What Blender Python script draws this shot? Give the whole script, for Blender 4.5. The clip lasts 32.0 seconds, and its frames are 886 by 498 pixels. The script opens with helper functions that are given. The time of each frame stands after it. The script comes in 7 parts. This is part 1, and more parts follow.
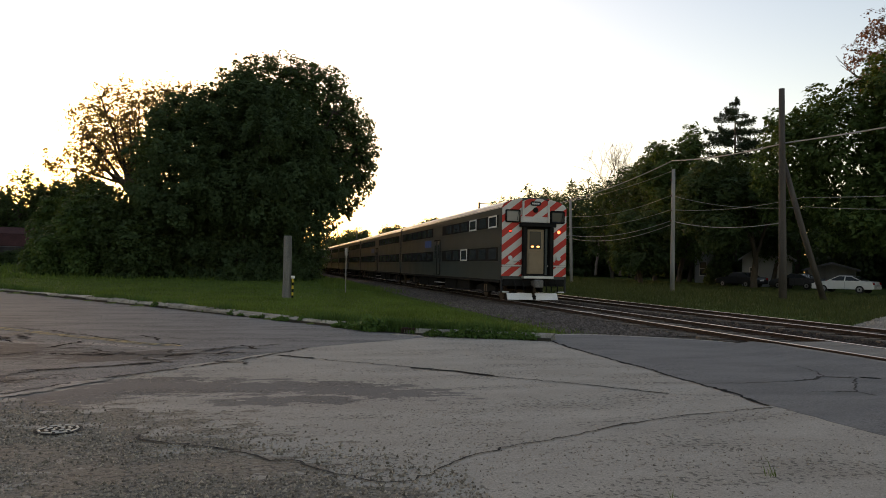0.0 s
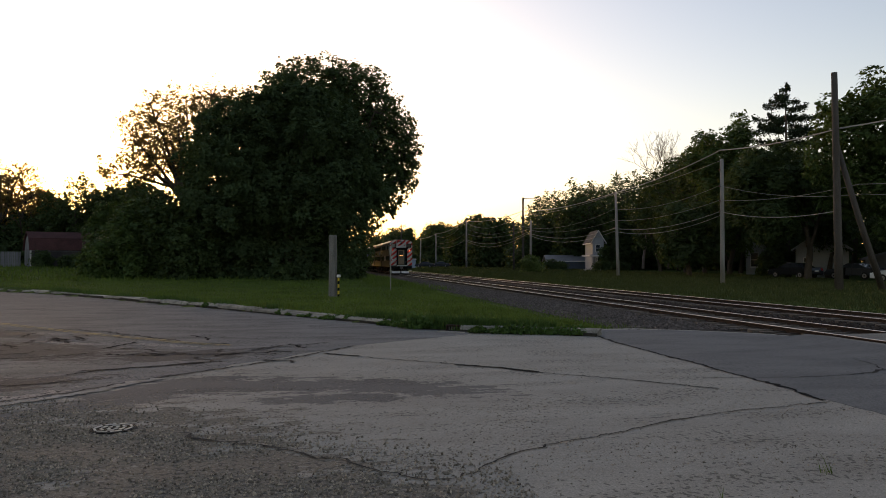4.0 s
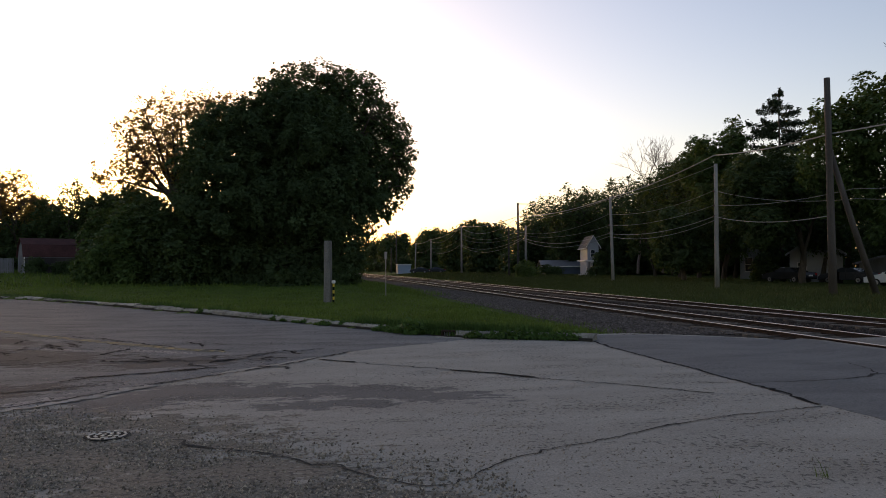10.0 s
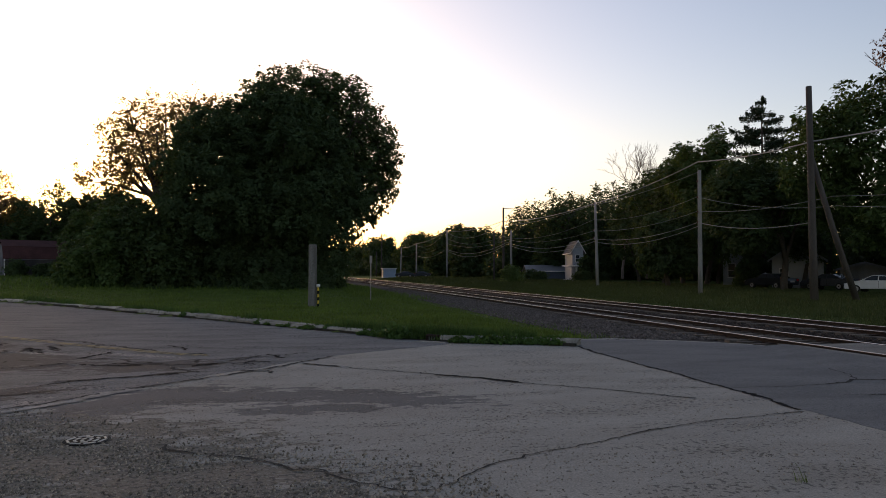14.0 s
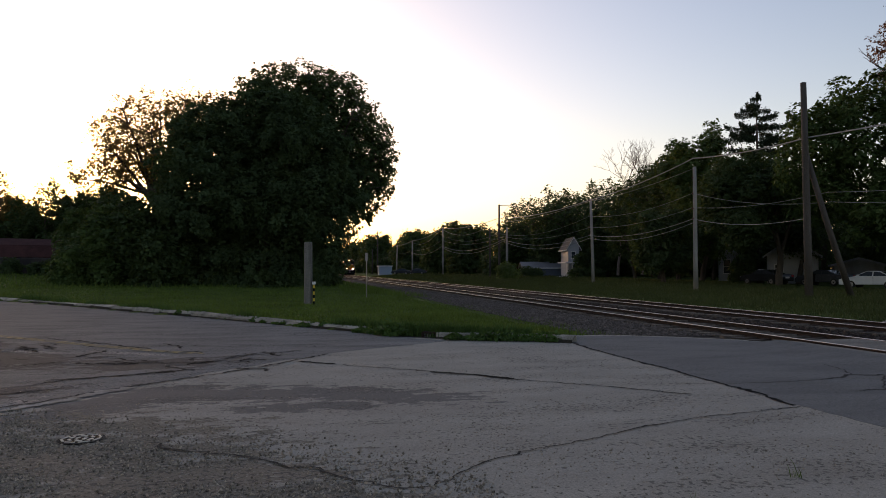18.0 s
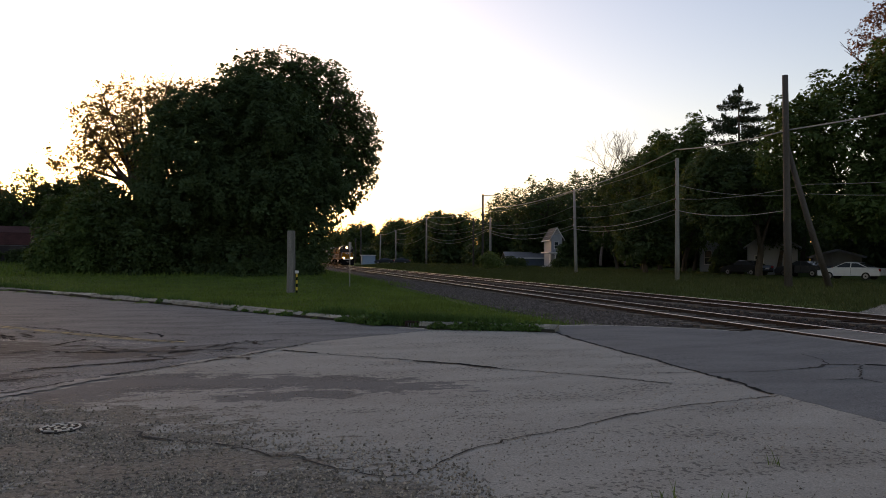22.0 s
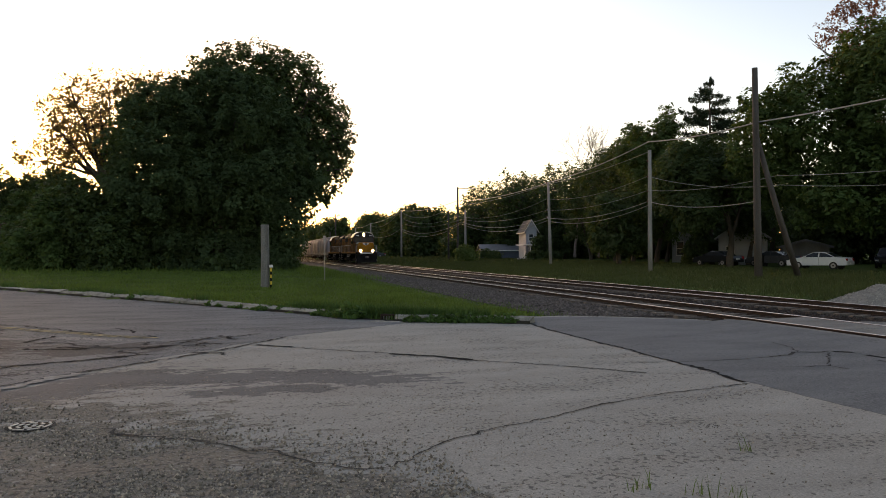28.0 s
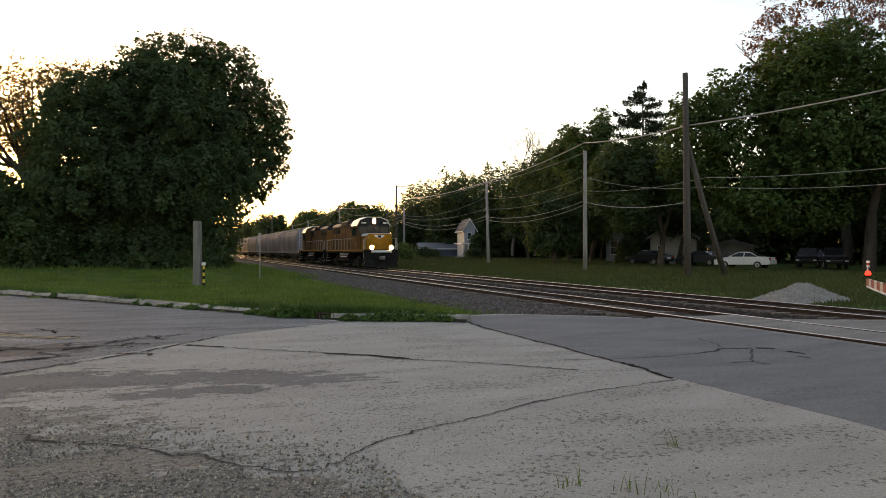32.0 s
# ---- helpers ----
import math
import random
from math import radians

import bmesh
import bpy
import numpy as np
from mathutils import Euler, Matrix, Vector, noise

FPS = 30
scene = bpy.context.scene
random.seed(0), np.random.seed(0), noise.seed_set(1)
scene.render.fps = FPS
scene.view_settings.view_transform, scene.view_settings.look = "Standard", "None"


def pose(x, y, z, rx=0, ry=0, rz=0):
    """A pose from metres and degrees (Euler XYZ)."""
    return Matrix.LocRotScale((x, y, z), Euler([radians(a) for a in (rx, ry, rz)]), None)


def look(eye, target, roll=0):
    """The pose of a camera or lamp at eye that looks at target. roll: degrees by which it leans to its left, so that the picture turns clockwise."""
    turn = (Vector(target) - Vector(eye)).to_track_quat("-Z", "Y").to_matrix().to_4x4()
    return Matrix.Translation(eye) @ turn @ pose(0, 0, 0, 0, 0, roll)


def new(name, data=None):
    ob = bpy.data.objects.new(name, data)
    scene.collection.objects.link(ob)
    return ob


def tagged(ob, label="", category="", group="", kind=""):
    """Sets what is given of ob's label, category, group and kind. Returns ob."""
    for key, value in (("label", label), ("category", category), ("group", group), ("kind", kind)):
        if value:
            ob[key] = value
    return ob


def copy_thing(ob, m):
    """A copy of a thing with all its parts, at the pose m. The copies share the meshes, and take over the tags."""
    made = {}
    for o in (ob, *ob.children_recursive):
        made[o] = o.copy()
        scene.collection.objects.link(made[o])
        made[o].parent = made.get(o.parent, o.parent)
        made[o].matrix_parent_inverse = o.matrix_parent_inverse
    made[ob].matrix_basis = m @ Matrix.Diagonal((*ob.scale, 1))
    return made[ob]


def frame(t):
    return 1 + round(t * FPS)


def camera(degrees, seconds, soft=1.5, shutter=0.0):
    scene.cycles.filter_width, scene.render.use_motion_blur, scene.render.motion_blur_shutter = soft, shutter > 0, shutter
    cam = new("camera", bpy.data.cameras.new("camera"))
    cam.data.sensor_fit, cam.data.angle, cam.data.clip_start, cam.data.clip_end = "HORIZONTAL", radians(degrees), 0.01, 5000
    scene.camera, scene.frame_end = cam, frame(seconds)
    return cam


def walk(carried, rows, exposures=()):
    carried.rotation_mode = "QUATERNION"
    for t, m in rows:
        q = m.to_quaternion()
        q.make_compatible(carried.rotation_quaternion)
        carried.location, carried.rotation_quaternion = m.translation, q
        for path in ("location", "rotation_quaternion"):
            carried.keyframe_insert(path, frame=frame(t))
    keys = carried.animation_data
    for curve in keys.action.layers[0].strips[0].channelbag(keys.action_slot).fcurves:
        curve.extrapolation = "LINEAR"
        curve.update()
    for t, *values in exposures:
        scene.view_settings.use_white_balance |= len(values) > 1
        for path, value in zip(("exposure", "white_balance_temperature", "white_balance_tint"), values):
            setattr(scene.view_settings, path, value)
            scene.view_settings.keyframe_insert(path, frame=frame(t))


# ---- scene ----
cam = camera(62.89, 32.0, soft=0.9)
PATH = [
    (0.0, pose(-0.046, -0.013, 1.693, 91.388, -1.019, -13.625)),
    (0.5, pose(-0.049, -0.011, 1.695, 91.297, -0.623, -12.417)),
    (1.0, pose(-0.036, -0.025, 1.693, 91.283, -0.188, -11.530)),
    (1.5, pose(-0.031, -0.042, 1.697, 91.353, -0.150, -11.019)),
    (2.0, pose(-0.022, -0.028, 1.697, 91.383, -0.144, -10.450)),
    (2.5, pose(-0.013, -0.027, 1.698, 90.991, 0.143, -10.484)),
    (3.0, pose(-0.015, -0.009, 1.699, 91.073, 0.107, -10.310)),
    (3.5, pose(-0.004, -0.007, 1.699, 91.161, 0.017, -10.168)),
    (5.5, pose(-0.026, 0.009, 1.699, 90.617, 0.292, -9.715)),
    (6.0, pose(-0.024, 0.006, 1.695, 91.064, 0.343, -9.539)),
    (6.5, pose(-0.025, -0.009, 1.696, 91.097, 0.219, -9.277)),
    (7.0, pose(-0.021, -0.004, 1.691, 91.243, 0.015, -9.421)),
    (7.5, pose(-0.029, 0.009, 1.697, 91.060, -0.030, -9.665)),
    (8.0, pose(-0.028, 0.008, 1.696, 91.047, -0.377, -10.064)),
    (8.5, pose(-0.025, 0.007, 1.696, 91.283, -0.291, -9.859)),
    (9.0, pose(-0.015, 0.015, 1.699, 91.454, 0.044, -10.170)),
    (9.5, pose(-0.011, -0.001, 1.697, 91.688, 0.293, -10.361)),
    (10.0, pose(-0.010, 0.004, 1.697, 91.513, 0.193, -10.466)),
    (10.5, pose(-0.006, 0.001, 1.700, 91.681, 0.094, -10.902)),
    (11.0, pose(-0.001, -0.003, 1.699, 91.907, 0.035, -10.906)),
    (11.5, pose(0.004, 0.001, 1.704, 91.777, -0.100, -11.067)),
    (12.0, pose(0.009, 0.003, 1.699, 91.692, -0.075, -11.332)),
    (12.5, pose(0.000, 0.006, 1.701, 91.864, 0.074, -11.535)),
    (13.0, pose(0.004, -0.002, 1.704, 91.916, -0.070, -11.608)),
    (13.5, pose(-0.002, -0.004, 1.703, 91.869, 0.012, -11.668)),
    (14.0, pose(0.001, -0.006, 1.702, 91.844, -0.105, -11.620)),
    (14.5, pose(-0.002, 0.004, 1.699, 91.776, 0.022, -11.610)),
    (16.5, pose(0.007, -0.005, 1.701, 91.745, 0.397, -11.632)),
    (17.0, pose(0.000, -0.005, 1.699, 91.793, 0.279, -11.650)),
    (17.5, pose(0.008, 0.001, 1.699, 91.616, 0.207, -11.602)),
    (18.0, pose(0.013, 0.001, 1.701, 91.620, 0.086, -11.935)),
    (18.5, pose(0.004, 0.002, 1.697, 91.521, 0.204, -12.028)),
    (19.0, pose(-0.002, 0.001, 1.699, 91.588, 0.012, -12.331)),
    (19.5, pose(-0.001, -0.015, 1.701, 91.570, 0.029, -12.281)),
    (20.0, pose(0.004, -0.001, 1.699, 91.521, -0.049, -12.462)),
    (20.5, pose(0.013, 0.012, 1.697, 91.349, 0.086, -12.748)),
    (21.0, pose(0.015, 0.019, 1.698, 91.373, 0.161, -13.074)),
    (21.5, pose(0.013, 0.010, 1.691, 91.370, -0.176, -13.073)),
    (22.0, pose(0.012, 0.010, 1.696, 90.797, -0.182, -13.245)),
    (22.5, pose(0.014, 0.011, 1.696, 91.034, 0.094, -13.275)),
    (23.0, pose(0.021, 0.022, 1.695, 90.875, 0.224, -13.387)),
    (23.5, pose(0.016, -0.007, 1.691, 90.852, 0.245, -13.627)),
    (24.0, pose(0.020, 0.012, 1.695, 90.666, 0.324, -13.680)),
    (24.5, pose(0.013, 0.020, 1.695, 90.765, 0.182, -13.548)),
    (25.0, pose(0.005, 0.019, 1.689, 90.681, 0.052, -13.609)),
    (25.5, pose(0.009, 0.016, 1.687, 90.793, 0.065, -13.831)),
    (27.5, pose(0.013, 0.022, 1.689, 90.377, 0.166, -14.698)),
    (28.0, pose(0.011, 0.018, 1.687, 90.247, 0.276, -15.207)),
    (28.5, pose(0.033, 0.029, 1.685, 90.122, 0.125, -16.100)),
    (29.0, pose(0.042, 0.032, 1.695, 89.923, 0.034, -16.886)),
    (29.5, pose(0.009, 0.014, 1.697, 90.042, 0.019, -17.592)),
    (30.0, pose(0.036, 0.046, 1.690, 90.191, 0.178, -18.250)),
    (30.5, pose(0.042, 0.033, 1.690, 90.238, 0.411, -18.518)),
    (31.0, pose(0.028, 0.018, 1.693, 90.288, 0.061, -18.882)),
    (31.5, pose(0.034, 0.034, 1.693, 90.103, -0.109, -19.239)),
    (32.0, pose(0.065, 0.049, 1.690, 90.095, 0.018, -20.038)),
]
EXPOSURES = [(0.0, 1.41, 7340, 24), (1.0, 1.16, 7240, 25), (2.0, 1.06, 7140, 25), (6.0, 1.0, 6670, 28), (9.0, 0.92, 6480, 29), (13.0, 0.84, 6470, 29), (20.0, 0.82, 6520, 29), (22.0, 1.04, 6680, 29), (25.0, 1.18, 6810, 28), (28.0, 1.55, 7070, 26), (32.0, 1.9, 7210, 25)]
walk(cam, PATH, exposures=EXPOSURES)

# ---- world, sun ----
SUN_AZ, SUN_EL = -17.0, 6.0      # degrees clockwise from +y (along the tracks), height over the horizon
world = bpy.data.worlds.new("world")
scene.world = world
world.use_nodes = True
wn = world.node_tree.nodes
sky = wn.new("ShaderNodeTexSky")
sky.sky_type, sky.sun_disc = "NISHITA", False
sky.sun_elevation, sky.sun_rotation = radians(SUN_EL), radians(SUN_AZ)
sky.air_density, sky.dust_density, sky.ozone_density = 1.0, 1.5, 1.0
wn["Background"].inputs["Strength"].default_value = 0.15
world.node_tree.links.new(sky.outputs["Color"], wn["Background"].inputs["Color"])
sun = new("sun", bpy.data.lights.new("sun", "SUN"))
sun.data.energy, sun.data.angle, sun.data.color = 0.04, radians(0.6), (1.0, 0.62, 0.32)
_a, _e = radians(SUN_AZ), radians(SUN_EL)
sun.matrix_world = look((0, 0, 60), (-math.sin(_a) * 50, -math.cos(_a) * 50, 60 - 50 * math.tan(_e)))

# ---- small builders ----
def mesh_ob(name, verts, faces, mat, parent=None, label="", smooth=False):
    me = bpy.data.meshes.new(name)
    me.from_pydata(verts, [], faces)
    me.materials.append(mat)
    if smooth:
        me.polygons.foreach_set("use_smooth", [True] * len(me.polygons))
    ob = new(name, me)
    if parent is not None:
        ob.parent = parent
    if label:
        tagged(ob, label)
    return ob


def part(name, bm, mat, parent=None, label="", smooth=False):
    me = bpy.data.meshes.new(name)
    bm.to_mesh(me)
    bm.free()
    me.materials.append(mat)
    if smooth:
        me.polygons.foreach_set("use_smooth", [True] * len(me.polygons))
    ob = new(name, me)
    if parent is not None:
        ob.parent = parent
    if label:
        tagged(ob, label)
    return ob


def again(ob, parent, m):
    """One more of a part: the same mesh at another place."""
    o = new(ob.name.split(".")[0], ob.data)
    o.parent = parent
    o.matrix_basis = m
    for key in ("label",):
        if key in ob:
            o[key] = ob[key]
    return o


def thing(name, label, category, group="", at=None, kind=""):
    ob = new(name)
    ob.empty_display_size = 0.3
    if at is not None:
        ob.matrix_basis = at
    return tagged(ob, label, category, group, kind)


def box(bm, x0, x1, y0, y1, z0, z1, bev=0.0, m=None):
    vs = [bm.verts.new((x, y, z)) for z in (z0, z1) for y in (y0, y1) for x in (x0, x1)]
    fs = [bm.faces.new([vs[i] for i in q]) for q in ((0, 2, 3, 1), (4, 5, 7, 6), (0, 1, 5, 4), (2, 6, 7, 3), (0, 4, 6, 2), (1, 3, 7, 5))]
    if bev:
        edges = {e for fa in fs for e in fa.edges}
        r = bmesh.ops.bevel(bm, geom=list(edges), offset=bev, segments=1, affect="EDGES", profile=0.5)
        vs = list({v for fa in r["faces"] for v in fa.verts} | {v for v in vs if v.is_valid})
    if m is not None:
        bmesh.ops.transform(bm, matrix=m, verts=vs)
    return vs


def boxm(x0, x1, y0, y1, z0, z1, bev=0.0):
    bm = bmesh.new()
    box(bm, x0, x1, y0, y1, z0, z1, bev)
    return bm


def tube(bm, pts, radii, n=8, cap=True):
    """A round bar along a line of points."""
    pts = [Vector(p) for p in pts]
    if not hasattr(radii, "__len__"):
        radii = [radii] * len(pts)
    rings = []
    side = None
    for i, p in enumerate(pts):
        d = (pts[min(i + 1, len(pts) - 1)] - pts[max(i - 1, 0)]).normalized()
        if side is None:
            side = d.cross(Vector((0, 0, 1)))
            if side.length < 0.05:
                side = d.cross(Vector((1, 0, 0)))
        side = (side - d * side.dot(d)).normalized()
        up = side.cross(d)
        rings.append([bm.verts.new(p + (side * math.cos(a) + up * math.sin(a)) * radii[i]) for a in (2 * math.pi * k / n for k in range(n))])
    for a, b in zip(rings, rings[1:]):
        for k in range(n):
            bm.faces.new((a[k], a[(k + 1) % n], b[(k + 1) % n], b[k]))
    if cap:
        bm.faces.new(rings[0][::-1])
        bm.faces.new(rings[-1])


def tubem(pts, radii, n=8):
    bm = bmesh.new()
    tube(bm, pts, radii, n)
    return bm


def extrude(profile, y0, y1, axis="y"):
    """A closed outline of (a, z) drawn along y (a is x) or along x (a is y)."""
    bm = bmesh.new()
    f = (lambda a, z, t: (a, t, z)) if axis == "y" else (lambda a, z, t: (t, a, z))
    r0 = [bm.verts.new(f(a, z, y0)) for a, z in profile]
    r1 = [bm.verts.new(f(a, z, y1)) for a, z in profile]
    n = len(profile)
    for k in range(n):
        bm.faces.new((r0[k], r0[(k + 1) % n], r1[(k + 1) % n], r1[k]))
    bm.faces.new(r0[::-1])
    bm.faces.new(r1)
    bmesh.ops.recalc_face_normals(bm, faces=bm.faces)
    return bm


def smoothstep(a, b, x):
    t = min(1.0, max(0.0, (x - a) / (b - a)))
    return t * t * (3 - 2 * t)


# ---- materials ----
def mat(name, color, rough=0.7, metal=0.0, vary=0.25, scale=3.0, fine=40.0, bump=0.2, color2=None, island=0.0, obj=0.0, spec=0.2,
        streak=0.0, height=0.02):
    """Colour with two scales of mottling (scale, fine: cells per metre), a second colour in stains, relief, and drift per piece."""
    m = bpy.data.materials.new(name)
    m.use_nodes = True
    n, l = m.node_tree.nodes, m.node_tree.links
    bsdf = n["Principled BSDF"]
    bsdf.inputs["Metallic"].default_value = metal
    bsdf.inputs["Specular IOR Level"].default_value = spec
    geo = n.new("ShaderNodeNewGeometry")
    tc = n.new("ShaderNodeTexCoord")
    src = tc.outputs["Object"]
    if streak:
        mp = n.new("ShaderNodeMapping")
        mp.inputs["Scale"].default_value = (1, 1, 1 / streak)
        l.new(src, mp.inputs["Vector"])
        src = mp.outputs["Vector"]
    n1 = n.new("ShaderNodeTexNoise")
    n1.inputs["Scale"].default_value, n1.inputs["Detail"].default_value = scale, 5.0
    n2 = n.new("ShaderNodeTexNoise")
    n2.inputs["Scale"].default_value, n2.inputs["Detail"].default_value = fine, 3.0
    l.new(src, n1.inputs["Vector"])
    l.new(tc.outputs["Object"], n2.inputs["Vector"])
    c2 = color2 or tuple(min(1, c * (1 - vary)) for c in color)
    ramp = n.new("ShaderNodeValToRGB")
    ramp.color_ramp.elements[0].position, ramp.color_ramp.elements[1].position = 0.35, 0.68
    ramp.color_ramp.elements[0].color = (*c2, 1)
    ramp.color_ramp.elements[1].color = (*[min(1, c * (1 + vary * 0.3)) for c in color], 1)
    l.new(n1.outputs["Fac"], ramp.inputs["Fac"])
    hsv = n.new("ShaderNodeHueSaturation")
    l.new(ramp.outputs["Color"], hsv.inputs["Color"])
    mr = n.new("ShaderNodeMapRange")
    mr.inputs["From Min"].default_value, mr.inputs["From Max"].default_value = 0.25, 0.75
    mr.inputs["To Min"].default_value, mr.inputs["To Max"].default_value = 1 - vary, 1 + vary
    l.new(n2.outputs["Fac"], mr.inputs["Value"])
    val = mr.outputs["Result"]
    for amount, out in ((island, geo.outputs["Random Per Island"]), (obj, None)):
        if not amount:
            continue
        if out is None:
            out = n.new("ShaderNodeObjectInfo").outputs["Random"]
        r2 = n.new("ShaderNodeMapRange")
        r2.inputs["To Min"].default_value, r2.inputs["To Max"].default_value = 1 - amount, 1 + amount
        l.new(out, r2.inputs["Value"])
        mul = n.new("ShaderNodeMath")
        mul.operation = "MULTIPLY"
        l.new(val, mul.inputs[0])
        l.new(r2.outputs["Result"], mul.inputs[1])
        val = mul.outputs["Value"]
    l.new(val, hsv.inputs["Value"])
    l.new(hsv.outputs["Color"], bsdf.inputs["Base Color"])
    rr = n.new("ShaderNodeMapRange")
    rr.inputs["To Min"].default_value, rr.inputs["To Max"].default_value = max(0.03, rough - 0.12), min(1, rough + 0.12)
    l.new(n1.outputs["Fac"], rr.inputs["Value"])
    l.new(rr.outputs["Result"], bsdf.inputs["Roughness"])
    if bump:
        bp = n.new("ShaderNodeBump")
        bp.inputs["Strength"].default_value, bp.inputs["Distance"].default_value = bump, height
        l.new(n2.outputs["Fac"], bp.inputs["Height"])
        l.new(bp.outputs["Normal"], bsdf.inputs["Normal"])
    return m


def leaf_mat(name, color, through_color, share=0.35, rough=0.6):
    """Leaves: matt on top, letting some light through."""
    m = bpy.data.materials.new(name)
    m.use_nodes = True
    n, l = m.node_tree.nodes, m.node_tree.links
    bsdf, out = n["Principled BSDF"], n["Material Output"]
    bsdf.inputs["Roughness"].default_value = rough
    bsdf.inputs["Specular IOR Level"].default_value = 0.12
    geo = n.new("ShaderNodeNewGeometry")
    tc = n.new("ShaderNodeTexCoord")
    nz = n.new("ShaderNodeTexNoise")
    nz.inputs["Scale"].default_value = 0.45
    l.new(tc.outputs["Object"], nz.inputs["Vector"])
    add = n.new("ShaderNodeMath")
    add.operation = "MULTIPLY_ADD"
    add.inputs[1].default_value = 0.45
    l.new(geo.outputs["Random Per Island"], add.inputs[0])
    l.new(nz.outputs["Fac"], add.inputs[2])
    mr = n.new("ShaderNodeMapRange")
    mr.inputs["From Min"].default_value, mr.inputs["From Max"].default_value = 0.3, 1.1
    mr.inputs["To Min"].default_value, mr.inputs["To Max"].default_value = 0.6, 1.3
    l.new(add.outputs["Value"], mr.inputs["Value"])
    ends = []
    for c in (color, through_color):
        hsv = n.new("ShaderNodeHueSaturation")
        hsv.inputs["Color"].default_value = (*c, 1)
        l.new(mr.outputs["Result"], hsv.inputs["Value"])
        ends.append(hsv.outputs["Color"])
    l.new(ends[0], bsdf.inputs["Base Color"])
    tl = n.new("ShaderNodeBsdfTranslucent")
    l.new(ends[1], tl.inputs["Color"])
    mix = n.new("ShaderNodeMixShader")
    mix.inputs["Fac"].default_value = share
    l.new(bsdf.outputs["BSDF"], mix.inputs[1])
    l.new(tl.outputs["BSDF"], mix.inputs[2])
    l.new(mix.outputs["Shader"], out.inputs["Surface"])
    return m


def glow(name, color, strength):
    m = bpy.data.materials.new(name)
    m.use_nodes = True
    b = m.node_tree.nodes["Principled BSDF"]
    b.inputs["Base Color"].default_value = (*color, 1)
    b.inputs["Emission Color"].default_value = (*color, 1)
    b.inputs["Emission Strength"].default_value = strength
    return m


def glass(name, tint=(0.03, 0.035, 0.04)):
    m = bpy.data.materials.new(name)
    m.use_nodes = True
    b = m.node_tree.nodes["Principled BSDF"]
    b.inputs["Base Color"].default_value = (*tint, 1)
    b.inputs["Roughness"].default_value = 0.06
    b.inputs["Specular IOR Level"].default_value = 0.18
    return m


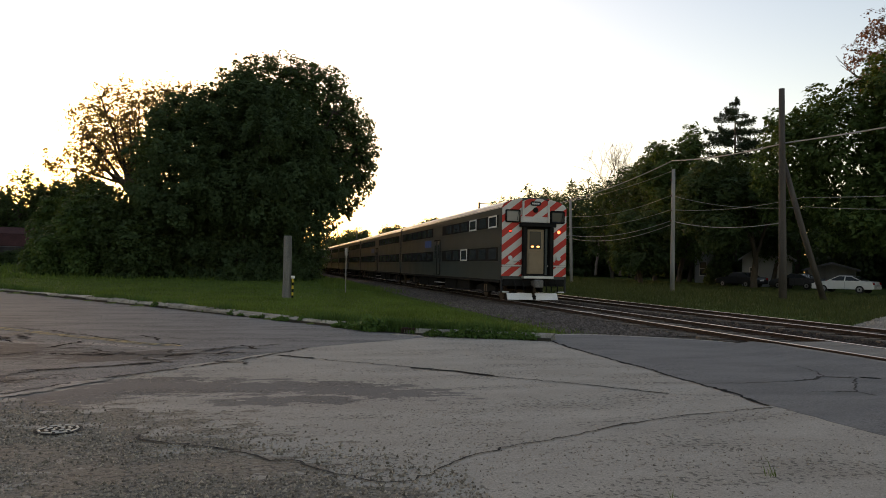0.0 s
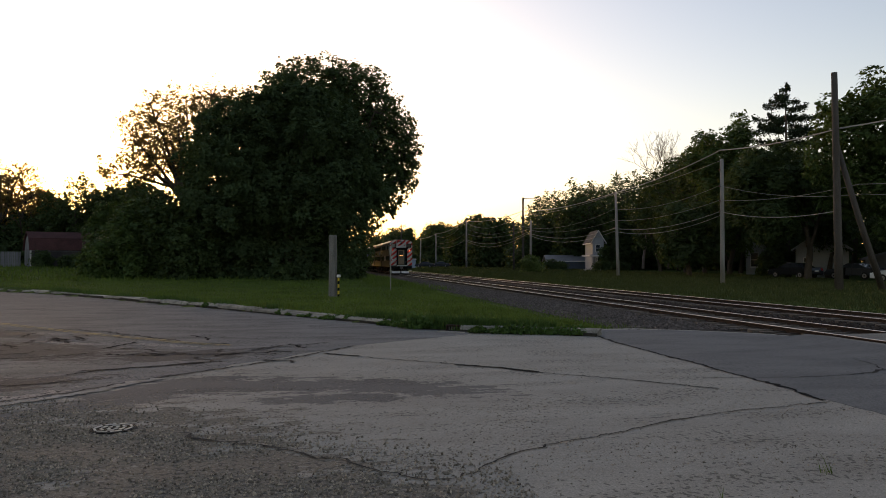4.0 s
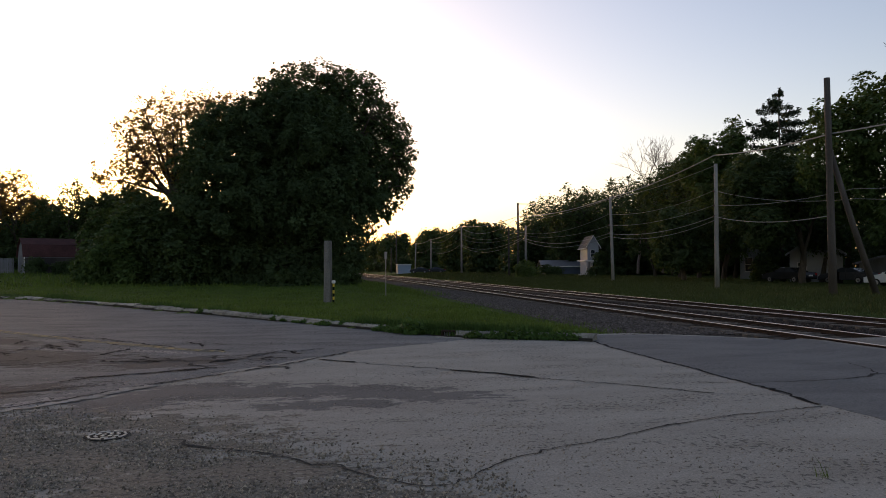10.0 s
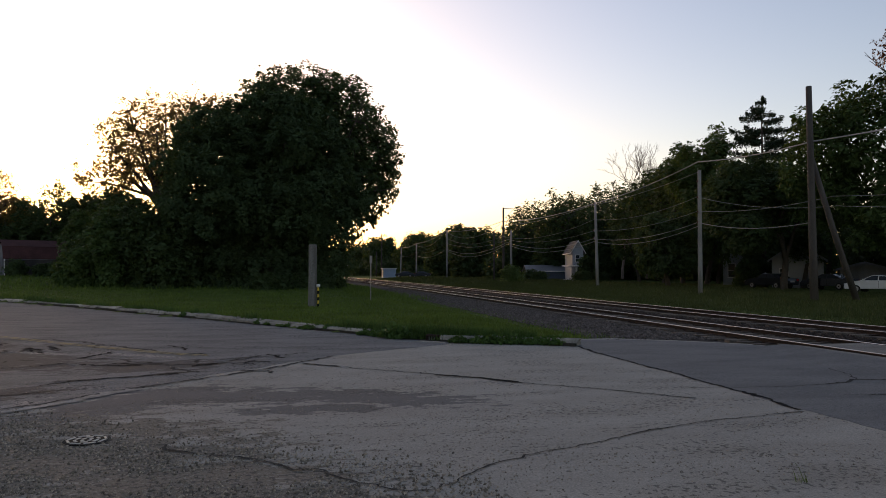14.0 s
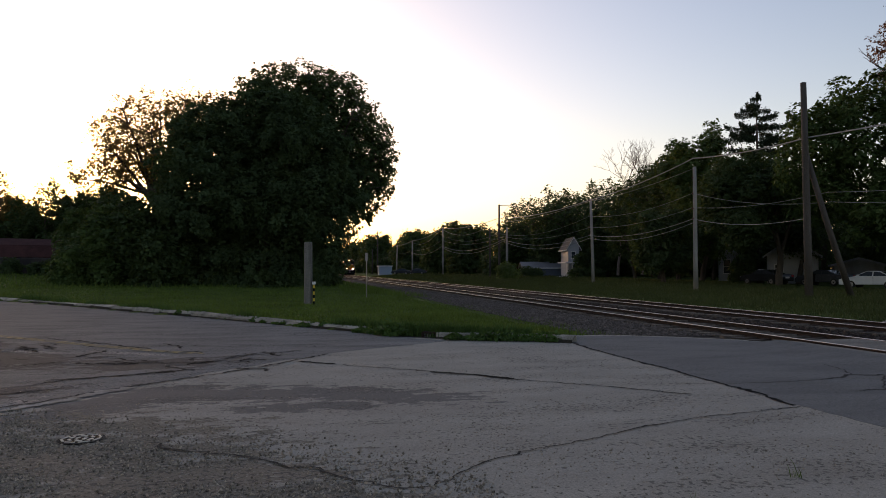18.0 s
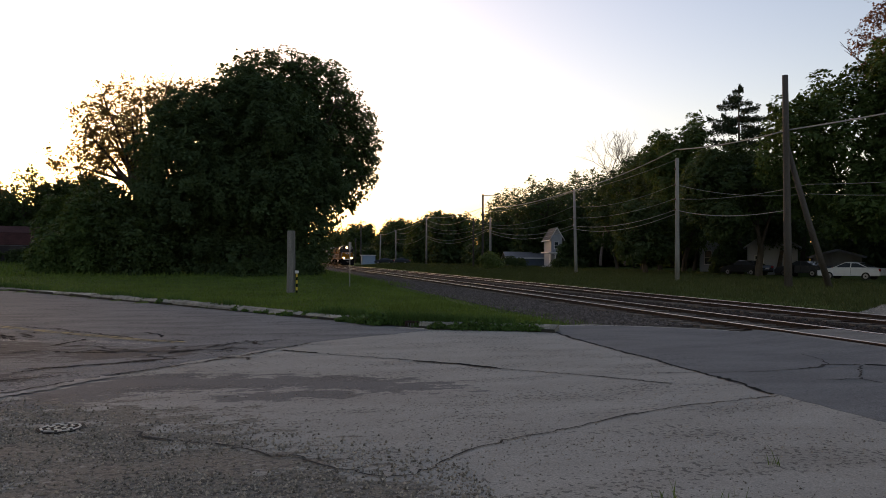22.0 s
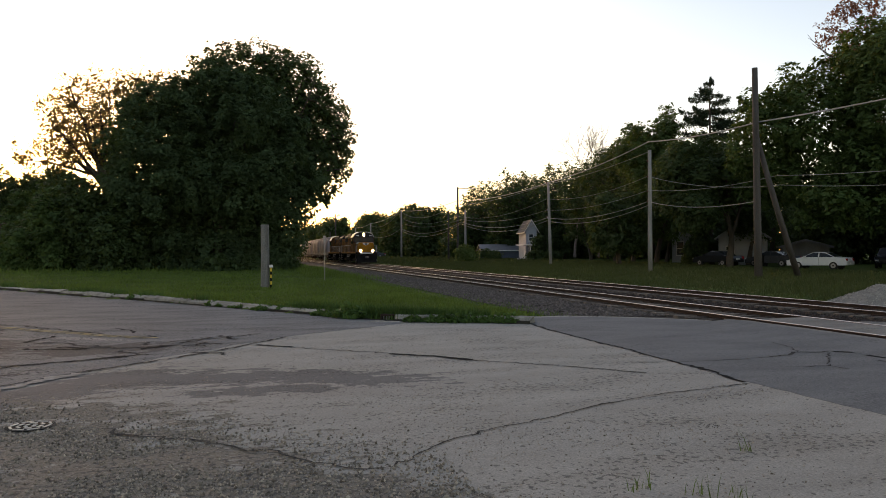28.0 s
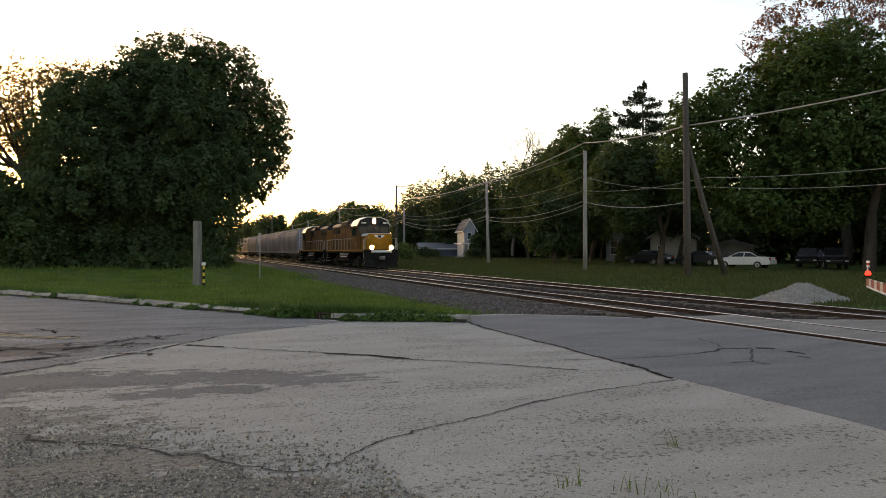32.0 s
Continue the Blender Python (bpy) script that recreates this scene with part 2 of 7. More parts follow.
def paving(name, color, stain, pit, speck=0.5, pits=0.5, rough=0.88, relief=0.5, streak=(0.5, 1.6), spots=(), spot_color=None, grit=(), grit_color=None):
    """Worn paving: broad stains drawn out along the road, mottling, fine grain, dark pits in drifts, and worn spots (x, y, rx, ry, turn) with frayed edges."""
    m = bpy.data.materials.new(name)
    m.use_nodes = True
    n, l = m.node_tree.nodes, m.node_tree.links
    bsdf = n["Principled BSDF"]
    bsdf.inputs["Specular IOR Level"].default_value = 0.15
    tc = n.new("ShaderNodeTexCoord")

    def tex(scale, detail, stretch=None, rough_=0.6):
        t = n.new("ShaderNodeTexNoise")
        t.inputs["Scale"].default_value, t.inputs["Detail"].default_value, t.inputs["Roughness"].default_value = scale, detail, rough_
        src = tc.outputs["Object"]
        if stretch:
            mp = n.new("ShaderNodeMapping")
            mp.inputs["Rotation"].default_value = (0, 0, radians(-25))
            mp.inputs["Scale"].default_value = (stretch[0], stretch[1], 1)
            l.new(src, mp.inputs["Vector"])
            src = mp.outputs["Vector"]
        l.new(src, t.inputs["Vector"])
        return t.outputs["Fac"]

    def rng(fac, a, b, lo, hi):
        r = n.new("ShaderNodeMapRange")
        r.inputs["From Min"].default_value, r.inputs["From Max"].default_value = a, b
        r.inputs["To Min"].default_value, r.inputs["To Max"].default_value = lo, hi
        l.new(fac, r.inputs["Value"])
        return r.outputs["Result"]

    def mixc(fac, a, b):
        x = n.new("ShaderNodeMix")
        x.data_type = "RGBA"
        for k, v in ((6, a), (7, b)):
            if isinstance(v, tuple):
                x.inputs[k].default_value = (*v, 1)
            else:
                l.new(v, x.inputs[k])
        l.new(fac, x.inputs[0])
        return x.outputs[2]

    def mul(a, b):
        x = n.new("ShaderNodeMath")
        x.operation = "MULTIPLY"
        l.new(a, x.inputs[0])
        l.new(b, x.inputs[1])
        return x.outputs[0]
    broad = rng(tex(1.0, 6.0, streak), 0.38, 0.66, 0.0, 1.0)
    col = mixc(broad, color, stain)
    drift = rng(tex(0.9, 4.0, (0.6, 1.5)), 0.42, 0.62, 0.0, 1.0)
    grain = tex(48.0, 4.0, None, 0.75)
    coarse = tex(15.0, 3.0, None, 0.7)
    medium = tex(3.2, 5.0, (0.7, 1.3), 0.6)
    blob = tex(17.0, 2.0, None, 0.5)

    def worn(places):
        total = None
        for x, y, rx, ry, turn in places:
            mp = n.new("ShaderNodeMapping")
            mp.vector_type = "TEXTURE"
            mp.inputs["Location"].default_value = (x, y, 0)
            mp.inputs["Rotation"].default_value = (0, 0, radians(turn))
            mp.inputs["Scale"].default_value = (rx, ry, 1000)
            l.new(tc.outputs["Object"], mp.inputs["Vector"])
            ln = n.new("ShaderNodeVectorMath")
            ln.operation = "LENGTH"
            l.new(mp.outputs["Vector"], ln.inputs[0])
            near = rng(ln.outputs["Value"], 0.0, 2.0, 1.0, 0.0)
            if total is None:
                total = near
            else:
                mx = n.new("ShaderNodeMath")
                mx.operation = "MAXIMUM"
                l.new(total, mx.inputs[0])
                l.new(near, mx.inputs[1])
                total = mx.outputs[0]
        for fac, amount in ((medium, 2.0), (grain, 0.35), (coarse, 0.55)):
            ad = n.new("ShaderNodeMath")
            ad.operation = "MULTIPLY_ADD"
            l.new(fac, ad.inputs[0])
            ad.inputs[1].default_value = amount
            l.new(total, ad.inputs[2])
            total = ad.outputs[0]
        return rng(total, 1.895, 1.925, 0.0, 1.0)
    if spots:
        col = mixc(worn(spots), col, spot_color)
    if grit:
        gm = worn(grit)
        col = mixc(gm, col, grit_color)
        ad = n.new("ShaderNodeMath")
        ad.operation = "MAXIMUM"
        l.new(drift, ad.inputs[0])
        l.new(gm, ad.inputs[1])
        drift = ad.outputs[0]
    thick = n.new("ShaderNodeMath")
    thick.operation = "MULTIPLY_ADD"
    l.new(drift, thick.inputs[0])
    thick.inputs[1].default_value = 0.13
    l.new(blob, thick.inputs[2])
    pitmask = rng(thick.outputs[0], 0.675, 0.70, 0.0, pits)
    col = mixc(pitmask, col, pit)
    fleck = tex(26.0, 2.0, None, 0.5)
    col = mixc(mul(rng(fleck, 0.60, 0.64, 0.0, 0.55), drift), col, color)
    hsv = n.new("ShaderNodeHueSaturation")
    l.new(col, hsv.inputs["Color"])
    l.new(mul(rng(grain, 0.38, 0.62, 1 - speck * 0.5, 1 + speck * 0.5), rng(coarse, 0.35, 0.65, 1 - speck * 0.14, 1 + speck * 0.14)), hsv.inputs["Value"])
    l.new(hsv.outputs["Color"], bsdf.inputs["Base Color"])
    bsdf.inputs["Roughness"].default_value = rough
    add = n.new("ShaderNodeMath")
    add.operation = "ADD"
    l.new(grain, add.inputs[0])
    l.new(coarse, add.inputs[1])
    bp = n.new("ShaderNodeBump")
    bp.inputs["Distance"].default_value = 0.015
    l.new(rng(drift, 0.0, 1.0, relief * 0.22, relief), bp.inputs["Strength"])
    l.new(add.outputs[0], bp.inputs["Height"])
    l.new(bp.outputs["Normal"], bsdf.inputs["Normal"])
    return m


GRASS_SOIL = mat("grass_soil", (0.066, 0.09, 0.023), 0.95, vary=0.4, scale=0.35, fine=9.0, bump=0.5, color2=(0.05, 0.075, 0.018), spec=0.03)
GRASS = leaf_mat("grass_blades", (0.088, 0.134, 0.025), (0.105, 0.15, 0.024), 0.3)
TALL_GRASS = leaf_mat("tall_grass", (0.052, 0.067, 0.022), (0.062, 0.08, 0.02), 0.3)
CONCRETE = paving("concrete_road", (0.314, 0.289, 0.247), (0.262, 0.24, 0.205), (0.075, 0.067, 0.06), 0.45, 0.7, relief=1.0,
                  spots=((-0.9, 10.35, 1.5, 0.55, -8), (0.9, 10.0, 1.5, 0.5, -25), (0.3, 9.2, 1.0, 0.28, 0), (-2.2, 9.9, 0.8, 0.5, 30), (-3.0, 8.9, 1.1, 0.5, 45), (-1.9, 10.6, 1.0, 0.5, 35)), spot_color=(0.135, 0.124, 0.115),
                  grit=((-3.2, 6.6, 2.6, 1.9, 20), (-0.8, 6.0, 1.4, 0.9, -38), (0.4, 5.2, 1.0, 0.5, -35), (-2.0, 8.5, 1.2, 0.35, -10), (-1.3, 7.4, 0.7, 0.3, -40)), grit_color=(0.188, 0.164, 0.132))
PLAIN_CONCRETE = paving("plain_concrete", (0.215, 0.195, 0.168), (0.152, 0.137, 0.118), (0.09, 0.08, 0.07), 0.6, 0.7, relief=0.5)
ASPHALT = paving("old_asphalt", (0.174, 0.172, 0.165), (0.116, 0.113, 0.107), (0.04, 0.038, 0.036), 0.8, 1.0, relief=0.45,
                 spots=((-2.4, 13.9, 1.2, 0.7, 10), (-5.6, 15.2, 2.0, 1.2, -30), (-4.4, 10.9, 1.2, 0.5, 25), (-8.0, 12.0, 2.0, 1.0, 0), (-7.5, 19.0, 1.8, 0.5, -40)), spot_color=(0.078, 0.072, 0.067),
                 grit=((-3.9, 9.6, 1.0, 0.22, 52), (-3.0, 15.7, 0.9, 0.15, -35), (-5.3, 16.6, 0.8, 0.12, -30)), grit_color=(0.27, 0.25, 0.23))
BLUE_ASPHALT = paving("grey_asphalt", (0.156, 0.152, 0.145), (0.119, 0.116, 0.111), (0.07, 0.07, 0.072), 0.5, 0.5, relief=0.35)
CRACK = mat("dusty_crack", (0.075, 0.069, 0.062), 0.97, vary=0.4, scale=8.0, bump=0.3, spec=0.03, color2=(0.03, 0.028, 0.026))
TAR = mat("crack_filler", (0.022, 0.021, 0.02), 0.97, vary=0.3, bump=0.2, spec=0.03)
PALE_EDGE = mat("pale_worn_concrete", (0.33, 0.31, 0.275), 0.9, vary=0.25, scale=5.0, fine=40.0, bump=0.4, color2=(0.22, 0.205, 0.18), spec=0.1)
WORN_IRON = mat("bright_worn_iron", (0.50, 0.47, 0.42), 0.6, vary=0.2, scale=12.0, bump=0.2)
YELLOW_LINE = mat("worn_yellow_line", (0.36, 0.27, 0.10), 0.8, vary=0.4, scale=6.0, color2=(0.15, 0.14, 0.115))
KERB = mat("kerb_concrete", (0.36, 0.325, 0.27), 0.9, vary=0.35, scale=1.8, fine=30.0, bump=0.6, color2=(0.17, 0.155, 0.13), obj=0.28)
# for the kerb: shade of its face and gap put into the colour, with soil
DIRT_SHADE = mat("gutter_dirt", (0.05, 0.043, 0.033), 0.97, vary=0.4, scale=4.0, fine=30.0, bump=0.5, spec=0.03, color2=(0.028, 0.026, 0.02))
STONE = mat("ballast_stone", (0.122, 0.10, 0.088), 0.9, vary=0.25, scale=5.0, bump=0.3, island=0.4)
STONE_RUST = mat("rusty_stone", (0.048, 0.034, 0.027), 0.95, vary=0.3, scale=5.0, bump=0.3, island=0.4)
BALLAST_BED = mat("ballast_bed", (0.05, 0.039, 0.033), 0.95, vary=0.45, scale=2.0, fine=22.0, bump=1.0, color2=(0.034, 0.026, 0.022), height=0.05)
PEBBLE = mat("loose_pebbles", (0.275, 0.23, 0.178), 0.95, vary=0.2, scale=5.0, bump=0.2, island=0.6, spec=0.1)
TIE = mat("weathered_tie", (0.125, 0.10, 0.08), 0.9, vary=0.4, scale=4.0, fine=30.0, bump=0.5, obj=0.3)
RUST = mat("rail_rust", (0.036, 0.021, 0.015), 0.8, vary=0.35, scale=3.0, bump=0.2)
RAIL_TOP = mat("polished_rail_head", (0.50, 0.48, 0.46), 0.36, metal=1.0, vary=0.1, scale=2.0, bump=0.0)
GRAVEL = mat("gravel_heap", (0.27, 0.245, 0.21), 0.95, vary=0.25, scale=2.5, fine=25.0, bump=0.8, height=0.04, color2=(0.21, 0.19, 0.165))
BARK = mat("tree_bark", (0.085, 0.068, 0.052), 0.95, vary=0.4, scale=3.0, fine=25.0, bump=0.6, streak=5.0, height=0.04)
POLE_WOOD = mat("weathered_pole", (0.085, 0.072, 0.062), 0.9, vary=0.3, scale=3.0, fine=30.0, bump=0.4, streak=10.0)
STUB_WOOD = mat("grey_stub_wood", (0.17, 0.16, 0.145), 0.9, vary=0.4, scale=4.0, fine=30.0, bump=0.5, streak=10.0, color2=(0.09, 0.083, 0.075))
GREY_POLE = mat("silvered_pole", (0.27, 0.25, 0.225), 0.9, vary=0.25, scale=3.0, fine=30.0, bump=0.4, streak=10.0)
WIRE = mat("cable_sheath", (0.25, 0.25, 0.24), 0.7, vary=0.1, bump=0.0)
STEEL = mat("galvanised_steel", (0.45, 0.46, 0.47), 0.45, metal=0.7, vary=0.15, bump=0.1)
IRON = mat("cast_iron", (0.16, 0.15, 0.14), 0.6, metal=0.4, vary=0.3, scale=12.0, bump=0.3)
BLACK = mat("dirty_black_steel", (0.014, 0.013, 0.012), 0.8, spec=0.08, vary=0.35, scale=2.0, bump=0.2)
WHITE_PAINT = mat("white_paint", (0.66, 0.64, 0.61), 0.55, vary=0.12, scale=2.0, bump=0.05)
RED_PAINT = mat("red_paint", (0.34, 0.035, 0.025), 0.5, vary=0.15, scale=2.0, bump=0.05)
DARK_GLASS = glass("dark_glass")
HEADLIGHT = glow("lit_headlight", (1.0, 0.58, 0.20), 14.0)
GATE_RED = mat("faded_red_sheeting", (0.20, 0.05, 0.03), 0.6, vary=0.25, scale=4.0, bump=0.05)
GATE_WHITE = mat("dirty_white_sheeting", (0.36, 0.33, 0.28), 0.6, vary=0.25, scale=4.0, bump=0.05)
RED_LAMP = glow("lit_red_lamp", (1.0, 0.03, 0.012), 1.0)

# ---- the ground, roads and tracks ----
# The tracks run along +y at x = 12.0 (near) and x = 16.3 (far); the rail heads lie at z = 0.13.
RAIL_Z, GAUGE, NEAR_X, FAR_X = 0.13, 1.435, 12.0, 16.3
KERB_LINE = [(-95, 134), (-60, 95), (-38, 69), (-19.2, 47.9), (-14.4, 43.0), (-9.9, 37.0), (-6.3, 31.7), (-3.5, 27.9), (-1.3, 24.6), (0.5, 22.0), (2.0, 19.8),
             (2.85, 18.35), (3.55, 17.55), (4.3, 17.1), (5.6, 16.5), (6.4, 15.8)]


def beyond_kerb(x, y):
    """How far a place lies on the lot's side of the kerb (negative on the road)."""
    best = 1e9
    for (ax, ay), (bx, by) in zip(KERB_LINE, KERB_LINE[1:]):
        dx, dy = bx - ax, by - ay
        t = min(1, max(0, ((x - ax) * dx + (y - ay) * dy) / (dx * dx + dy * dy)))
        px, py = ax + t * dx, ay + t * dy
        d = math.hypot(x - px, y - py)
        if d < abs(best):
            best = d if dx * (y - ay) - dy * (x - ax) > 0 else -d
    return best


def ground_z(x, y):
    if x > 17.8:                                   # verge past the tracks, rising along the line
        up = 0.06 + 0.28 * smoothstep(48, 75, y) * smoothstep(18.6, 27, x) + 0.16 * smoothstep(80, 130, y) * smoothstep(18.6, 30, x)
        if y < 15.0:
            up = up * smoothstep(13.5, 15.5, y) - 0.07 * (1 - smoothstep(13.5, 15.5, y))
        return -0.07 + (up + 0.07) * smoothstep(17.8, 19.2, x)
    if x > 9.2 and y > 13:
        return -0.2
    lot = beyond_kerb(x, y)
    if x > 6.4 and y < 17.2:
        lot = min(lot, y - 17.0)
    if lot < 0:
        return -0.07
    r = math.hypot(x, y)
    z = 0.10 + 0.32 * smoothstep(36, 62, r) + 1.05 * smoothstep(58, 105, r)
    side = smoothstep(7.6, 5.2, x) if y < 60 else smoothstep(8.6, 0.0, x)
    z = z * side - 0.07 * (1 - side)
    return -0.07 + (z + 0.07) * smoothstep(0.0, 0.18, lot)


def axis_values(marks):
    out = []
    for (a, step), (b, _) in zip(marks, marks[1:]):
        out += list(np.arange(a, b, step))
    return out + [marks[-1][0]]


def build_ground():
    xs = axis_values([(-2500, 600), (-700, 150), (-150, 20), (-50, 3), (-20, 1.2), (-4, 0.6), (22, 1.2), (60, 15), (150, 150), (700, 600), (2500, 0)])
    ys = axis_values([(-2500, 600), (-700, 150), (-150, 30), (-30, 6), (12, 0.6), (48, 1.5), (80, 6), (200, 30), (500, 200), (900, 800), (2500, 0)])
    verts = [(x, y, ground_z(x, y) if -140 < x < 160 and -30 < y < 520 else 0.9 * smoothstep(60, 200, abs(x))) for y in ys for x in xs]
    nx = len(xs)
    faces = [(j * nx + i, j * nx + i + 1, (j + 1) * nx + i + 1, (j + 1) * nx + i) for j in range(len(ys) - 1) for i in range(nx - 1)]
    tagged(mesh_ob("ground", verts, faces, GRASS_SOIL, smooth=True), "grassy ground of the lot and verge", "ground", kind="structure")


def flat(name, pts, z, material, label, rag=0.0, step=0.25, thick=0.05, seed=1):
    """A slab of paving with a ragged outline; pts counter-clockwise."""
    rnd = random.Random(seed)
    line = []
    for (ax, ay), (bx, by) in zip(pts, pts[1:] + pts[:1]):
        n = max(1, int(math.hypot(bx - ax, by - ay) / step)) if rag else 1
        n = min(n, 60)
        for k in range(n):
            t = k / n
            j = rag if 0 < k else rag * 0.5
            line.append((ax + (bx - ax) * t + rnd.uniform(-j, j), ay + (by - ay) * t + rnd.uniform(-j, j)))
    bm = bmesh.new()
    top = [bm.verts.new((x, y, z)) for x, y in line]
    low = [bm.verts.new((x, y, z - thick)) for x, y in line]
    bm.faces.new(top)
    for k in range(len(line)):
        q = (k + 1) % len(line)
        bm.faces.new((top[k], low[k], low[q], top[q]))
    bmesh.ops.recalc_face_normals(bm, faces=bm.faces)
    bmesh.ops.triangulate(bm, faces=bm.faces, ngon_method="EAR_CLIP")
    return tagged(part(name, bm, material), label, kind="structure")


def crack(name, pts, z, width, label, seed, material=None, wander=0.04):
    """An open joint, as a strip of uneven width."""
    rnd = random.Random(seed)
    line = []
    for (ax, ay), (bx, by) in zip(pts, pts[1:]):
        d = math.hypot(bx - ax, by - ay)
        n = max(2, int(d / 0.09))
        for k in range(n):
            t = k / n
            line.append(Vector((ax + (bx - ax) * t + rnd.uniform(-wander, wander), ay + (by - ay) * t + rnd.uniform(-wander, wander), z)))
    line.append(Vector((*pts[-1], z)))
    verts, faces = [], []
    for i, p in enumerate(line):
        d = (line[min(i + 1, len(line) - 1)] - line[max(i - 1, 0)])
        s = Vector((-d.y, d.x, 0)).normalized() * width * (0.35 + 0.9 * noise.noise(p * 1.7) ** 2 * 2 + rnd.random() * 0.5) * 0.5
        verts += [p + s, p - s]
    for i in range(len(line) - 1):
        faces.append((2 * i, 2 * i + 1, 2 * i + 3, 2 * i + 2))
    return tagged(mesh_ob(name, [tuple(v) for v in verts], faces, material or CRACK), label, kind="structure")


def build_roads():
    road = KERB_LINE + [(7.15, 17.6), (8.1, 17.6), (9.5, 16.7), (10.7, 15.6), (10.95, 14.9), (10.95, -40), (-120, -40), (-160, 120)]
    flat("road", road[::-1], 0.0, CONCRETE, "worn pale concrete road junction", thick=0.12)
    flat("pavement_asphalt", KERB_LINE[:-3] + [(3.66, 16.9), (2.2, 15.95), (0.8, 14.95), (-0.42, 13.57), (-1.15, 12.74), (-2.3, 11.2), (-2.8, 10.45), (-3.33, 9.9), (-3.8, 9.4),
         (-6, 7.6), (-20, -4), (-90, 60)], 0.004, ASPHALT, "dark cracked asphalt of the side road", rag=0.05, seed=2)
    flat("pavement_grey", [(6.45, 16.0), (6.3, 14.67), (6.29, 13.31), (6.3, 11.25), (6.28, 9.62), (6.19, 8.3), (6.26, 7.28), (6.3, 5.4), (6.2, 2), (6.0, -14), (10.9, -14), (10.9, 14.9), (10.4, 15.6),
         (9.4, 16.5), (8.05, 17.3), (7.15, 17.3)], 0.004, BLUE_ASPHALT, "blue-grey asphalt strip before the crossing", rag=0.03, seed=3)
    crack("joint_1", [(0.3, 13.63), (0.7, 13.29), (1.26, 12.77), (2.15, 12.07), (2.54, 11.64), (2.94, 11.36), (3.28, 10.92), (3.97, 10.31), (4.6, 9.76), (5.36, 8.98)], 0.007, 0.045, "open joint between concrete slabs", 11)
    crack("joint_2", [(1.23, 5.71), (1.56, 6.09), (1.89, 6.33), (2.22, 6.54), (2.89, 6.8), (3.29, 7.0), (3.72, 7.24), (4.12, 7.36), (4.57, 7.55), (4.97, 7.63), (5.39, 7.72), (6.18, 7.88)], 0.007, 0.026, "crack across the concrete", 12, wander=0.025)
    crack("joint_3", [(-1.3, 7.57), (-1.04, 7.3), (-0.76, 7.09), (-0.38, 6.77), (-0.12, 6.6), (0.12, 6.36), (0.35, 6.18), (0.57, 5.9), (0.97, 5.58), (1.23, 5.71)], 0.010, 0.042, "broken joint beside the gritty paving", 13, wander=0.075)
    crack("joint_4", [(6.5, 16.4), (6.3, 14.67), (6.29, 13.31), (6.29, 12.16), (6.32, 11.25), (6.28, 10.35), (6.28, 9.62), (6.3, 9.02), (6.19, 8.3), (6.16, 7.96)], 0.009, 0.075, "dark joint between concrete and asphalt", 14, TAR)
    crack("joint_5", [(2.3, 11.85), (2.94, 11.36), (3.4, 10.8)], 0.011, 0.12, "joint filled with tar", 15, TAR, wander=0.02)
    for k, (w, pts) in enumerate(((0.10, [(8.01, 9.72), (8.45, 9.84), (8.74, 10.03), (8.96, 9.95), (9.34, 9.96)]), (0.17, [(9.38, 9.9), (9.6, 9.78), (9.83, 9.7), (9.87, 9.32)]), (0.15, [(9.64, 9.4), (9.6, 9.07)]), (0.10, [(9.27, 8.92), (9.33, 8.71)]),
                                  (0.03, [(5.65, 9.87), (6.53, 9.67), (7.13, 9.64), (8.01, 9.72)]), (0.035, [(9.28, 9.9), (8.9, 9.5), (8.22, 8.75), (7.89, 8.75), (7.53, 8.82)]), (0.03, [(8.22, 8.75), (8.24, 8.4)]), (0.03, [(9.87, 9.32), (10.55, 9.67), (10.85, 9.66)]), (0.03, [(9.33, 11.32), (9.1, 10.52), (8.8, 10.03)]))):
        crack("joint_%d" % (70 + k), pts, 0.009, w, "broken-up crack in the blue-grey asphalt", 160 + k, TAR if w > 0.12 else None, wander=0.05 if w > 0.05 else 0.03)
    crack("joint_19", [(0.2, 13.7), (0.5, 13.45), (0.8, 13.2)], 0.011, 0.13, "joint filled with tar", 25, TAR, wander=0.03)
    crack("joint_8", [(10.7, 14.05), (10.62, 12.44), (10.65, 11.36), (10.61, 10.34), (10.7, 6)], 0.009, 0.10, "dark joint along the crossing", 18, TAR)
    crack("joint_9", [(-4.7, 9.1), (-3.85, 9.6), (-3.15, 10.2), (-2.65, 10.85), (-2.26, 11.3), (-1.68, 11.85), (-1.13, 12.38), (-0.69, 12.85), (-0.22, 13.45), (0.78, 14.82)], 0.010, 0.075, "ragged edge of the asphalt", 19)
    for k, (a, b) in enumerate((((-3.6, 12.2), (-1.9, 12.9)), ((-2.9, 14.2), (-1.3, 14.0)), ((-5.5, 13.9), (-4.1, 14.6)), ((-1.4, 14.7), (0.3, 15.6)), ((-4.8, 10.8), (-3.2, 11.3)))):
        crack("joint_%d" % (10 + k), [a, ((a[0] + b[0]) / 2 + 0.1, (a[1] + b[1]) / 2 - 0.12), b], 0.011, 0.09, "crack in the old asphalt", 30 + k, wander=0.07)
    crack("joint_16", [(-3.7, 11.8), (-3.28, 12.2), (-2.9, 12.35), (-2.48, 12.51), (-2.07, 12.69), (-1.73, 12.9)], 0.0115, 0.085, "long crack in the old asphalt", 61, TAR, wander=0.045)
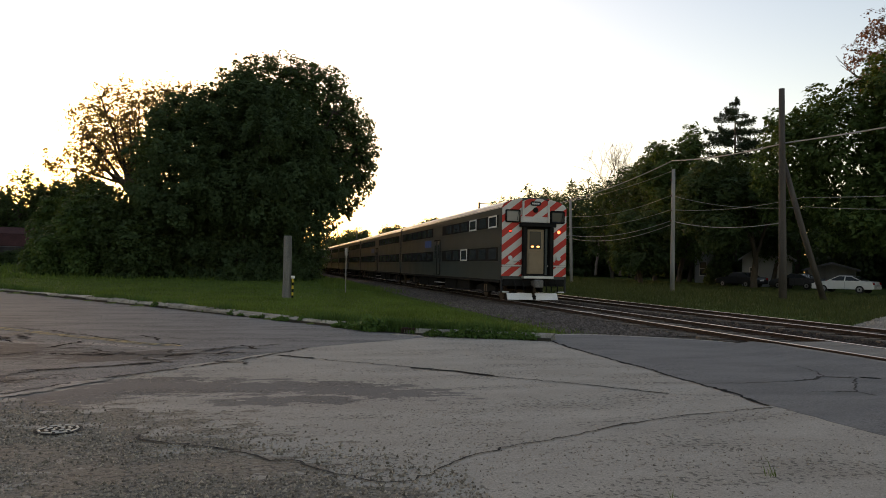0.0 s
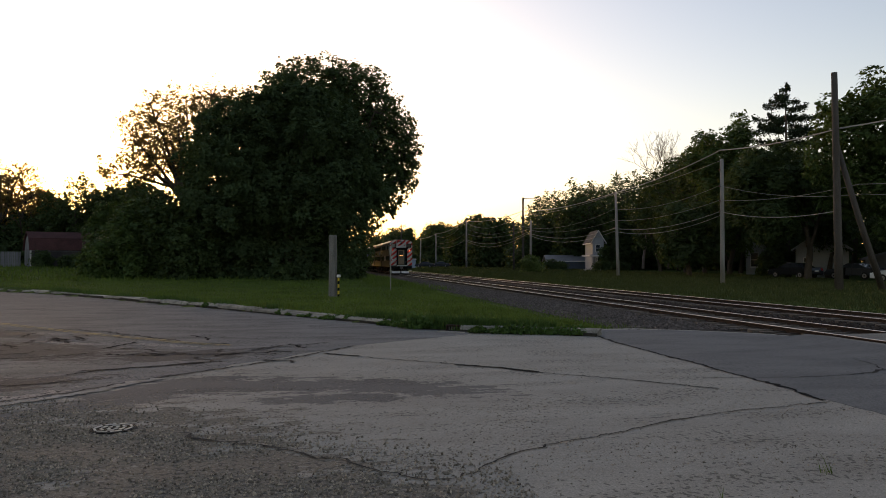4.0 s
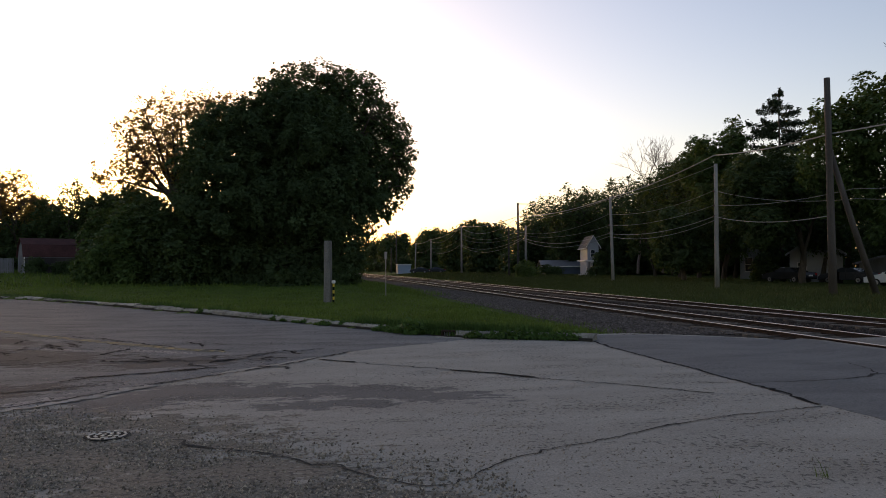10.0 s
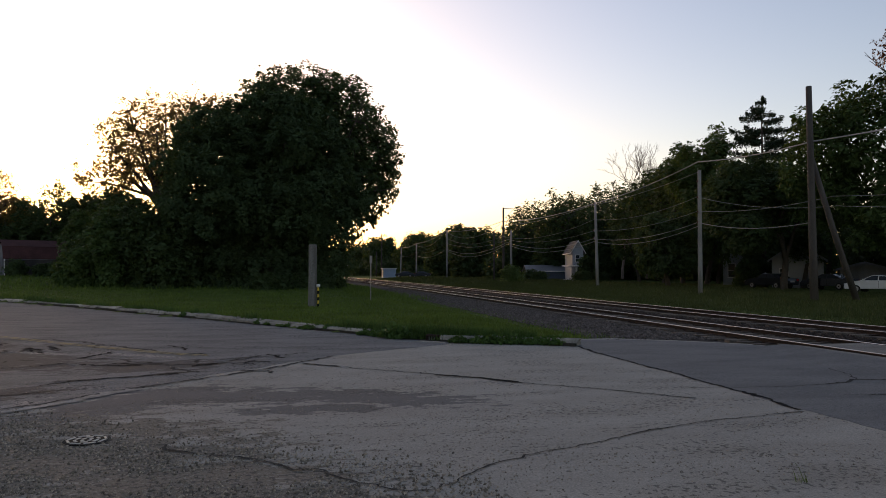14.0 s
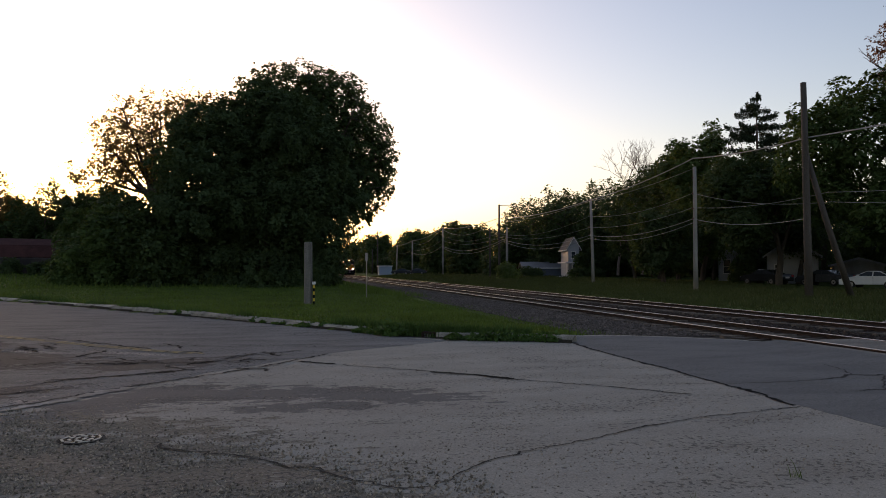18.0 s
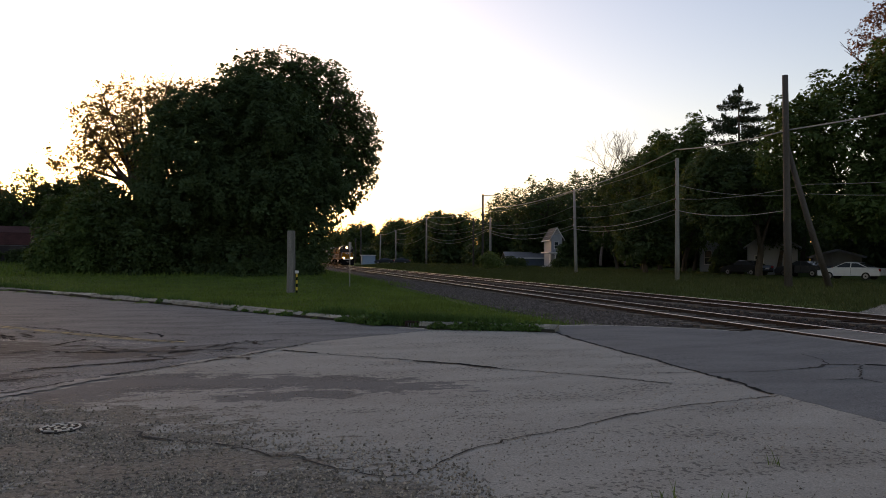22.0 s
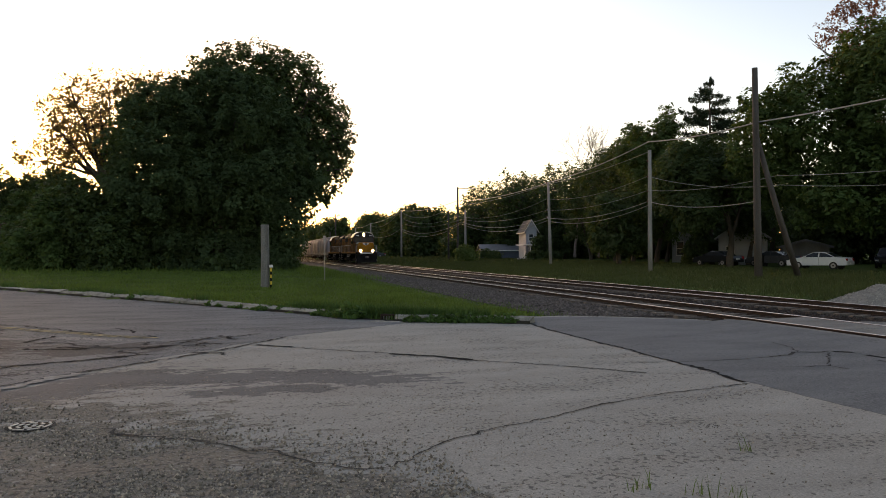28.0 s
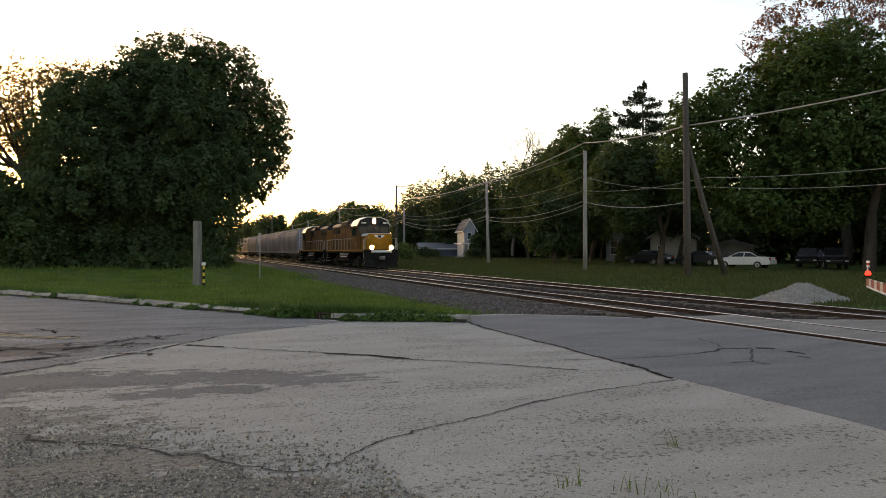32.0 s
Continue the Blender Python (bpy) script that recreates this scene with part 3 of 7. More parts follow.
    crack("joint_17", [(-7.9, 19.6), (-7.16, 19.73), (-5.97, 19.76), (-4.58, 18.45), (-3.41, 17.1), (-2.21, 15.55)], 0.0115, 0.10, "ragged crack along the yellow line", 62, wander=0.08)
    crack("pavement_edge", [(-5.4, 8.45), (-4.6, 8.95), (-3.85, 9.4), (-3.41, 9.66), (-3.04, 10.0), (-2.6, 10.7), (-2.26, 11.2)], 0.0125, 0.26, "pale broken edge of the concrete", 66, PALE_EDGE, wander=0.07)
    rnd = random.Random(68)
    for k in range(34):
        # short broken cracks, most of them along the road
        u, v = rnd.random(), rnd.random()
        x, y = -6.6 + 6.4 * u, 12.2 + 4.6 * v + 2.0 * (1 - u)
        if beyond_kerb(x, y) > -2.0 or x * 1.16 - y > -12.6:
            continue
        a, d = rnd.gauss(0.75, 0.7), rnd.uniform(0.2, 0.6)
        pts = [(x - d * math.sin(a), y + d * math.cos(a)), (x + rnd.gauss(0, 0.08), y + rnd.gauss(0, 0.08)), (x + d * math.sin(a + rnd.gauss(0, 0.4)), y - d * math.cos(a))]
        crack("joint_%d" % (20 + k), pts, 0.0115, rnd.uniform(0.05, 0.15), "short broken crack in the old asphalt", 300 + k, TAR if k % 2 else None, wander=0.07)
    for k, off in enumerate((0.0, 0.22)):
        crack("road_marking_%d" % (k + 1), [(-19 + off, 33.2), (-7.5 + off, 20.75), (-4.82 + off, 18.0), (-2.85 + off, 16.15), (-1.9 + off, 15.4)], 0.012, 0.12, "worn yellow centre line", 40 + k, YELLOW_LINE, wander=0.012)


def build_kerb():
    kerb = thing("kerb", "broken pale concrete kerb with weeds at its foot", "kerb", kind="structure")
    rnd = random.Random(5)
    k = 0
    for (ax, ay), (bx, by) in zip(KERB_LINE[1:], KERB_LINE[2:]):
        L = math.hypot(bx - ax, by - ay)
        n = max(1, round(L / 2.2))
        for i in range(n):
            t0, t1 = i / n, (i + 1) / n
            p, q = Vector((ax + (bx - ax) * t0, ay + (by - ay) * t0, 0)), Vector((ax + (bx - ax) * t1, ay + (by - ay) * t1, 0))
            mid = (p + q) / 2
            if 3.1 < mid.x < 3.75:
                continue
            d = q - p
            # a stone with a rounded, chipped top edge
            prof = [(-0.02, -0.1), (0.0, 0.05), (0.03, 0.13), (0.09, 0.165), (0.30, 0.175), (0.36, 0.14), (0.36, -0.1)]
            bm = extrude(prof, 0.006, d.length - 0.012, "y")
            for v in bm.verts:
                v.co += Vector((rnd.uniform(-1, 1) * 0.035, rnd.uniform(-1, 1) * 0.05, rnd.uniform(-1, 0.4) * 0.03 if v.co.z > 0 else 0))
            h = rnd.uniform(0.03, 0.10)
            # a dark bank stands in for the shade on the stone's lower face
            bank = extrude([(-0.10, -0.04), (-0.07, h * 0.7), (-0.02, h), (0.0, -0.04)], 0.0, d.length, "y")
            for v in bank.verts:
                v.co += Vector((rnd.uniform(-0.03, 0.02), 0, rnd.uniform(-0.02, 0.02)))
            shade_bank = part("washed_dirt", bank, DIRT_SHADE, kerb, "dark bank painted in as the shade of the kerb face")
            ob = part("kerb_stone", bm, KERB, kerb)
            ang = math.degrees(math.atan2(-d.x, d.y))
            # the profile's x points to the right of the way, the lot lies to its left: turn it round
            ob.matrix_basis = pose(q.x, q.y, rnd.uniform(-0.055, 0.004), rnd.uniform(-0.8, 0.8), rnd.uniform(-4, 3), ang + 180 + rnd.uniform(-1.2, 1.2))
            shade_bank.matrix_basis = pose(q.x, q.y, 0, 0, 0, ang + 180)
            k += 1
    # dark strip at the foot: washed soil, and the gap's shade painted in
    foot = []
    for (ax, ay), (bx, by) in zip(KERB_LINE[3:], KERB_LINE[4:-1]):
        q = math.hypot(bx - ax, by - ay)
        foot.append((ax + (by - ay) / q * 0.06, ay - (bx - ax) / q * 0.06))
    crack("gutter_dirt", foot, 0.014, 0.34, "dark washed soil and painted gap shade along the foot of the kerb", 77, DIRT_SHADE, wander=0.05)
    inlet = thing("storm_drain", "rusty iron kerb inlet in a concrete surround", "drain", at=pose(3.5, 17.75, 0, 0, 0, -34) @ Matrix.Diagonal((0.5, 1, 1, 1)))
    bm = bmesh.new()
    box(bm, -0.55, 0.55, -0.02, 0.12, 0.10, 0.15, 0.01)
    box(bm, -0.6, -0.5, -0.02, 0.3, -0.1, 0.14, 0.01)
    box(bm, 0.5, 0.6, -0.02, 0.3, -0.1, 0.14, 0.01)
    part("hood", bm, RUST, inlet)
    for i in range(7):
        part("grate_bar", boxm(-0.45 + i * 0.14, -0.41 + i * 0.14, 0.0, 0.04, 0.0, 0.11), IRON, inlet)
    part("throat", boxm(-0.5, 0.5, 0.06, 0.3, -0.08, 0.10), BLACK, inlet)
    part("apron", boxm(-0.75, 0.75, -0.45, -0.03, -0.05, 0.012, 0.004), KERB, inlet)


def build_manhole():
    cover = thing("manhole_cover", "round iron manhole cover worn bright in the paving", "manhole cover", at=pose(-2.02, 7.89, 0.006))
    bm = bmesh.new()
    bmesh.ops.create_cone(bm, cap_ends=True, segments=40, radius1=0.20, radius2=0.20, depth=0.02, matrix=Matrix.Translation((0, 0, 0.0)))
    part("lid", bm, BLACK, cover)
    bm = bmesh.new()
    for i in range(40):
        a, b = 2 * math.pi * i / 40, 2 * math.pi * (i + 1) / 40
        q = [bm.verts.new((r * math.cos(w), r * math.sin(w), z)) for w in (a, b) for r, z in ((0.202, 0.012), (0.222, 0.008))]
        bm.faces.new((q[0], q[1], q[3], q[2]))
    part("ring", bm, CRACK, cover)
    # raised pale bars: an octagon near the rim and smaller rings of bars inside it
    for r, n, ln, th in ((0.172, 8, 0.055, 0.012), (0.11, 6, 0.035, 0.014), (0.05, 4, 0.02, 0.014)):
        for i in range(n):
            a = 2 * math.pi * (i + 0.5) / n
            bm = bmesh.new()
            box(bm, -th, th, -ln, ln, 0.008, 0.017, 0.003, Matrix.Translation((r * math.cos(a), r * math.sin(a), 0)) @ Matrix.Rotation(a, 4, "Z"))
            part("raised_bar", bm, WORN_IRON, cover)


def scatter(name, label, count, region, size, material, seed, z=None, flatness=0.7, parent=None):
    """Loose stones: small uneven octahedra strewn over a region."""
    r = np.random.default_rng(seed)
    verts, faces = [], []
    base = np.array([(1, 0, 0), (-1, 0, 0), (0, 1, 0), (0, -1, 0), (0, 0, 1), (0, 0, -1)], float)
    tri = [(0, 2, 4), (2, 1, 4), (1, 3, 4), (3, 0, 4), (2, 0, 5), (1, 2, 5), (3, 1, 5), (0, 3, 5)]
    made = 0
    while made < count:
        p = region(r)
        if p is None:
            continue
        x, y = p
        s = size * (0.5 + r.random() ** 2 * 1.3)
        a = r.random() * 6.28
        q = base * (1 + r.uniform(-0.35, 0.35, (6, 3))) * s * np.array([1, 0.75, flatness])
        c, d = math.cos(a), math.sin(a)
        zz = (z if z is not None else ground_z(x, y)) + s * 0.25
        k = len(verts)
        verts += [(x + c * u - d * v, y + d * u + c * v, zz + w) for u, v, w in q.tolist()]
        faces += [(k + i, k + j, k + m) for i, j, m in tri]
        made += 1
    ob = mesh_ob(name, verts, faces, material, parent)
    return tagged(ob, label, kind="stuff")


def build_tracks():
    bed = []
    # ballast bed: a low bank under both tracks
    prof = [(7.6, -0.3), (7.6, -0.09), (8.6, -0.05), (9.9, -0.03), (10.6, -0.05), (13.4, -0.05), (14.15, -0.07), (14.9, -0.05), (17.7, -0.05), (18.3, -0.02), (19.0, -0.09), (19.0, -0.3)]
    ob = part("ballast_bed", extrude(prof, 11.9, 1000, "y"), BALLAST_BED)
    tagged(ob, "grey crushed-stone bed under the tracks", "ballast", kind="structure")
    web = [(-0.07, 0.0), (-0.07, 0.012), (-0.012, 0.03), (-0.012, 0.125), (-0.036, 0.135), (-0.036, 0.165), (0.036, 0.165), (0.036, 0.135), (0.012, 0.125), (0.012, 0.03), (0.07, 0.012), (0.07, 0.0)]
    web = [(a, z - 0.168) for a, z in web]
    head = [(-0.034, -0.003), (-0.030, 0.004), (0.030, 0.004), (0.034, -0.003)]
    for name, cx in (("near", NEAR_X), ("far", FAR_X)):
        track = thing("railway_track", "rusty rails with bright worn heads on wooden ties", "railway track", "parallel tracks", at=pose(cx, 0, RAIL_Z - 0.004), kind="structure")
        for side in (-1, 1):
            rail = part("rail", extrude([(a + side * (GAUGE / 2 + 0.036), z) for a, z in web], -60, 1000), RUST, track)
            part("rail_head", extrude([(a + side * (GAUGE / 2 + 0.036), z) for a, z in head], -60, 1000), RAIL_TOP, rail, "bright worn running surface")
        tie = None
        rnd = random.Random(3)
        for k in range(150):
            y = (14.9 if cx < 14 else 12.6) + k * 0.52
            m = pose(rnd.uniform(-0.05, 0.05), y, -0.108 + rnd.uniform(-0.014, 0.012), 0, 0, rnd.uniform(-1.2, 1.2))
            if tie is None:
                tie = part("tie", boxm(-1.3, 1.3, -0.11, 0.11, -0.17, 0.0, 0.012), TIE, track)
                tie.matrix_basis = m
            else:
                again(tie, track, m)
        bm = bmesh.new()
        for k in range(440):
            y = 14.9 + (150 + k) * 0.52
            box(bm, -1.3, 1.3, y - 0.11, y + 0.11, -0.30, -0.12)
        tagged(part("far_ties", bm, TIE, track), "distant wooden ties", kind="stuff")
        bm = bmesh.new()
        for k in range(0, 120):
            y = 14.9 + k * 0.52
            for side in (-1, 1):
                xx = side * (GAUGE / 2 + 0.036)
                box(bm, xx - 0.18, xx + 0.18, y - 0.09, y + 0.09, -0.108, -0.092)
        tagged(part("tie_plates", bm, RUST, track), "rusty tie plates under the rails", kind="stuff")

    def over(r):
        y = 12.0 + (r.random() ** 1.6) * 62
        x = r.uniform(7.7, 18.7)
        if (y < 17 and x < 11) or (y < 14.9 and x < 12.9):
            return None
        for cx in (NEAR_X, FAR_X):
            for s in (-1, 1):
                if abs(x - cx - s * (GAUGE / 2 + 0.036)) < 0.13:
                    return None
        return x, y
    def between(r):
        p = over(r)
        if p is None or p[0] < 10.7:
            return None
        return p

    def beside(r):
        p = over(r)
        if p is None or p[0] > 11.0:
            return None
        return p
    scatter("ballast", "rust-stained crushed stone between the rails", 19000, between, 0.042, STONE_RUST, 8, z=-0.055)
    scatter("ballast", "loose grey crushed stone of the track shoulder", 17000, beside, 0.034, STONE, 9, z=-0.03)
    # crossing: concrete panels between and beside the rails
    for cx, y1 in ((NEAR_X, 14.2), (FAR_X, 12.4)):
        for x0, x1, nm in ((cx - 0.66, cx + 0.66, "crossing_panel"),):
            for k in range(6):
                ob = part(nm, boxm(x0, x1, y1 - (k + 1) * 2.44 + 0.01, y1 - k * 2.44, -0.2, RAIL_Z - 0.008 - 0.006 * (k % 2), 0.012), PLAIN_CONCRETE)
                tagged(ob, "weathered concrete crossing panel between the rails", "crossing panel", "crossing panels", kind="structure")
    flat("pavement_between", [(12.86, -14), (15.42, -14), (15.42, 12.0), (14.4, 12.3), (12.86, 13.2)], 0.11, PLAIN_CONCRETE, "worn paving between the two tracks", rag=0.03, thick=0.2, seed=8)
    flat("pavement_before", [(10.9, -14), (11.14, -14), (11.14, 14.2), (10.9, 14.8)], 0.085, PLAIN_CONCRETE, "worn paving along the rail", rag=0.02, thick=0.2, seed=9)
    flat("pavement_beyond", [(17.16, -14), (60, -14), (60, 12.5), (24, 12.0), (17.16, 12.0)], 0.10, PLAIN_CONCRETE, "worn paving past the tracks", rag=0.04, thick=0.2, seed=10)
    bm = extrude([(9.2, -0.02), (10.9, 0.09), (10.95, -0.02)], -14, 14.6, "y")
    tagged(part("road_ramp", bm, BLUE_ASPHALT), "asphalt ramp up to the rails", kind="structure")


def blades(name, label, count, region, height, width, material, seed, parent=None):
    """Grass: thin bent blades, each of two triangles' width tapering to a tip."""
    r = np.random.default_rng(seed)
    verts, faces = [], []
    made = 0
    while made < count:
        p = region(r)
        if p is None:
            continue
        x, y = p[:2]
        hscale = p[2] if len(p) > 2 else 1.0
        h = height * hscale * (0.45 + 0.9 * r.random())
        a = r.random() * 6.28
        w = width * (0.6 + 0.8 * r.random())
        lean = r.normal(0, 0.28, 2) * h
        z = max(-0.01, ground_z(x, y) - 0.01) if y < 14 else ground_z(x, y) - 0.01
        c, s = math.cos(a) * w, math.sin(a) * w
        k = len(verts)
        verts += [(x - c, y - s, z), (x + c, y + s, z), (x + lean[0] * 0.4 + c * 0.7, y + lean[1] * 0.4 + s * 0.7, z + h * 0.6),
                  (x + lean[0] * 0.4 - c * 0.7, y + lean[1] * 0.4 - s * 0.7, z + h * 0.6), (x + lean[0], y + lean[1], z + h)]
        faces += [(k, k + 1, k + 2, k + 3), (k + 3, k + 2, k + 4)]
        made += 1
    return tagged(mesh_ob(name, verts, faces, material, parent), label, "grass", kind="stuff")


def build_grass():
    def lot(r):
        d = 16 + 46 * r.random() ** 1.3
        az = radians(r.uniform(-27, 26))
        x, y = d * math.sin(az), d * math.cos(az)
        k = beyond_kerb(x, y)
        if k < 0.2 or x > 8.6 or (x > 6.0 and y < 17.4):
            return None
        edge = 1.7 if k < 0.6 and r.random() < 0.5 else 1.0
        rough = 0.55 + 0.9 * max(0, noise.noise((x * 0.35, y * 0.35, 2.0))) + (1.3 if x > 3.5 and y > 44 else 0)
        if x > 7.2 and r.random() < 0.75:
            return None
        return x, y, rough * edge
    def ragged(r):
        i = int(r.integers(4, len(KERB_LINE) - 2))
        (ax, ay), (bx, by) = KERB_LINE[i], KERB_LINE[i + 1]
        t = r.random()
        x, y = ax + (bx - ax) * t, ay + (by - ay) * t
        if noise.noise((x * 0.55, y * 0.55, 9.0)) < -0.05:
            return None
        d = r.normal(0.34, 0.13)
        q = math.hypot(bx - ax, by - ay)
        return x - (by - ay) / q * d, y + (bx - ax) / q * d, 1.0 + 0.6 * r.random()
    blades("kerb_grass", "grass growing ragged over the kerb", 9000, ragged, 0.16, 0.012, WEED, 27)
    blades("lot_grass", "mown green grass of the open lot", 75000, lot, 0.14, 0.014, GRASS, 21)

    def far_lot(r):
        y = 55 + 50 * r.random()
        x = -45 + 52 * r.random()
        if beyond_kerb(x, y) < 0.5:
            return None
        return x, y, 0.8 + 0.8 * r.random()
    blades("back_grass", "rough grass at the back of the lot", 16000, far_lot, 0.2, 0.05, GRASS, 24)

    def far_verge(r):
        return 18.8 + 24 * r.random(), 80 + 90 * r.random(), 1.0
    blades("far_verge_grass", "tall grass far along the track", 14000, far_verge, 0.3, 0.06, TALL_GRASS, 25)

    def verge(r):
        y = 14.5 + 75 * r.random() ** 1.2
        x = 18.5 + 26 * r.random() ** 1.3
        if (x - 19.4) ** 2 / 4 + (y - 18.6) ** 2 / 2.2 < 0.85 or (y < 16 and r.random() < 0.5):
            return None
        return x, y, 0.7 + 0.6 * smoothstep(18.6, 22, x) + 0.3 * noise.noise((x * 0.3, y * 0.3, 5.0))
    blades("verge_grass", "tall unmown grass along the far track", 95000, verge, 0.17, 0.016, TALL_GRASS, 22)


def build_weeds():
    def tuft(r):
        x, y, s_ = ((3.2, 4.25, 0.12), (3.05, 4.36, 0.08), (2.7, 4.6, 0.05), (4.06, 5.24, 0.03))[int(r.integers(0, 4))]
        return x + r.normal(0, s_), y + r.normal(0, s_ * 0.6), 0.5 + 0.8 * r.random()
    blades("crack_grass", "thin grass growing from a crack in the concrete", 60, tuft, 0.15, 0.0035, GRASS, 23)
    rnd = random.Random(14)
    spots = [(2.55, 18.75, 0.42, 0.40), (2.75, 18.5, 0.34, 0.30)] + [(4.4 + 0.25 * k, 16.95 - 0.1 * k, 0.30, rnd.uniform(0.14, 0.24)) for k in range(8)]
    for k in range(16):
        t = rnd.random()
        i = rnd.choice((5, 6, 7, 8, 8, 9, 9, 10))
        (ax, ay), (bx, by) = KERB_LINE[i], KERB_LINE[i + 1]
        spots.append((ax + (bx - ax) * t + rnd.uniform(-0.05, 0.15), ay + (by - ay) * t + rnd.uniform(-0.05, 0.2), rnd.uniform(0.12, 0.34), rnd.uniform(0.05, 0.2)))
    spots += [(3.9, 17.1, 0.25, 0.16), (1.9, 19.7, 0.25, 0.15), (2.2, 19.2, 0.22, 0.13), (6.0, 16.2, 0.3, 0.2)]
    for k, (x, y, rad, h) in enumerate(spots):
        r = np.random.default_rng(100 + k)
        n = int(260 * rad / 0.3)
        ang, rr = r.random(n) * 6.28, rad * np.sqrt(r.random(n))
        px, py = x + rr * np.cos(ang), y + rr * np.sin(ang)
        pz = 0.03 + h * r.random(n) * (1.15 - rr / rad)
        foliage("weed", "bushy green weed at the kerb", "weed", np.stack([px, py, pz], 1), 0.05 if h < 0.3 else 0.07, WEED, 200 + k, group="weeds along the kerb")

# ---- trees ----
LEAF = leaf_mat("dark_leaves", (0.052, 0.08, 0.031), (0.085, 0.115, 0.022), 0.33)
LEAF_DEEP = leaf_mat("deep_green_leaves", (0.054, 0.084, 0.037), (0.08, 0.11, 0.024), 0.3, 0.75)
LEAF_WARM = leaf_mat("olive_leaves", (0.058, 0.062, 0.024), (0.34, 0.23, 0.06), 0.58)
LEAF_PALE = leaf_mat("pale_green_leaves", (0.12, 0.165, 0.05), (0.15, 0.2, 0.04), 0.35)
LEAF_BRIGHT = leaf_mat("fresh_leaves", (0.06, 0.098, 0.03), (0.085, 0.12, 0.022), 0.33)
LEAF_RED = leaf_mat("reddish_leaves", (0.16, 0.085, 0.06), (0.22, 0.10, 0.05), 0.35)
NEEDLE = leaf_mat("spruce_needles", (0.032, 0.05, 0.026), (0.04, 0.06, 0.02), 0.15)
WEED = leaf_mat("weed_leaves", (0.06, 0.11, 0.028), (0.09, 0.15, 0.03), 0.3)


def leaf_arrays(pos, size, seed, out=None):
    """Pointed leaves, folded along the midrib, turned every way but mostly facing outwards and up."""
    r = np.random.default_rng(seed)
    n = len(pos)
    nrm = r.normal(0, 1, (n, 3))
    nrm[:, 2] = np.abs(nrm[:, 2]) + 0.2
    if out is not None:
        nrm = nrm * 0.75 + out * 1.0
    nrm /= np.linalg.norm(nrm, axis=1)[:, None]
    t = np.cross(nrm, r.normal(0, 1, (n, 3)))
    t /= np.linalg.norm(t, axis=1)[:, None] + 1e-9
    b = np.cross(nrm, t)
    s = size * (0.55 + 0.9 * r.random(n))[:, None]
    v = np.stack([pos - t * s, pos + b * s * 0.55 + nrm * s * 0.12, pos + t * s, pos - b * s * 0.55 + nrm * s * 0.12], 1).reshape(-1, 3)
    return v


def leaf_mesh(name, verts, material):
    n = len(verts) // 4
    me = bpy.data.meshes.new(name)
    me.vertices.add(len(verts))
    me.vertices.foreach_set("co", np.asarray(verts, np.float32).ravel())
    idx = np.arange(n * 4, dtype=np.int32)
    me.loops.add(n * 4)
    me.loops.foreach_set("vertex_index", idx)
    me.polygons.add(n)
    me.polygons.foreach_set("loop_start", idx[::4].copy())
    me.update(calc_edges=True)
    me.materials.append(material)
    return me


def foliage(name, label, category, pos, size, material, seed, group=""):
    """A low plant: one mesh of leaves."""
    ob = new(name, leaf_mesh(name, leaf_arrays(np.asarray(pos, float), size, seed), material))
    return tagged(ob, label, category, group)


def crown_points(lobes, count, seed, depth=0.22, low=None, fill=0.0, loose=0.1):
    """Places for leaves in the outer shell of a cloud of rounded lobes (x, y, z, rx, ry, rz)."""
    r = np.random.default_rng(seed)
    L = np.array(lobes, float)
    area = (L[:, 3] * L[:, 4] + L[:, 3] * L[:, 5] + L[:, 4] * L[:, 5])
    which = r.choice(len(L), size=int(count * 1.7), p=area / area.sum())
    d = r.normal(0, 1, (len(which), 3))
    d /= np.linalg.norm(d, axis=1)[:, None]
    rad = 1.0 - np.abs(r.normal(0, depth, len(which))) + np.where(r.random(len(which)) < 0.08, r.random(len(which)) * 0.16, 0)
    pos = L[which, :3] + d * L[which, 3:] * rad[:, None]
    inner = r.random(len(which)) < fill
    pos[inner] = (L[which, :3] + d * L[which, 3:] * (r.random(len(which)) ** 0.5)[:, None])[inner]
    deep = np.zeros(len(which), bool)
    for k in range(len(L)):
        q = (pos - L[k, :3]) / L[k, 3:]
        deep |= ((q * q).sum(1) < 0.50) & (which != k)
    keep = ~deep | inner
    pos = pos + r.normal(0, loose, pos.shape)
    if low is not None:
        keep &= pos[:, 2] > low
    pos, d = pos[keep][:count], d[keep][:count]
    return pos, d


def lobed(cx, cy, z0, z1, rx, ry, count, seed, size=0.36, power=0.9, top=0.75):
    """Lobes strewn over a rounded crown between the heights z0 and z1."""
    rnd = random.Random(seed)
    out = []
    h = (z1 - z0) / 2
    for k in range(count):
        while True:
            d = Vector((rnd.gauss(0, 1), rnd.gauss(0, 1), rnd.gauss(0, 1))).normalized()
            if d.z > -0.85:
                break
        s = rnd.uniform(0.7, 1.25) * size
        w = (1.0 - s * 0.75) * rnd.random() ** 0.12
        out.append((cx + d.x * rx * w, cy + d.y * ry * w, z0 + h + d.z * h * w, rx * s, ry * s, h * s * rnd.uniform(0.8, 1.1)))
    out.append((cx, cy, z0 + h, rx * 0.72, ry * 0.72, h * 0.8))
    return out


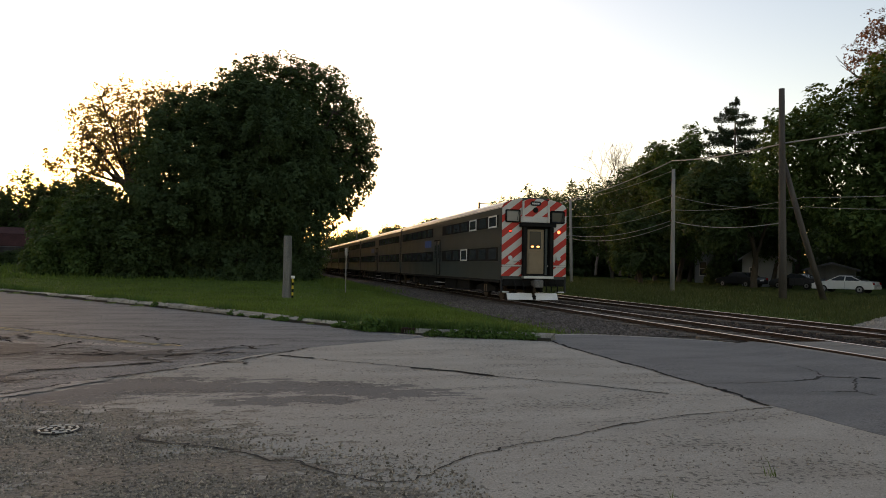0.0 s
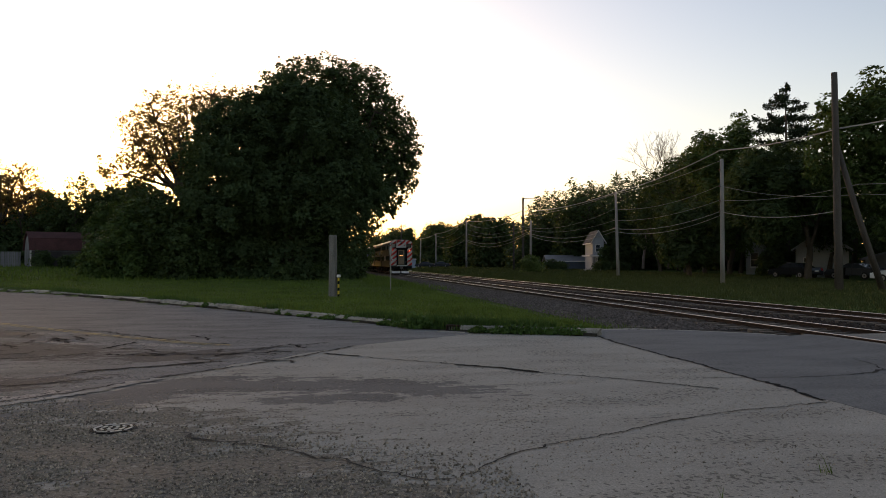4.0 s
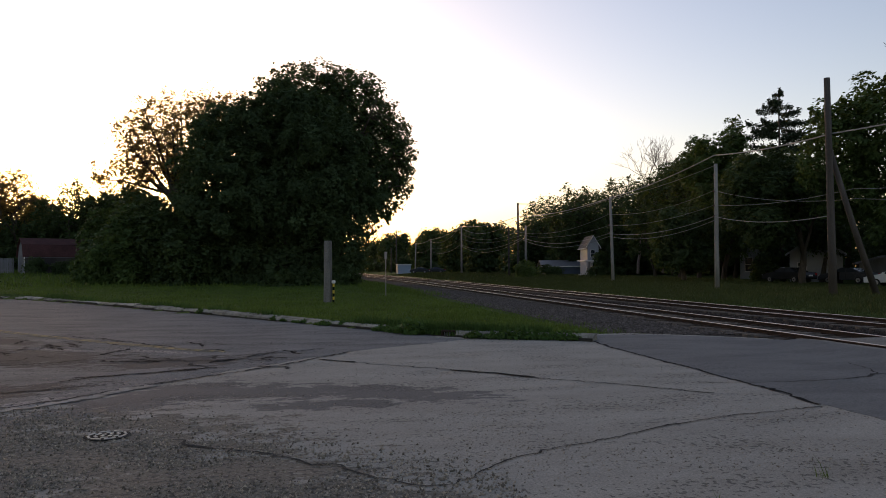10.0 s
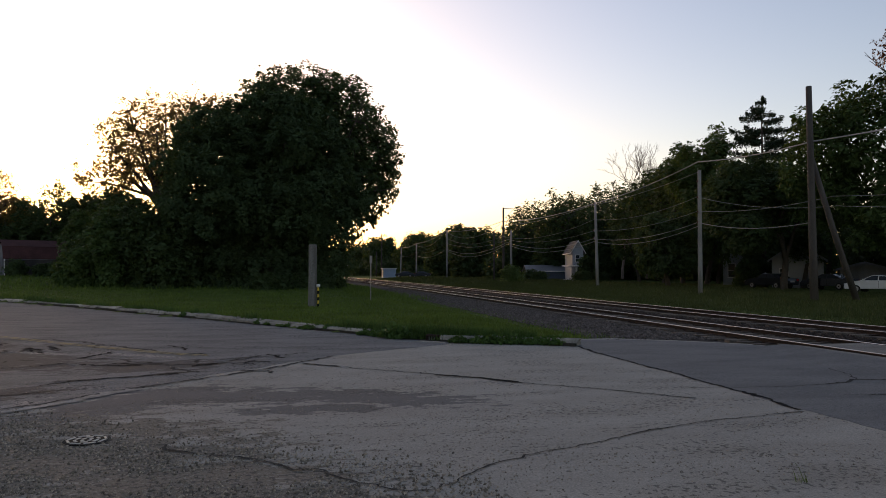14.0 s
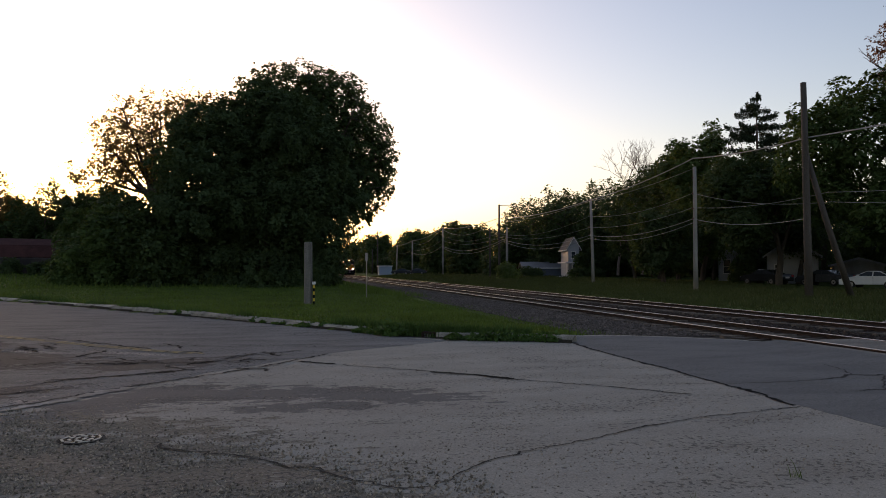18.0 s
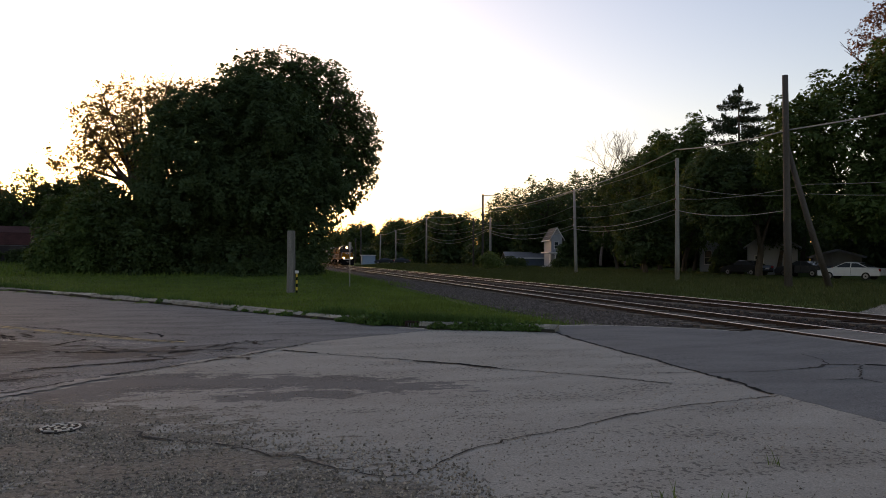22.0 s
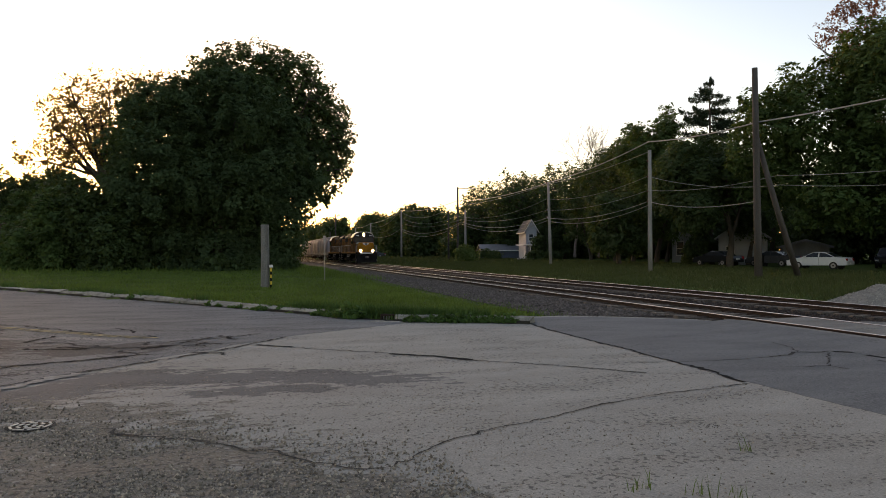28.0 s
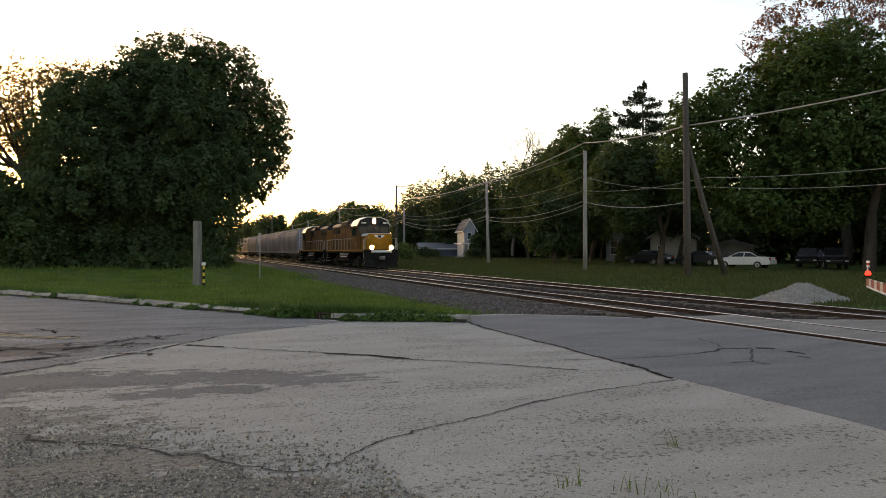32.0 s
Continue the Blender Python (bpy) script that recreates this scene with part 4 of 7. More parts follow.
def grow(bm, p, d, length, radius, level, rnd, spread=0.55, tips=None, thin=0.56):
    """A bent, tapering limb with smaller limbs at its end."""
    pts, rad = [p.copy()], [radius]
    n = 4
    for i in range(n):
        d = (d + Vector((rnd.gauss(0, 1), rnd.gauss(0, 1), rnd.gauss(0, 0.6))) * 0.10 + Vector((0, 0, 0.05))).normalized()
        p = p + d * length / n
        pts.append(p.copy())
        rad.append(radius * (1 - 0.4 * (i + 1) / n))
    tube(bm, pts, rad, 7 if level > 2 else 5 if level > 1 else 4, cap=level == 0)
    if level == 0:
        if tips is not None:
            tips.append(p.copy())
        return
    for k in range(rnd.choice((2, 3, 3))):
        side = Vector((rnd.gauss(0, 1), rnd.gauss(0, 1), rnd.gauss(0.15, 0.6))).normalized()
        nd = (d + side * spread * rnd.uniform(0.7, 1.4)).normalized()
        at_ = pts[-1] if k < 2 else pts[-2]
        grow(bm, at_, nd, length * rnd.uniform(0.62, 0.85), radius * thin, level - 1, rnd, spread, tips, thin)


def sprays(pos, out, per, spread, seed, thick=0.16):
    """Each place becomes a drooping spray of leaves: a tilted, arched disc. Gives the leaves' places and the way they face."""
    r = np.random.default_rng(seed)
    n = len(pos)
    nrm = out * 0.9 + np.array([0, 0, 0.5]) + r.normal(0, 0.3, (n, 3))
    nrm /= np.linalg.norm(nrm, axis=1)[:, None]
    t = np.cross(nrm, r.normal(0, 1, (n, 3)))
    t /= np.linalg.norm(t, axis=1)[:, None] + 1e-9
    b = np.cross(nrm, t)
    size = spread * (0.6 + 0.8 * r.random(n))
    pos, nrm, t, b, size = (np.repeat(v, per, 0) for v in (pos, nrm, t, b, size))
    m = len(pos)
    rad, ang = np.sqrt(r.random(m)), r.random(m) * 2 * np.pi
    off = t * (rad * np.cos(ang) * size)[:, None] + b * (rad * np.sin(ang) * size * 0.7)[:, None] + nrm * (r.normal(0, thick, m) * size)[:, None]
    off[:, 2] -= 0.45 * size * rad * rad
    return pos + off, nrm * 1.2 + out.repeat(per, 0) * 0.3


def tree(name, label, x, y, height, lobes, leaves, leaf, material, seed, trunk=0.3, bole=0.35, levels=3, group="", depth=0.22, low=None, spread=0.55, fill=0.12, loose=0.1, per=14, tuft=0.0):
    """A leafy tree: branching trunk, and a crown of leaf sprays over the lobes."""
    z = ground_z(x, y) - 0.1
    ob = thing(name, label, "tree", group)
    rnd = random.Random(seed)
    bm = bmesh.new()
    grow(bm, Vector((x, y, z)), Vector((rnd.gauss(0, 0.04), rnd.gauss(0, 0.04), 1)), height * bole, trunk, levels, rnd, spread)
    part("trunk", bm, BARK, ob, smooth=True)
    pos, d = crown_points(lobes, leaves // per, seed + 1, depth, low, fill, loose)
    pos, d = sprays(pos, d, per, tuft or leaf * 3.6, seed + 5)
    c = new("crown", leaf_mesh("crown", leaf_arrays(pos, leaf, seed + 2, d), material))
    c.parent = ob
    return ob


def limbed_tree(name, label, x, y, fork, lobes, count, per, tuft, leaf, material, seed, trunk=0.3, limbs=14, group="", gap=0.9, hollow=0.45, lean=0.0):
    """An open tree: sprays of leaves spaced through the crown's lobes, main limbs curving out to the far ones, and twigs from the limbs to the rest."""
    ob = thing(name, label, "tree", group)
    r = np.random.default_rng(seed)
    rnd = random.Random(seed)
    L = np.array(lobes, float)
    vol = L[:, 3] * L[:, 5]
    tips, ways = [], []
    for tries in range(count * 12):
        k = r.choice(len(L), p=vol / vol.sum())
        d = r.normal(0, 1, 3)
        d /= np.linalg.norm(d)
        p = L[k, :3] + d * L[k, 3:] * (hollow + (1 - hollow) * r.random()) * (1 + 0.06 * r.normal())
        if tips and np.min(np.sum((np.array(tips) - p) ** 2, 1)) < gap * gap:
            continue
        tips.append(p)
        ways.append(d)
        if len(tips) >= count:
            break
    tips, ways = np.array(tips), np.array(ways)
    g0 = ground_z(x, y) - 0.1
    base, top = Vector((x, y, g0)), Vector((x + lean, y, fork))
    bm = bmesh.new()
    tube(bm, [base, base.lerp(top, 0.5) + Vector((0.12, 0, 0)), top], [trunk, trunk * 0.85, trunk * 0.7], 9)
    chosen = [int(np.argmax(tips[:, 2]))]
    far = np.linalg.norm(tips - tips[chosen[0]], axis=1)
    while len(chosen) < min(limbs, len(tips)):
        chosen.append(int(np.argmax(far)))
        far = np.minimum(far, np.linalg.norm(tips - tips[chosen[-1]], axis=1))
    nodes, thick = [], []
    for i in chosen:
        a, c = base.lerp(top, rnd.uniform(0.8, 1.0)), Vector(tips[i])
        mid = a.lerp(c, 0.5) + Vector((rnd.gauss(0, 0.3), rnd.gauss(0, 0.3), (c - a).length * rnd.uniform(0.06, 0.16)))
        line = [a * (1 - t) ** 2 + mid * 2 * t * (1 - t) + c * t * t + Vector((rnd.gauss(0, 0.07), 0, rnd.gauss(0, 0.07))) for t in (0, 0.17, 0.34, 0.5, 0.66, 0.83, 1.0)]
        rad = [trunk * 0.42 * (1 - t) + 0.03 for t in (0, 0.17, 0.34, 0.5, 0.66, 0.83, 1.0)]
        tube(bm, line, rad, 6, cap=False)
        for p, w in zip(line[2:], rad[2:]):
            nodes.append(p)
            thick.append(w)
    N = np.array([tuple(p) for p in nodes])
    for i in range(len(tips)):
        dist = np.linalg.norm(N - tips[i], axis=1) + np.maximum(0, N[:, 2] - tips[i][2]) * 0.8
        k = int(np.argmin(dist))
        a, c = nodes[k], Vector(tips[i])
        w = min(0.06, thick[k] * 0.6)
        tube(bm, [a, a.lerp(c, 0.55) + Vector((0, 0, 0.10 * (c - a).length)), c], [w, w * 0.7, 0.014], 4, cap=False)
    part("trunk", bm, BARK, ob, smooth=True)
    pos, d = sprays(tips, ways, per, tuft, seed + 5, 0.42)
    c = new("crown", leaf_mesh("crown", leaf_arrays(pos, leaf, seed + 2, d * 0.7), material))
    c.parent = ob
    return ob


def build_trees():
    # the great dense tree on the lot, leafy down to the ground, with a looser one at its back
    big = lobed(-0.6, 60, 2.9, 16.6, 5.7, 5.6, 64, 3, 0.25) + lobed(-6.3, 60, 2.8, 15.2, 4.6, 5.2, 56, 4, 0.26) + lobed(-1.3, 60, 10.6, 17.2, 4.3, 4.2, 36, 14, 0.28)
    big += lobed(-3.0, 61.2, -1.5, 5.6, 7.1, 4.0, 56, 13, 0.22) + lobed(3.1, 60, 3.2, 12.9, 2.7, 4.2, 34, 5, 0.3) + lobed(-4.4, 59.4, 7.0, 16.3, 4.2, 4.2, 34, 16, 0.3) + lobed(3.2, 60.5, 0.6, 7.0, 1.7, 2.6, 22, 17, 0.32)
    tree("broadleaf_tree", "huge dense dark-green tree, leafy to the ground", -2.0, 60, 16, big, 235000, 0.122, LEAF_DEEP, 31, loose=0.16, trunk=0.55, low=0.35, fill=0.22, depth=0.18, per=32, tuft=0.6)
    fringe = [(5.6, 63, 11.0, 3.5, 2.6, 5.8), (3.5, 63, 16.0, 3.6, 2.8, 3.0), (0.4, 63, 17.2, 4.6, 2.8, 2.2), (6.6, 63, 12.0, 2.4, 2.2, 3.6)]
    limbed_tree("broadleaf_tree", "loose-crowned tree behind the dense one, dark against the sunset", 2.4, 63.5, 6.5, fringe, 700, 40, 0.6, 0.165, LEAF, 34, trunk=0.32, limbs=24, gap=0.52, hollow=0.5)
    # open crowns with limbs showing against the glow
    crown = [(-13.6, 79, 15.6, 6.6, 3.6, 5.0), (-9.9, 79, 17.6, 4.4, 3.2, 3.2), (-18.6, 79, 11.7, 3.9, 2.6, 1.9), (-16.6, 79, 14.0, 3.6, 2.6, 3.4)]
    limbed_tree("broadleaf_tree", "open-crowned tree with bare limbs against the sunset", -12.8, 79.4, 9.6, crown, 590, 44, 0.6, 0.13, LEAF_WARM, 37, trunk=0.46, limbs=26, gap=0.6, hollow=0.5, lean=-0.9)
    glow_side = [(-39.6, 104, 11.2, 4.6, 3.0, 4.4), (-44.0, 105, 10.5, 4.2, 3.0, 4.6), (-35.6, 103, 8.6, 2.6, 2.4, 3.0)]
    limbed_tree("broadleaf_tree", "open golden-edged tree behind the fence, backlit by the low sun", -40.6, 104.4, 6.6, glow_side, 470, 42, 0.7, 0.16, LEAF_WARM, 39, trunk=0.36, limbs=20, gap=0.65, hollow=0.4)
    # shrubs along the back of the lot
    for k, (x, y, z1, rx, n) in enumerate(((-13.9, 61.5, 7.2, 3.4, 18000), (-11.0, 60.5, 8.2, 2.9, 15000), (-16.6, 63, 4.6, 2.2, 9000), (-9.4, 58.6, 6.0, 2.4, 9000), (-19.2, 70.5, 3.2, 1.7, 5000), (-15.4, 71, 9.8, 3.0, 12000), (-19.4, 76, 8.6, 2.8, 9000))):
        z = ground_z(x, y)
        tree("shrub", "dense dark shrub at the edge of the lot", x, y, z1 * 0.6, lobed(x, y, z - 1.6, z1, rx, rx, 40, 50 + k, 0.26), n, 0.14, LEAF_BRIGHT if k % 2 == 0 else LEAF, 60 + 3 * k, trunk=0.1, levels=2, low=z + 0.1, group="shrubs behind the lot")
    for k, (x, y, h) in enumerate(((0.5, 56.2, 1.3), (2.4, 57.0, 1.4), (-2.0, 55.4, 1.2))):
        z = ground_z(x, y)
        tree("shrub", "rank weeds in the shade of the great tree", x, y, 0.5, lobed(x, y, z - 0.6, z + h, 1.7, 1.2, 12, 570 + k, 0.36), 2600, 0.10, LEAF, 580 + 3 * k, trunk=0.04, levels=1, low=z, group="weeds at the tree's foot")
    for k in range(12):
        x, y = -50 + k * 4.1, 99 + (k * 5) % 7
        z = ground_z(x, y)
        tree("shrub", "low dark undergrowth of the wood", x, y, 2.0, lobed(x, y, z - 1.5, z + 3.4 + (k * 3) % 3, 3.4, 2.6, 20, 520 + k, 0.3), 3000, 0.22, LEAF, 540 + 3 * k, trunk=0.08, levels=1, low=z, group="undergrowth of the wood")
    for k, (x, y, h, w) in enumerate(((-28.9, 84.6, 1.9, 1.1), (-26.0, 84.2, 1.7, 1.2), (-24.4, 85.0, 2.6, 1.0))):
        z = ground_z(x, y)
        tree("shrub", "dark bush before the shed", x, y, 1.0, lobed(x, y, z - 0.5, z + h, w, w, 12, 590 + k, 0.36), 2600, 0.12, LEAF, 596 + 3 * k, trunk=0.05, levels=1, low=z, group="bushes before the shed")
    # woods beyond the shed
    for k, (x, y, z1) in enumerate(((-33.0, 101, 12.6), (-30.0, 99, 14.0), (-26.4, 101, 13.8), (-22.6, 98, 12.6), (-36.8, 102, 9.0), (-40.5, 100, 7.6))):
        tree("broadleaf_tree", "round dark tree behind the shed", x, y, 8, lobed(x, y, -1.0, z1, 3.4, 3.0, 40, 1100 + k, 0.24), 12000, 0.16, LEAF, 1110 + 3 * k, trunk=0.25, group="woods behind the shed", low=0.8)
    for k, (x, y, z0, z1, rx, n, dp) in enumerate(((-36.5, 112, 1.5, 13.0, 4.2, 9000, 0.25), (-30.0, 112, 1.2, 12.6, 4.4, 9000, 0.25), (-25.0, 104, 2.5, 13.2, 4.2, 8000, 0.25), (-47.5, 108, 5.0, 13.0, 4.5, 6500, 0.3), (-20.5, 98, 2.5, 10.5, 3.6, 7000, 0.25),
                                                   (-42, 116, 2.5, 9.0, 5.0, 6500, 0.25), (-55, 112, 3, 11, 5.0, 6500, 0.3), (-13, 100, 2.0, 12, 5.0, 7000, 0.25), (-62, 104, 3, 14, 5.5, 6000, 0.3))):
        tree("broadleaf_tree", "dark tree of the wood, backlit by the low sun", x, y, z1 * 0.8, lobed(x, y, z0 - 1.5, z1, rx, rx, 40, 80 + k, 0.24), n * 3 // 2, 0.21, LEAF_WARM if dp > 0.4 else LEAF, 100 + 3 * k, trunk=0.28, depth=dp, group="woods behind the shed")
    # far trees where the tracks vanish
    far = [(24, 345, 15, 8), (38, 330, 17, 9), (36, 298, 17.5, 8), (45, 262, 18.2, 9), (55, 240, 17.5, 8), (-2, 350, 15, 8), (-12, 330, 15, 9), (66, 170, 17, 7), (-22, 300, 15, 9), (36, 400, 16, 12), (-12, 410, 16, 14), (60, 320, 18, 11)]
    far += [(30, 255, 15, 7), (40, 235, 15, 8), (36, 215, 14, 7), (50, 222, 17, 8), (28, 290, 14, 7), (31, 320, 15, 8), (58, 215, 17, 8), (40, 190, 13.5, 6), (58, 150, 16, 6), (38, 155, 12, 5)]
    for k, (x, y, h, rx) in enumerate(far):
        tree("broadleaf_tree", "distant roadside tree against the bright sky", x, y, h * 0.8, lobed(x, y, -1.0, h, rx, rx, 44, 130 + k, 0.2), 6000, 0.42, LEAF, 150 + 3 * k, trunk=0.3, depth=0.3, levels=2, group="far tree line")
    for k, (x, y, h) in enumerate(((29, 228, 5.5), (33, 246, 7.5), (37, 226, 6.5), (41, 262, 9.0), (35.5, 205, 4.2), (44, 240, 8.0), (27.5, 270, 6.0))):
        tree("shrub", "dark undergrowth far along the track", x, y, 3, lobed(x, y, -0.8, h, 4.2, 3.5, 22, 460 + k, 0.3), 3200, 0.36, LEAF, 480 + 3 * k, trunk=0.1, levels=1, group="undergrowth along the track")
    for k in range(7):
        x, y = -18 + 11 * k, 1040 + 12 * (k % 3)
        tree("broadleaf_tree", "far wood where the tracks vanish", x, y, 20, lobed(x, y, -2, 24 + 3 * (k % 3), 10, 10, 20, 900 + k, 0.3), 2600, 1.3, LEAF, 910 + 3 * k, trunk=0.5, levels=1, group="far wood")
    # unseen trees behind the dense one, added to keep the low glow off the tracks
    for k in range(24):
        x, y = (0.2, -5.2)[k % 2] + (k * 3) % 4 * 0.4 - 0.5, 86 + (k // 2) * 11 + (k * 7) % 5
        tree("broadleaf_tree", "unseen tall tree added beside the track to block the low glow", x, y, 16, lobed(x, y, 0.5, 18.5 + (k * 5) % 4, 4.6, 5.0, 20, 1000 + k, 0.32), 6000, 0.36, LEAF, 1020 + 3 * k, trunk=0.35, levels=2, group="woods along the track")
    # woods left of the track, hidden behind the dense tree, added to block the low sun and fill the gap; and thickets
    # behind the houses
    for k in range(16):
        x, y = -7 - (k % 8) * 6.5 - 2.5 * (k // 8), 135 + (k * 29) % 60 + 18 * (k // 8)
        tree("broadleaf_tree", "dark tree added left of the track to block the low sun", x, y, 11, lobed(x, y, 0.8, 12.5 + (k * 7) % 4, 5.5, 5.5, 16, 600 + k, 0.34), 4200, 0.42, LEAF, 620 + 3 * k, trunk=0.3, levels=2, group="woods along the track")
    for k in range(22):
        x, y = 62 + (k * 17) % 13, 18 + k * 6.6
        z = 0.6
        tree("shrub", "dark thicket behind the houses", x, y, 4, lobed(x, y, z - 1.5, 9.0 + (k * 5) % 4, 5.0, 5.0, 24, 700 + k, 0.28), 5600, 0.32, LEAF, 730 + 3 * k, trunk=0.1, levels=1, low=0.3, group="thickets behind the houses")
    for k in range(17):
        a = radians(17 + 2.9 * k)
        d = 142 - 3.0 * k
        x, y = d * math.sin(a), d * math.cos(a)
        tree("broadleaf_tree", "dark tree closing the view behind the houses", x, y, 9, lobed(x, y, -1.5, (7.5 if k < 6 else 11.0) + (k * 7) % 4, 6.0, 6.0, 26, 800 + k, 0.28), 5200, 0.34, LEAF, 830 + 3 * k, trunk=0.2, levels=1, group="trees behind the houses")
    # the row of trees past the verge
    for k, (x, y, z0, z1, rx) in enumerate(((47.5, 140, 4.5, 16.2, 5.6), (46.8, 122, 5.0, 16.0, 5.6), (52.0, 113, 6.0, 16.8, 5.8), (42.5, 133, 3.5, 11.0, 4.6), (53.5, 132, 6.0, 16.5, 6.0), (56.0, 105, 7.0, 16.4, 5.0))):
        limbed_tree("broadleaf_tree", "roadside tree with the evening glow between its limbs", x, y, z0 + 1.0, [(x, y, (z0 + z1) / 2, rx, rx * 0.8, (z1 - z0) / 2)], 210, 34, 0.95, 0.24, LEAF, 260 + k, trunk=0.32, limbs=14, gap=1.0, hollow=0.35, group="trees along the street")
    row = [(45.0, 137, 0.6, 6.0, 5.2, 7000, LEAF, 0.25), (46.5, 122, 1.0, 9.5, 5.2, 10000, LEAF, 0.25), (51.5, 112, 1.0, 11.0, 5.2, 10000, LEAF, 0.25), (43.5, 103.5, 0.2, 4.4, 0.95, 3200, LEAF, 0.25), (48.3, 69.5, -0.6, 4.6, 1.5, 6000, LEAF, 0.25), (45.6, 66.5, -0.4, 3.2, 1.2, 4000, LEAF, 0.25), (49.0, 62.6, 3.2, 7.0, 2.6, 5000, LEAF, 0.25),
           (49.5, 98, 1.0, 16.6, 5.0, 15000, LEAF, 0.28), (48.0, 88, 1.0, 17.2, 4.6, 16000, LEAF, 0.25), (45.5, 79, 1.0, 17.0, 4.4, 18000, LEAF, 0.25), (44.0, 71.5, 1.0, 18.0, 5.0, 26000, LEAF_BRIGHT, 0.25), (37.5, 68, 0.8, 8.6, 3.6, 14000, LEAF, 0.25), (52, 82, 1, 12, 5, 9000, LEAF, 0.25), (58, 70, 1, 14, 6, 9000, LEAF, 0.25), (57, 92, 1, 14, 6, 8000, LEAF, 0.25)]
    for k, (x, y, z0, z1, rx, n, m, dp) in enumerate(row):
        tree("broadleaf_tree", "tall roadside tree in full leaf past the verge", x, y, z1 * 0.85, lobed(x, y, z0, z1, rx, rx, 44, 210 + k, 0.22), n, 0.17 if y < 100 else 0.22, m, 240 + 3 * k, trunk=0.3, depth=dp, group="trees along the street", fill=0.02 if y > 105 else 0.12, loose=0.25 if y > 105 else 0.12)
    # trees over the parked cars, with clear trunks
    tree("broadleaf_tree", "street tree with a leaning trunk and low boughs", 43.2, 57.7, 9, lobed(41.6, 59, 3.4, 13.2, 5.2, 5.0, 50, 301, 0.23) + lobed(39.0, 57, 3.0, 8.0, 3.0, 3.0, 10, 302, 0.38), 34000, 0.155, LEAF, 305, trunk=0.36, bole=0.42, group="trees along the street")
    maple = lobed(50.0, 44.5, 4.2, 20.4, 9.2, 7.5, 90, 311, 0.20) + lobed(44.0, 48.0, 5.5, 17.5, 5.2, 4.6, 36, 312, 0.24) + lobed(55, 37, 4.0, 17, 6, 6, 20, 313, 0.32) + lobed(47.0, 46.0, 2.9, 8.5, 7.0, 5.0, 30, 314, 0.24) + lobed(41.2, 50.0, 6.5, 15.5, 3.6, 3.6, 24, 316, 0.28) + lobed(43.0, 52.0, 4.6, 11.0, 2.8, 2.6, 20, 317, 0.32)
    tree("maple_tree", "great maple in full leaf over the parked cars", 51.0, 42.0, 18, maple, 105000, 0.175, LEAF_BRIGHT, 315, trunk=0.55, bole=0.36, group="trees along the street")
    tree("maple_tree", "dark street tree in full leaf", 64, 34, 17, lobed(64, 34, 4, 19, 8, 8, 60, 331, 0.2), 20000, 0.24, LEAF, 335, trunk=0.5, group="trees along the street")
    tree("broadleaf_tree", "dark tree behind the houses", 70, 60, 16, lobed(68, 62, 1, 17, 8, 8, 26, 341, 0.32), 14000, 0.28, LEAF, 345, trunk=0.5, group="trees along the street")
    tree("broadleaf_tree", "dark tree behind the houses", 78, 44, 16, lobed(78, 44, 1, 17, 9, 9, 26, 351, 0.32), 14000, 0.28, LEAF, 355, trunk=0.5, group="trees along the street")
    # a sparse reddish tree standing high behind the maple
    red = lobed(65, 56.0, 15, 32.0, 11.8, 8.0, 80, 321, 0.17)[:-1]
    tree("broadleaf_tree", "tall sparse tree with small reddish leaves", 65, 56, 27, red, 30000, 0.13, LEAF_RED, 325, trunk=0.6, levels=5, loose=0.4, depth=0.45, bole=0.32, spread=0.5)
    # bare tree
    bare = thing("bare_tree", "leafless tree with fine pale twigs", "tree")
    rnd = random.Random(77)
    bm = bmesh.new()
    grow(bm, Vector((48.2, 101, 0.8)), Vector((-0.02, 0, 1)), 6.3, 0.24, 7, rnd, 0.72, None, 0.66)
    part("trunk", bm, BARE, bare)
    bm = bmesh.new()
    grow(bm, Vector((51.4, 99.5, 0.8)), Vector((0.02, 0, 1)), 5.9, 0.24, 7, rnd, 0.72, None, 0.66)
    part("trunk", bm, BARE, bare)
    # conifer: tiers of drooping boughs
    con = thing("spruce_tree", "ragged dark spruce with tiers of drooping boughs", "tree")
    cx, cy = 48.8, 68.5
    part("trunk", tubem([(cx, cy, 0.3), (cx + 0.1, cy, 10), (cx, cy, 20.0)], [0.32, 0.2, 0.03], 8), BARK, con, smooth=True)
    rnd = random.Random(5)
    bm = bmesh.new()
    pts = []
    for k in range(84):
        u = (k + rnd.gauss(0, 3.0)) / 84
        u = min(1.0, max(0.0, u))
        z = 20.4 - 13.5 * u ** 0.9
        ln = (0.2 + min(4.3, (20.6 - z) * 0.85)) * rnd.choice((0.35, 0.6, 0.85, 1.0, 1.1)) * rnd.uniform(0.9, 1.1)
        a = k * 2.4 + rnd.uniform(-0.5, 0.5)
        q = Vector((math.cos(a), math.sin(a), 0))
        rise = rnd.uniform(-0.05, 0.45)

        def bough(t):
            return Vector((cx, cy, z)) + q * ln * t + Vector((0, 0, rise * t - 0.75 * t * t + 0.65 * t ** 3)) * ln * 0.6
        tube(bm, [bough(t) for t in (0, 0.35, 0.7, 1.0)], [0.06, 0.045, 0.03, 0.012], 4, cap=False)
        for i in range(int(30 + ln * 170)):
            t = 0.12 + 0.88 * rnd.random() ** 0.8
            w = 0.05 + 0.20 * (1 - abs(2 * t - 1.1)) * min(1, ln / 2.0)
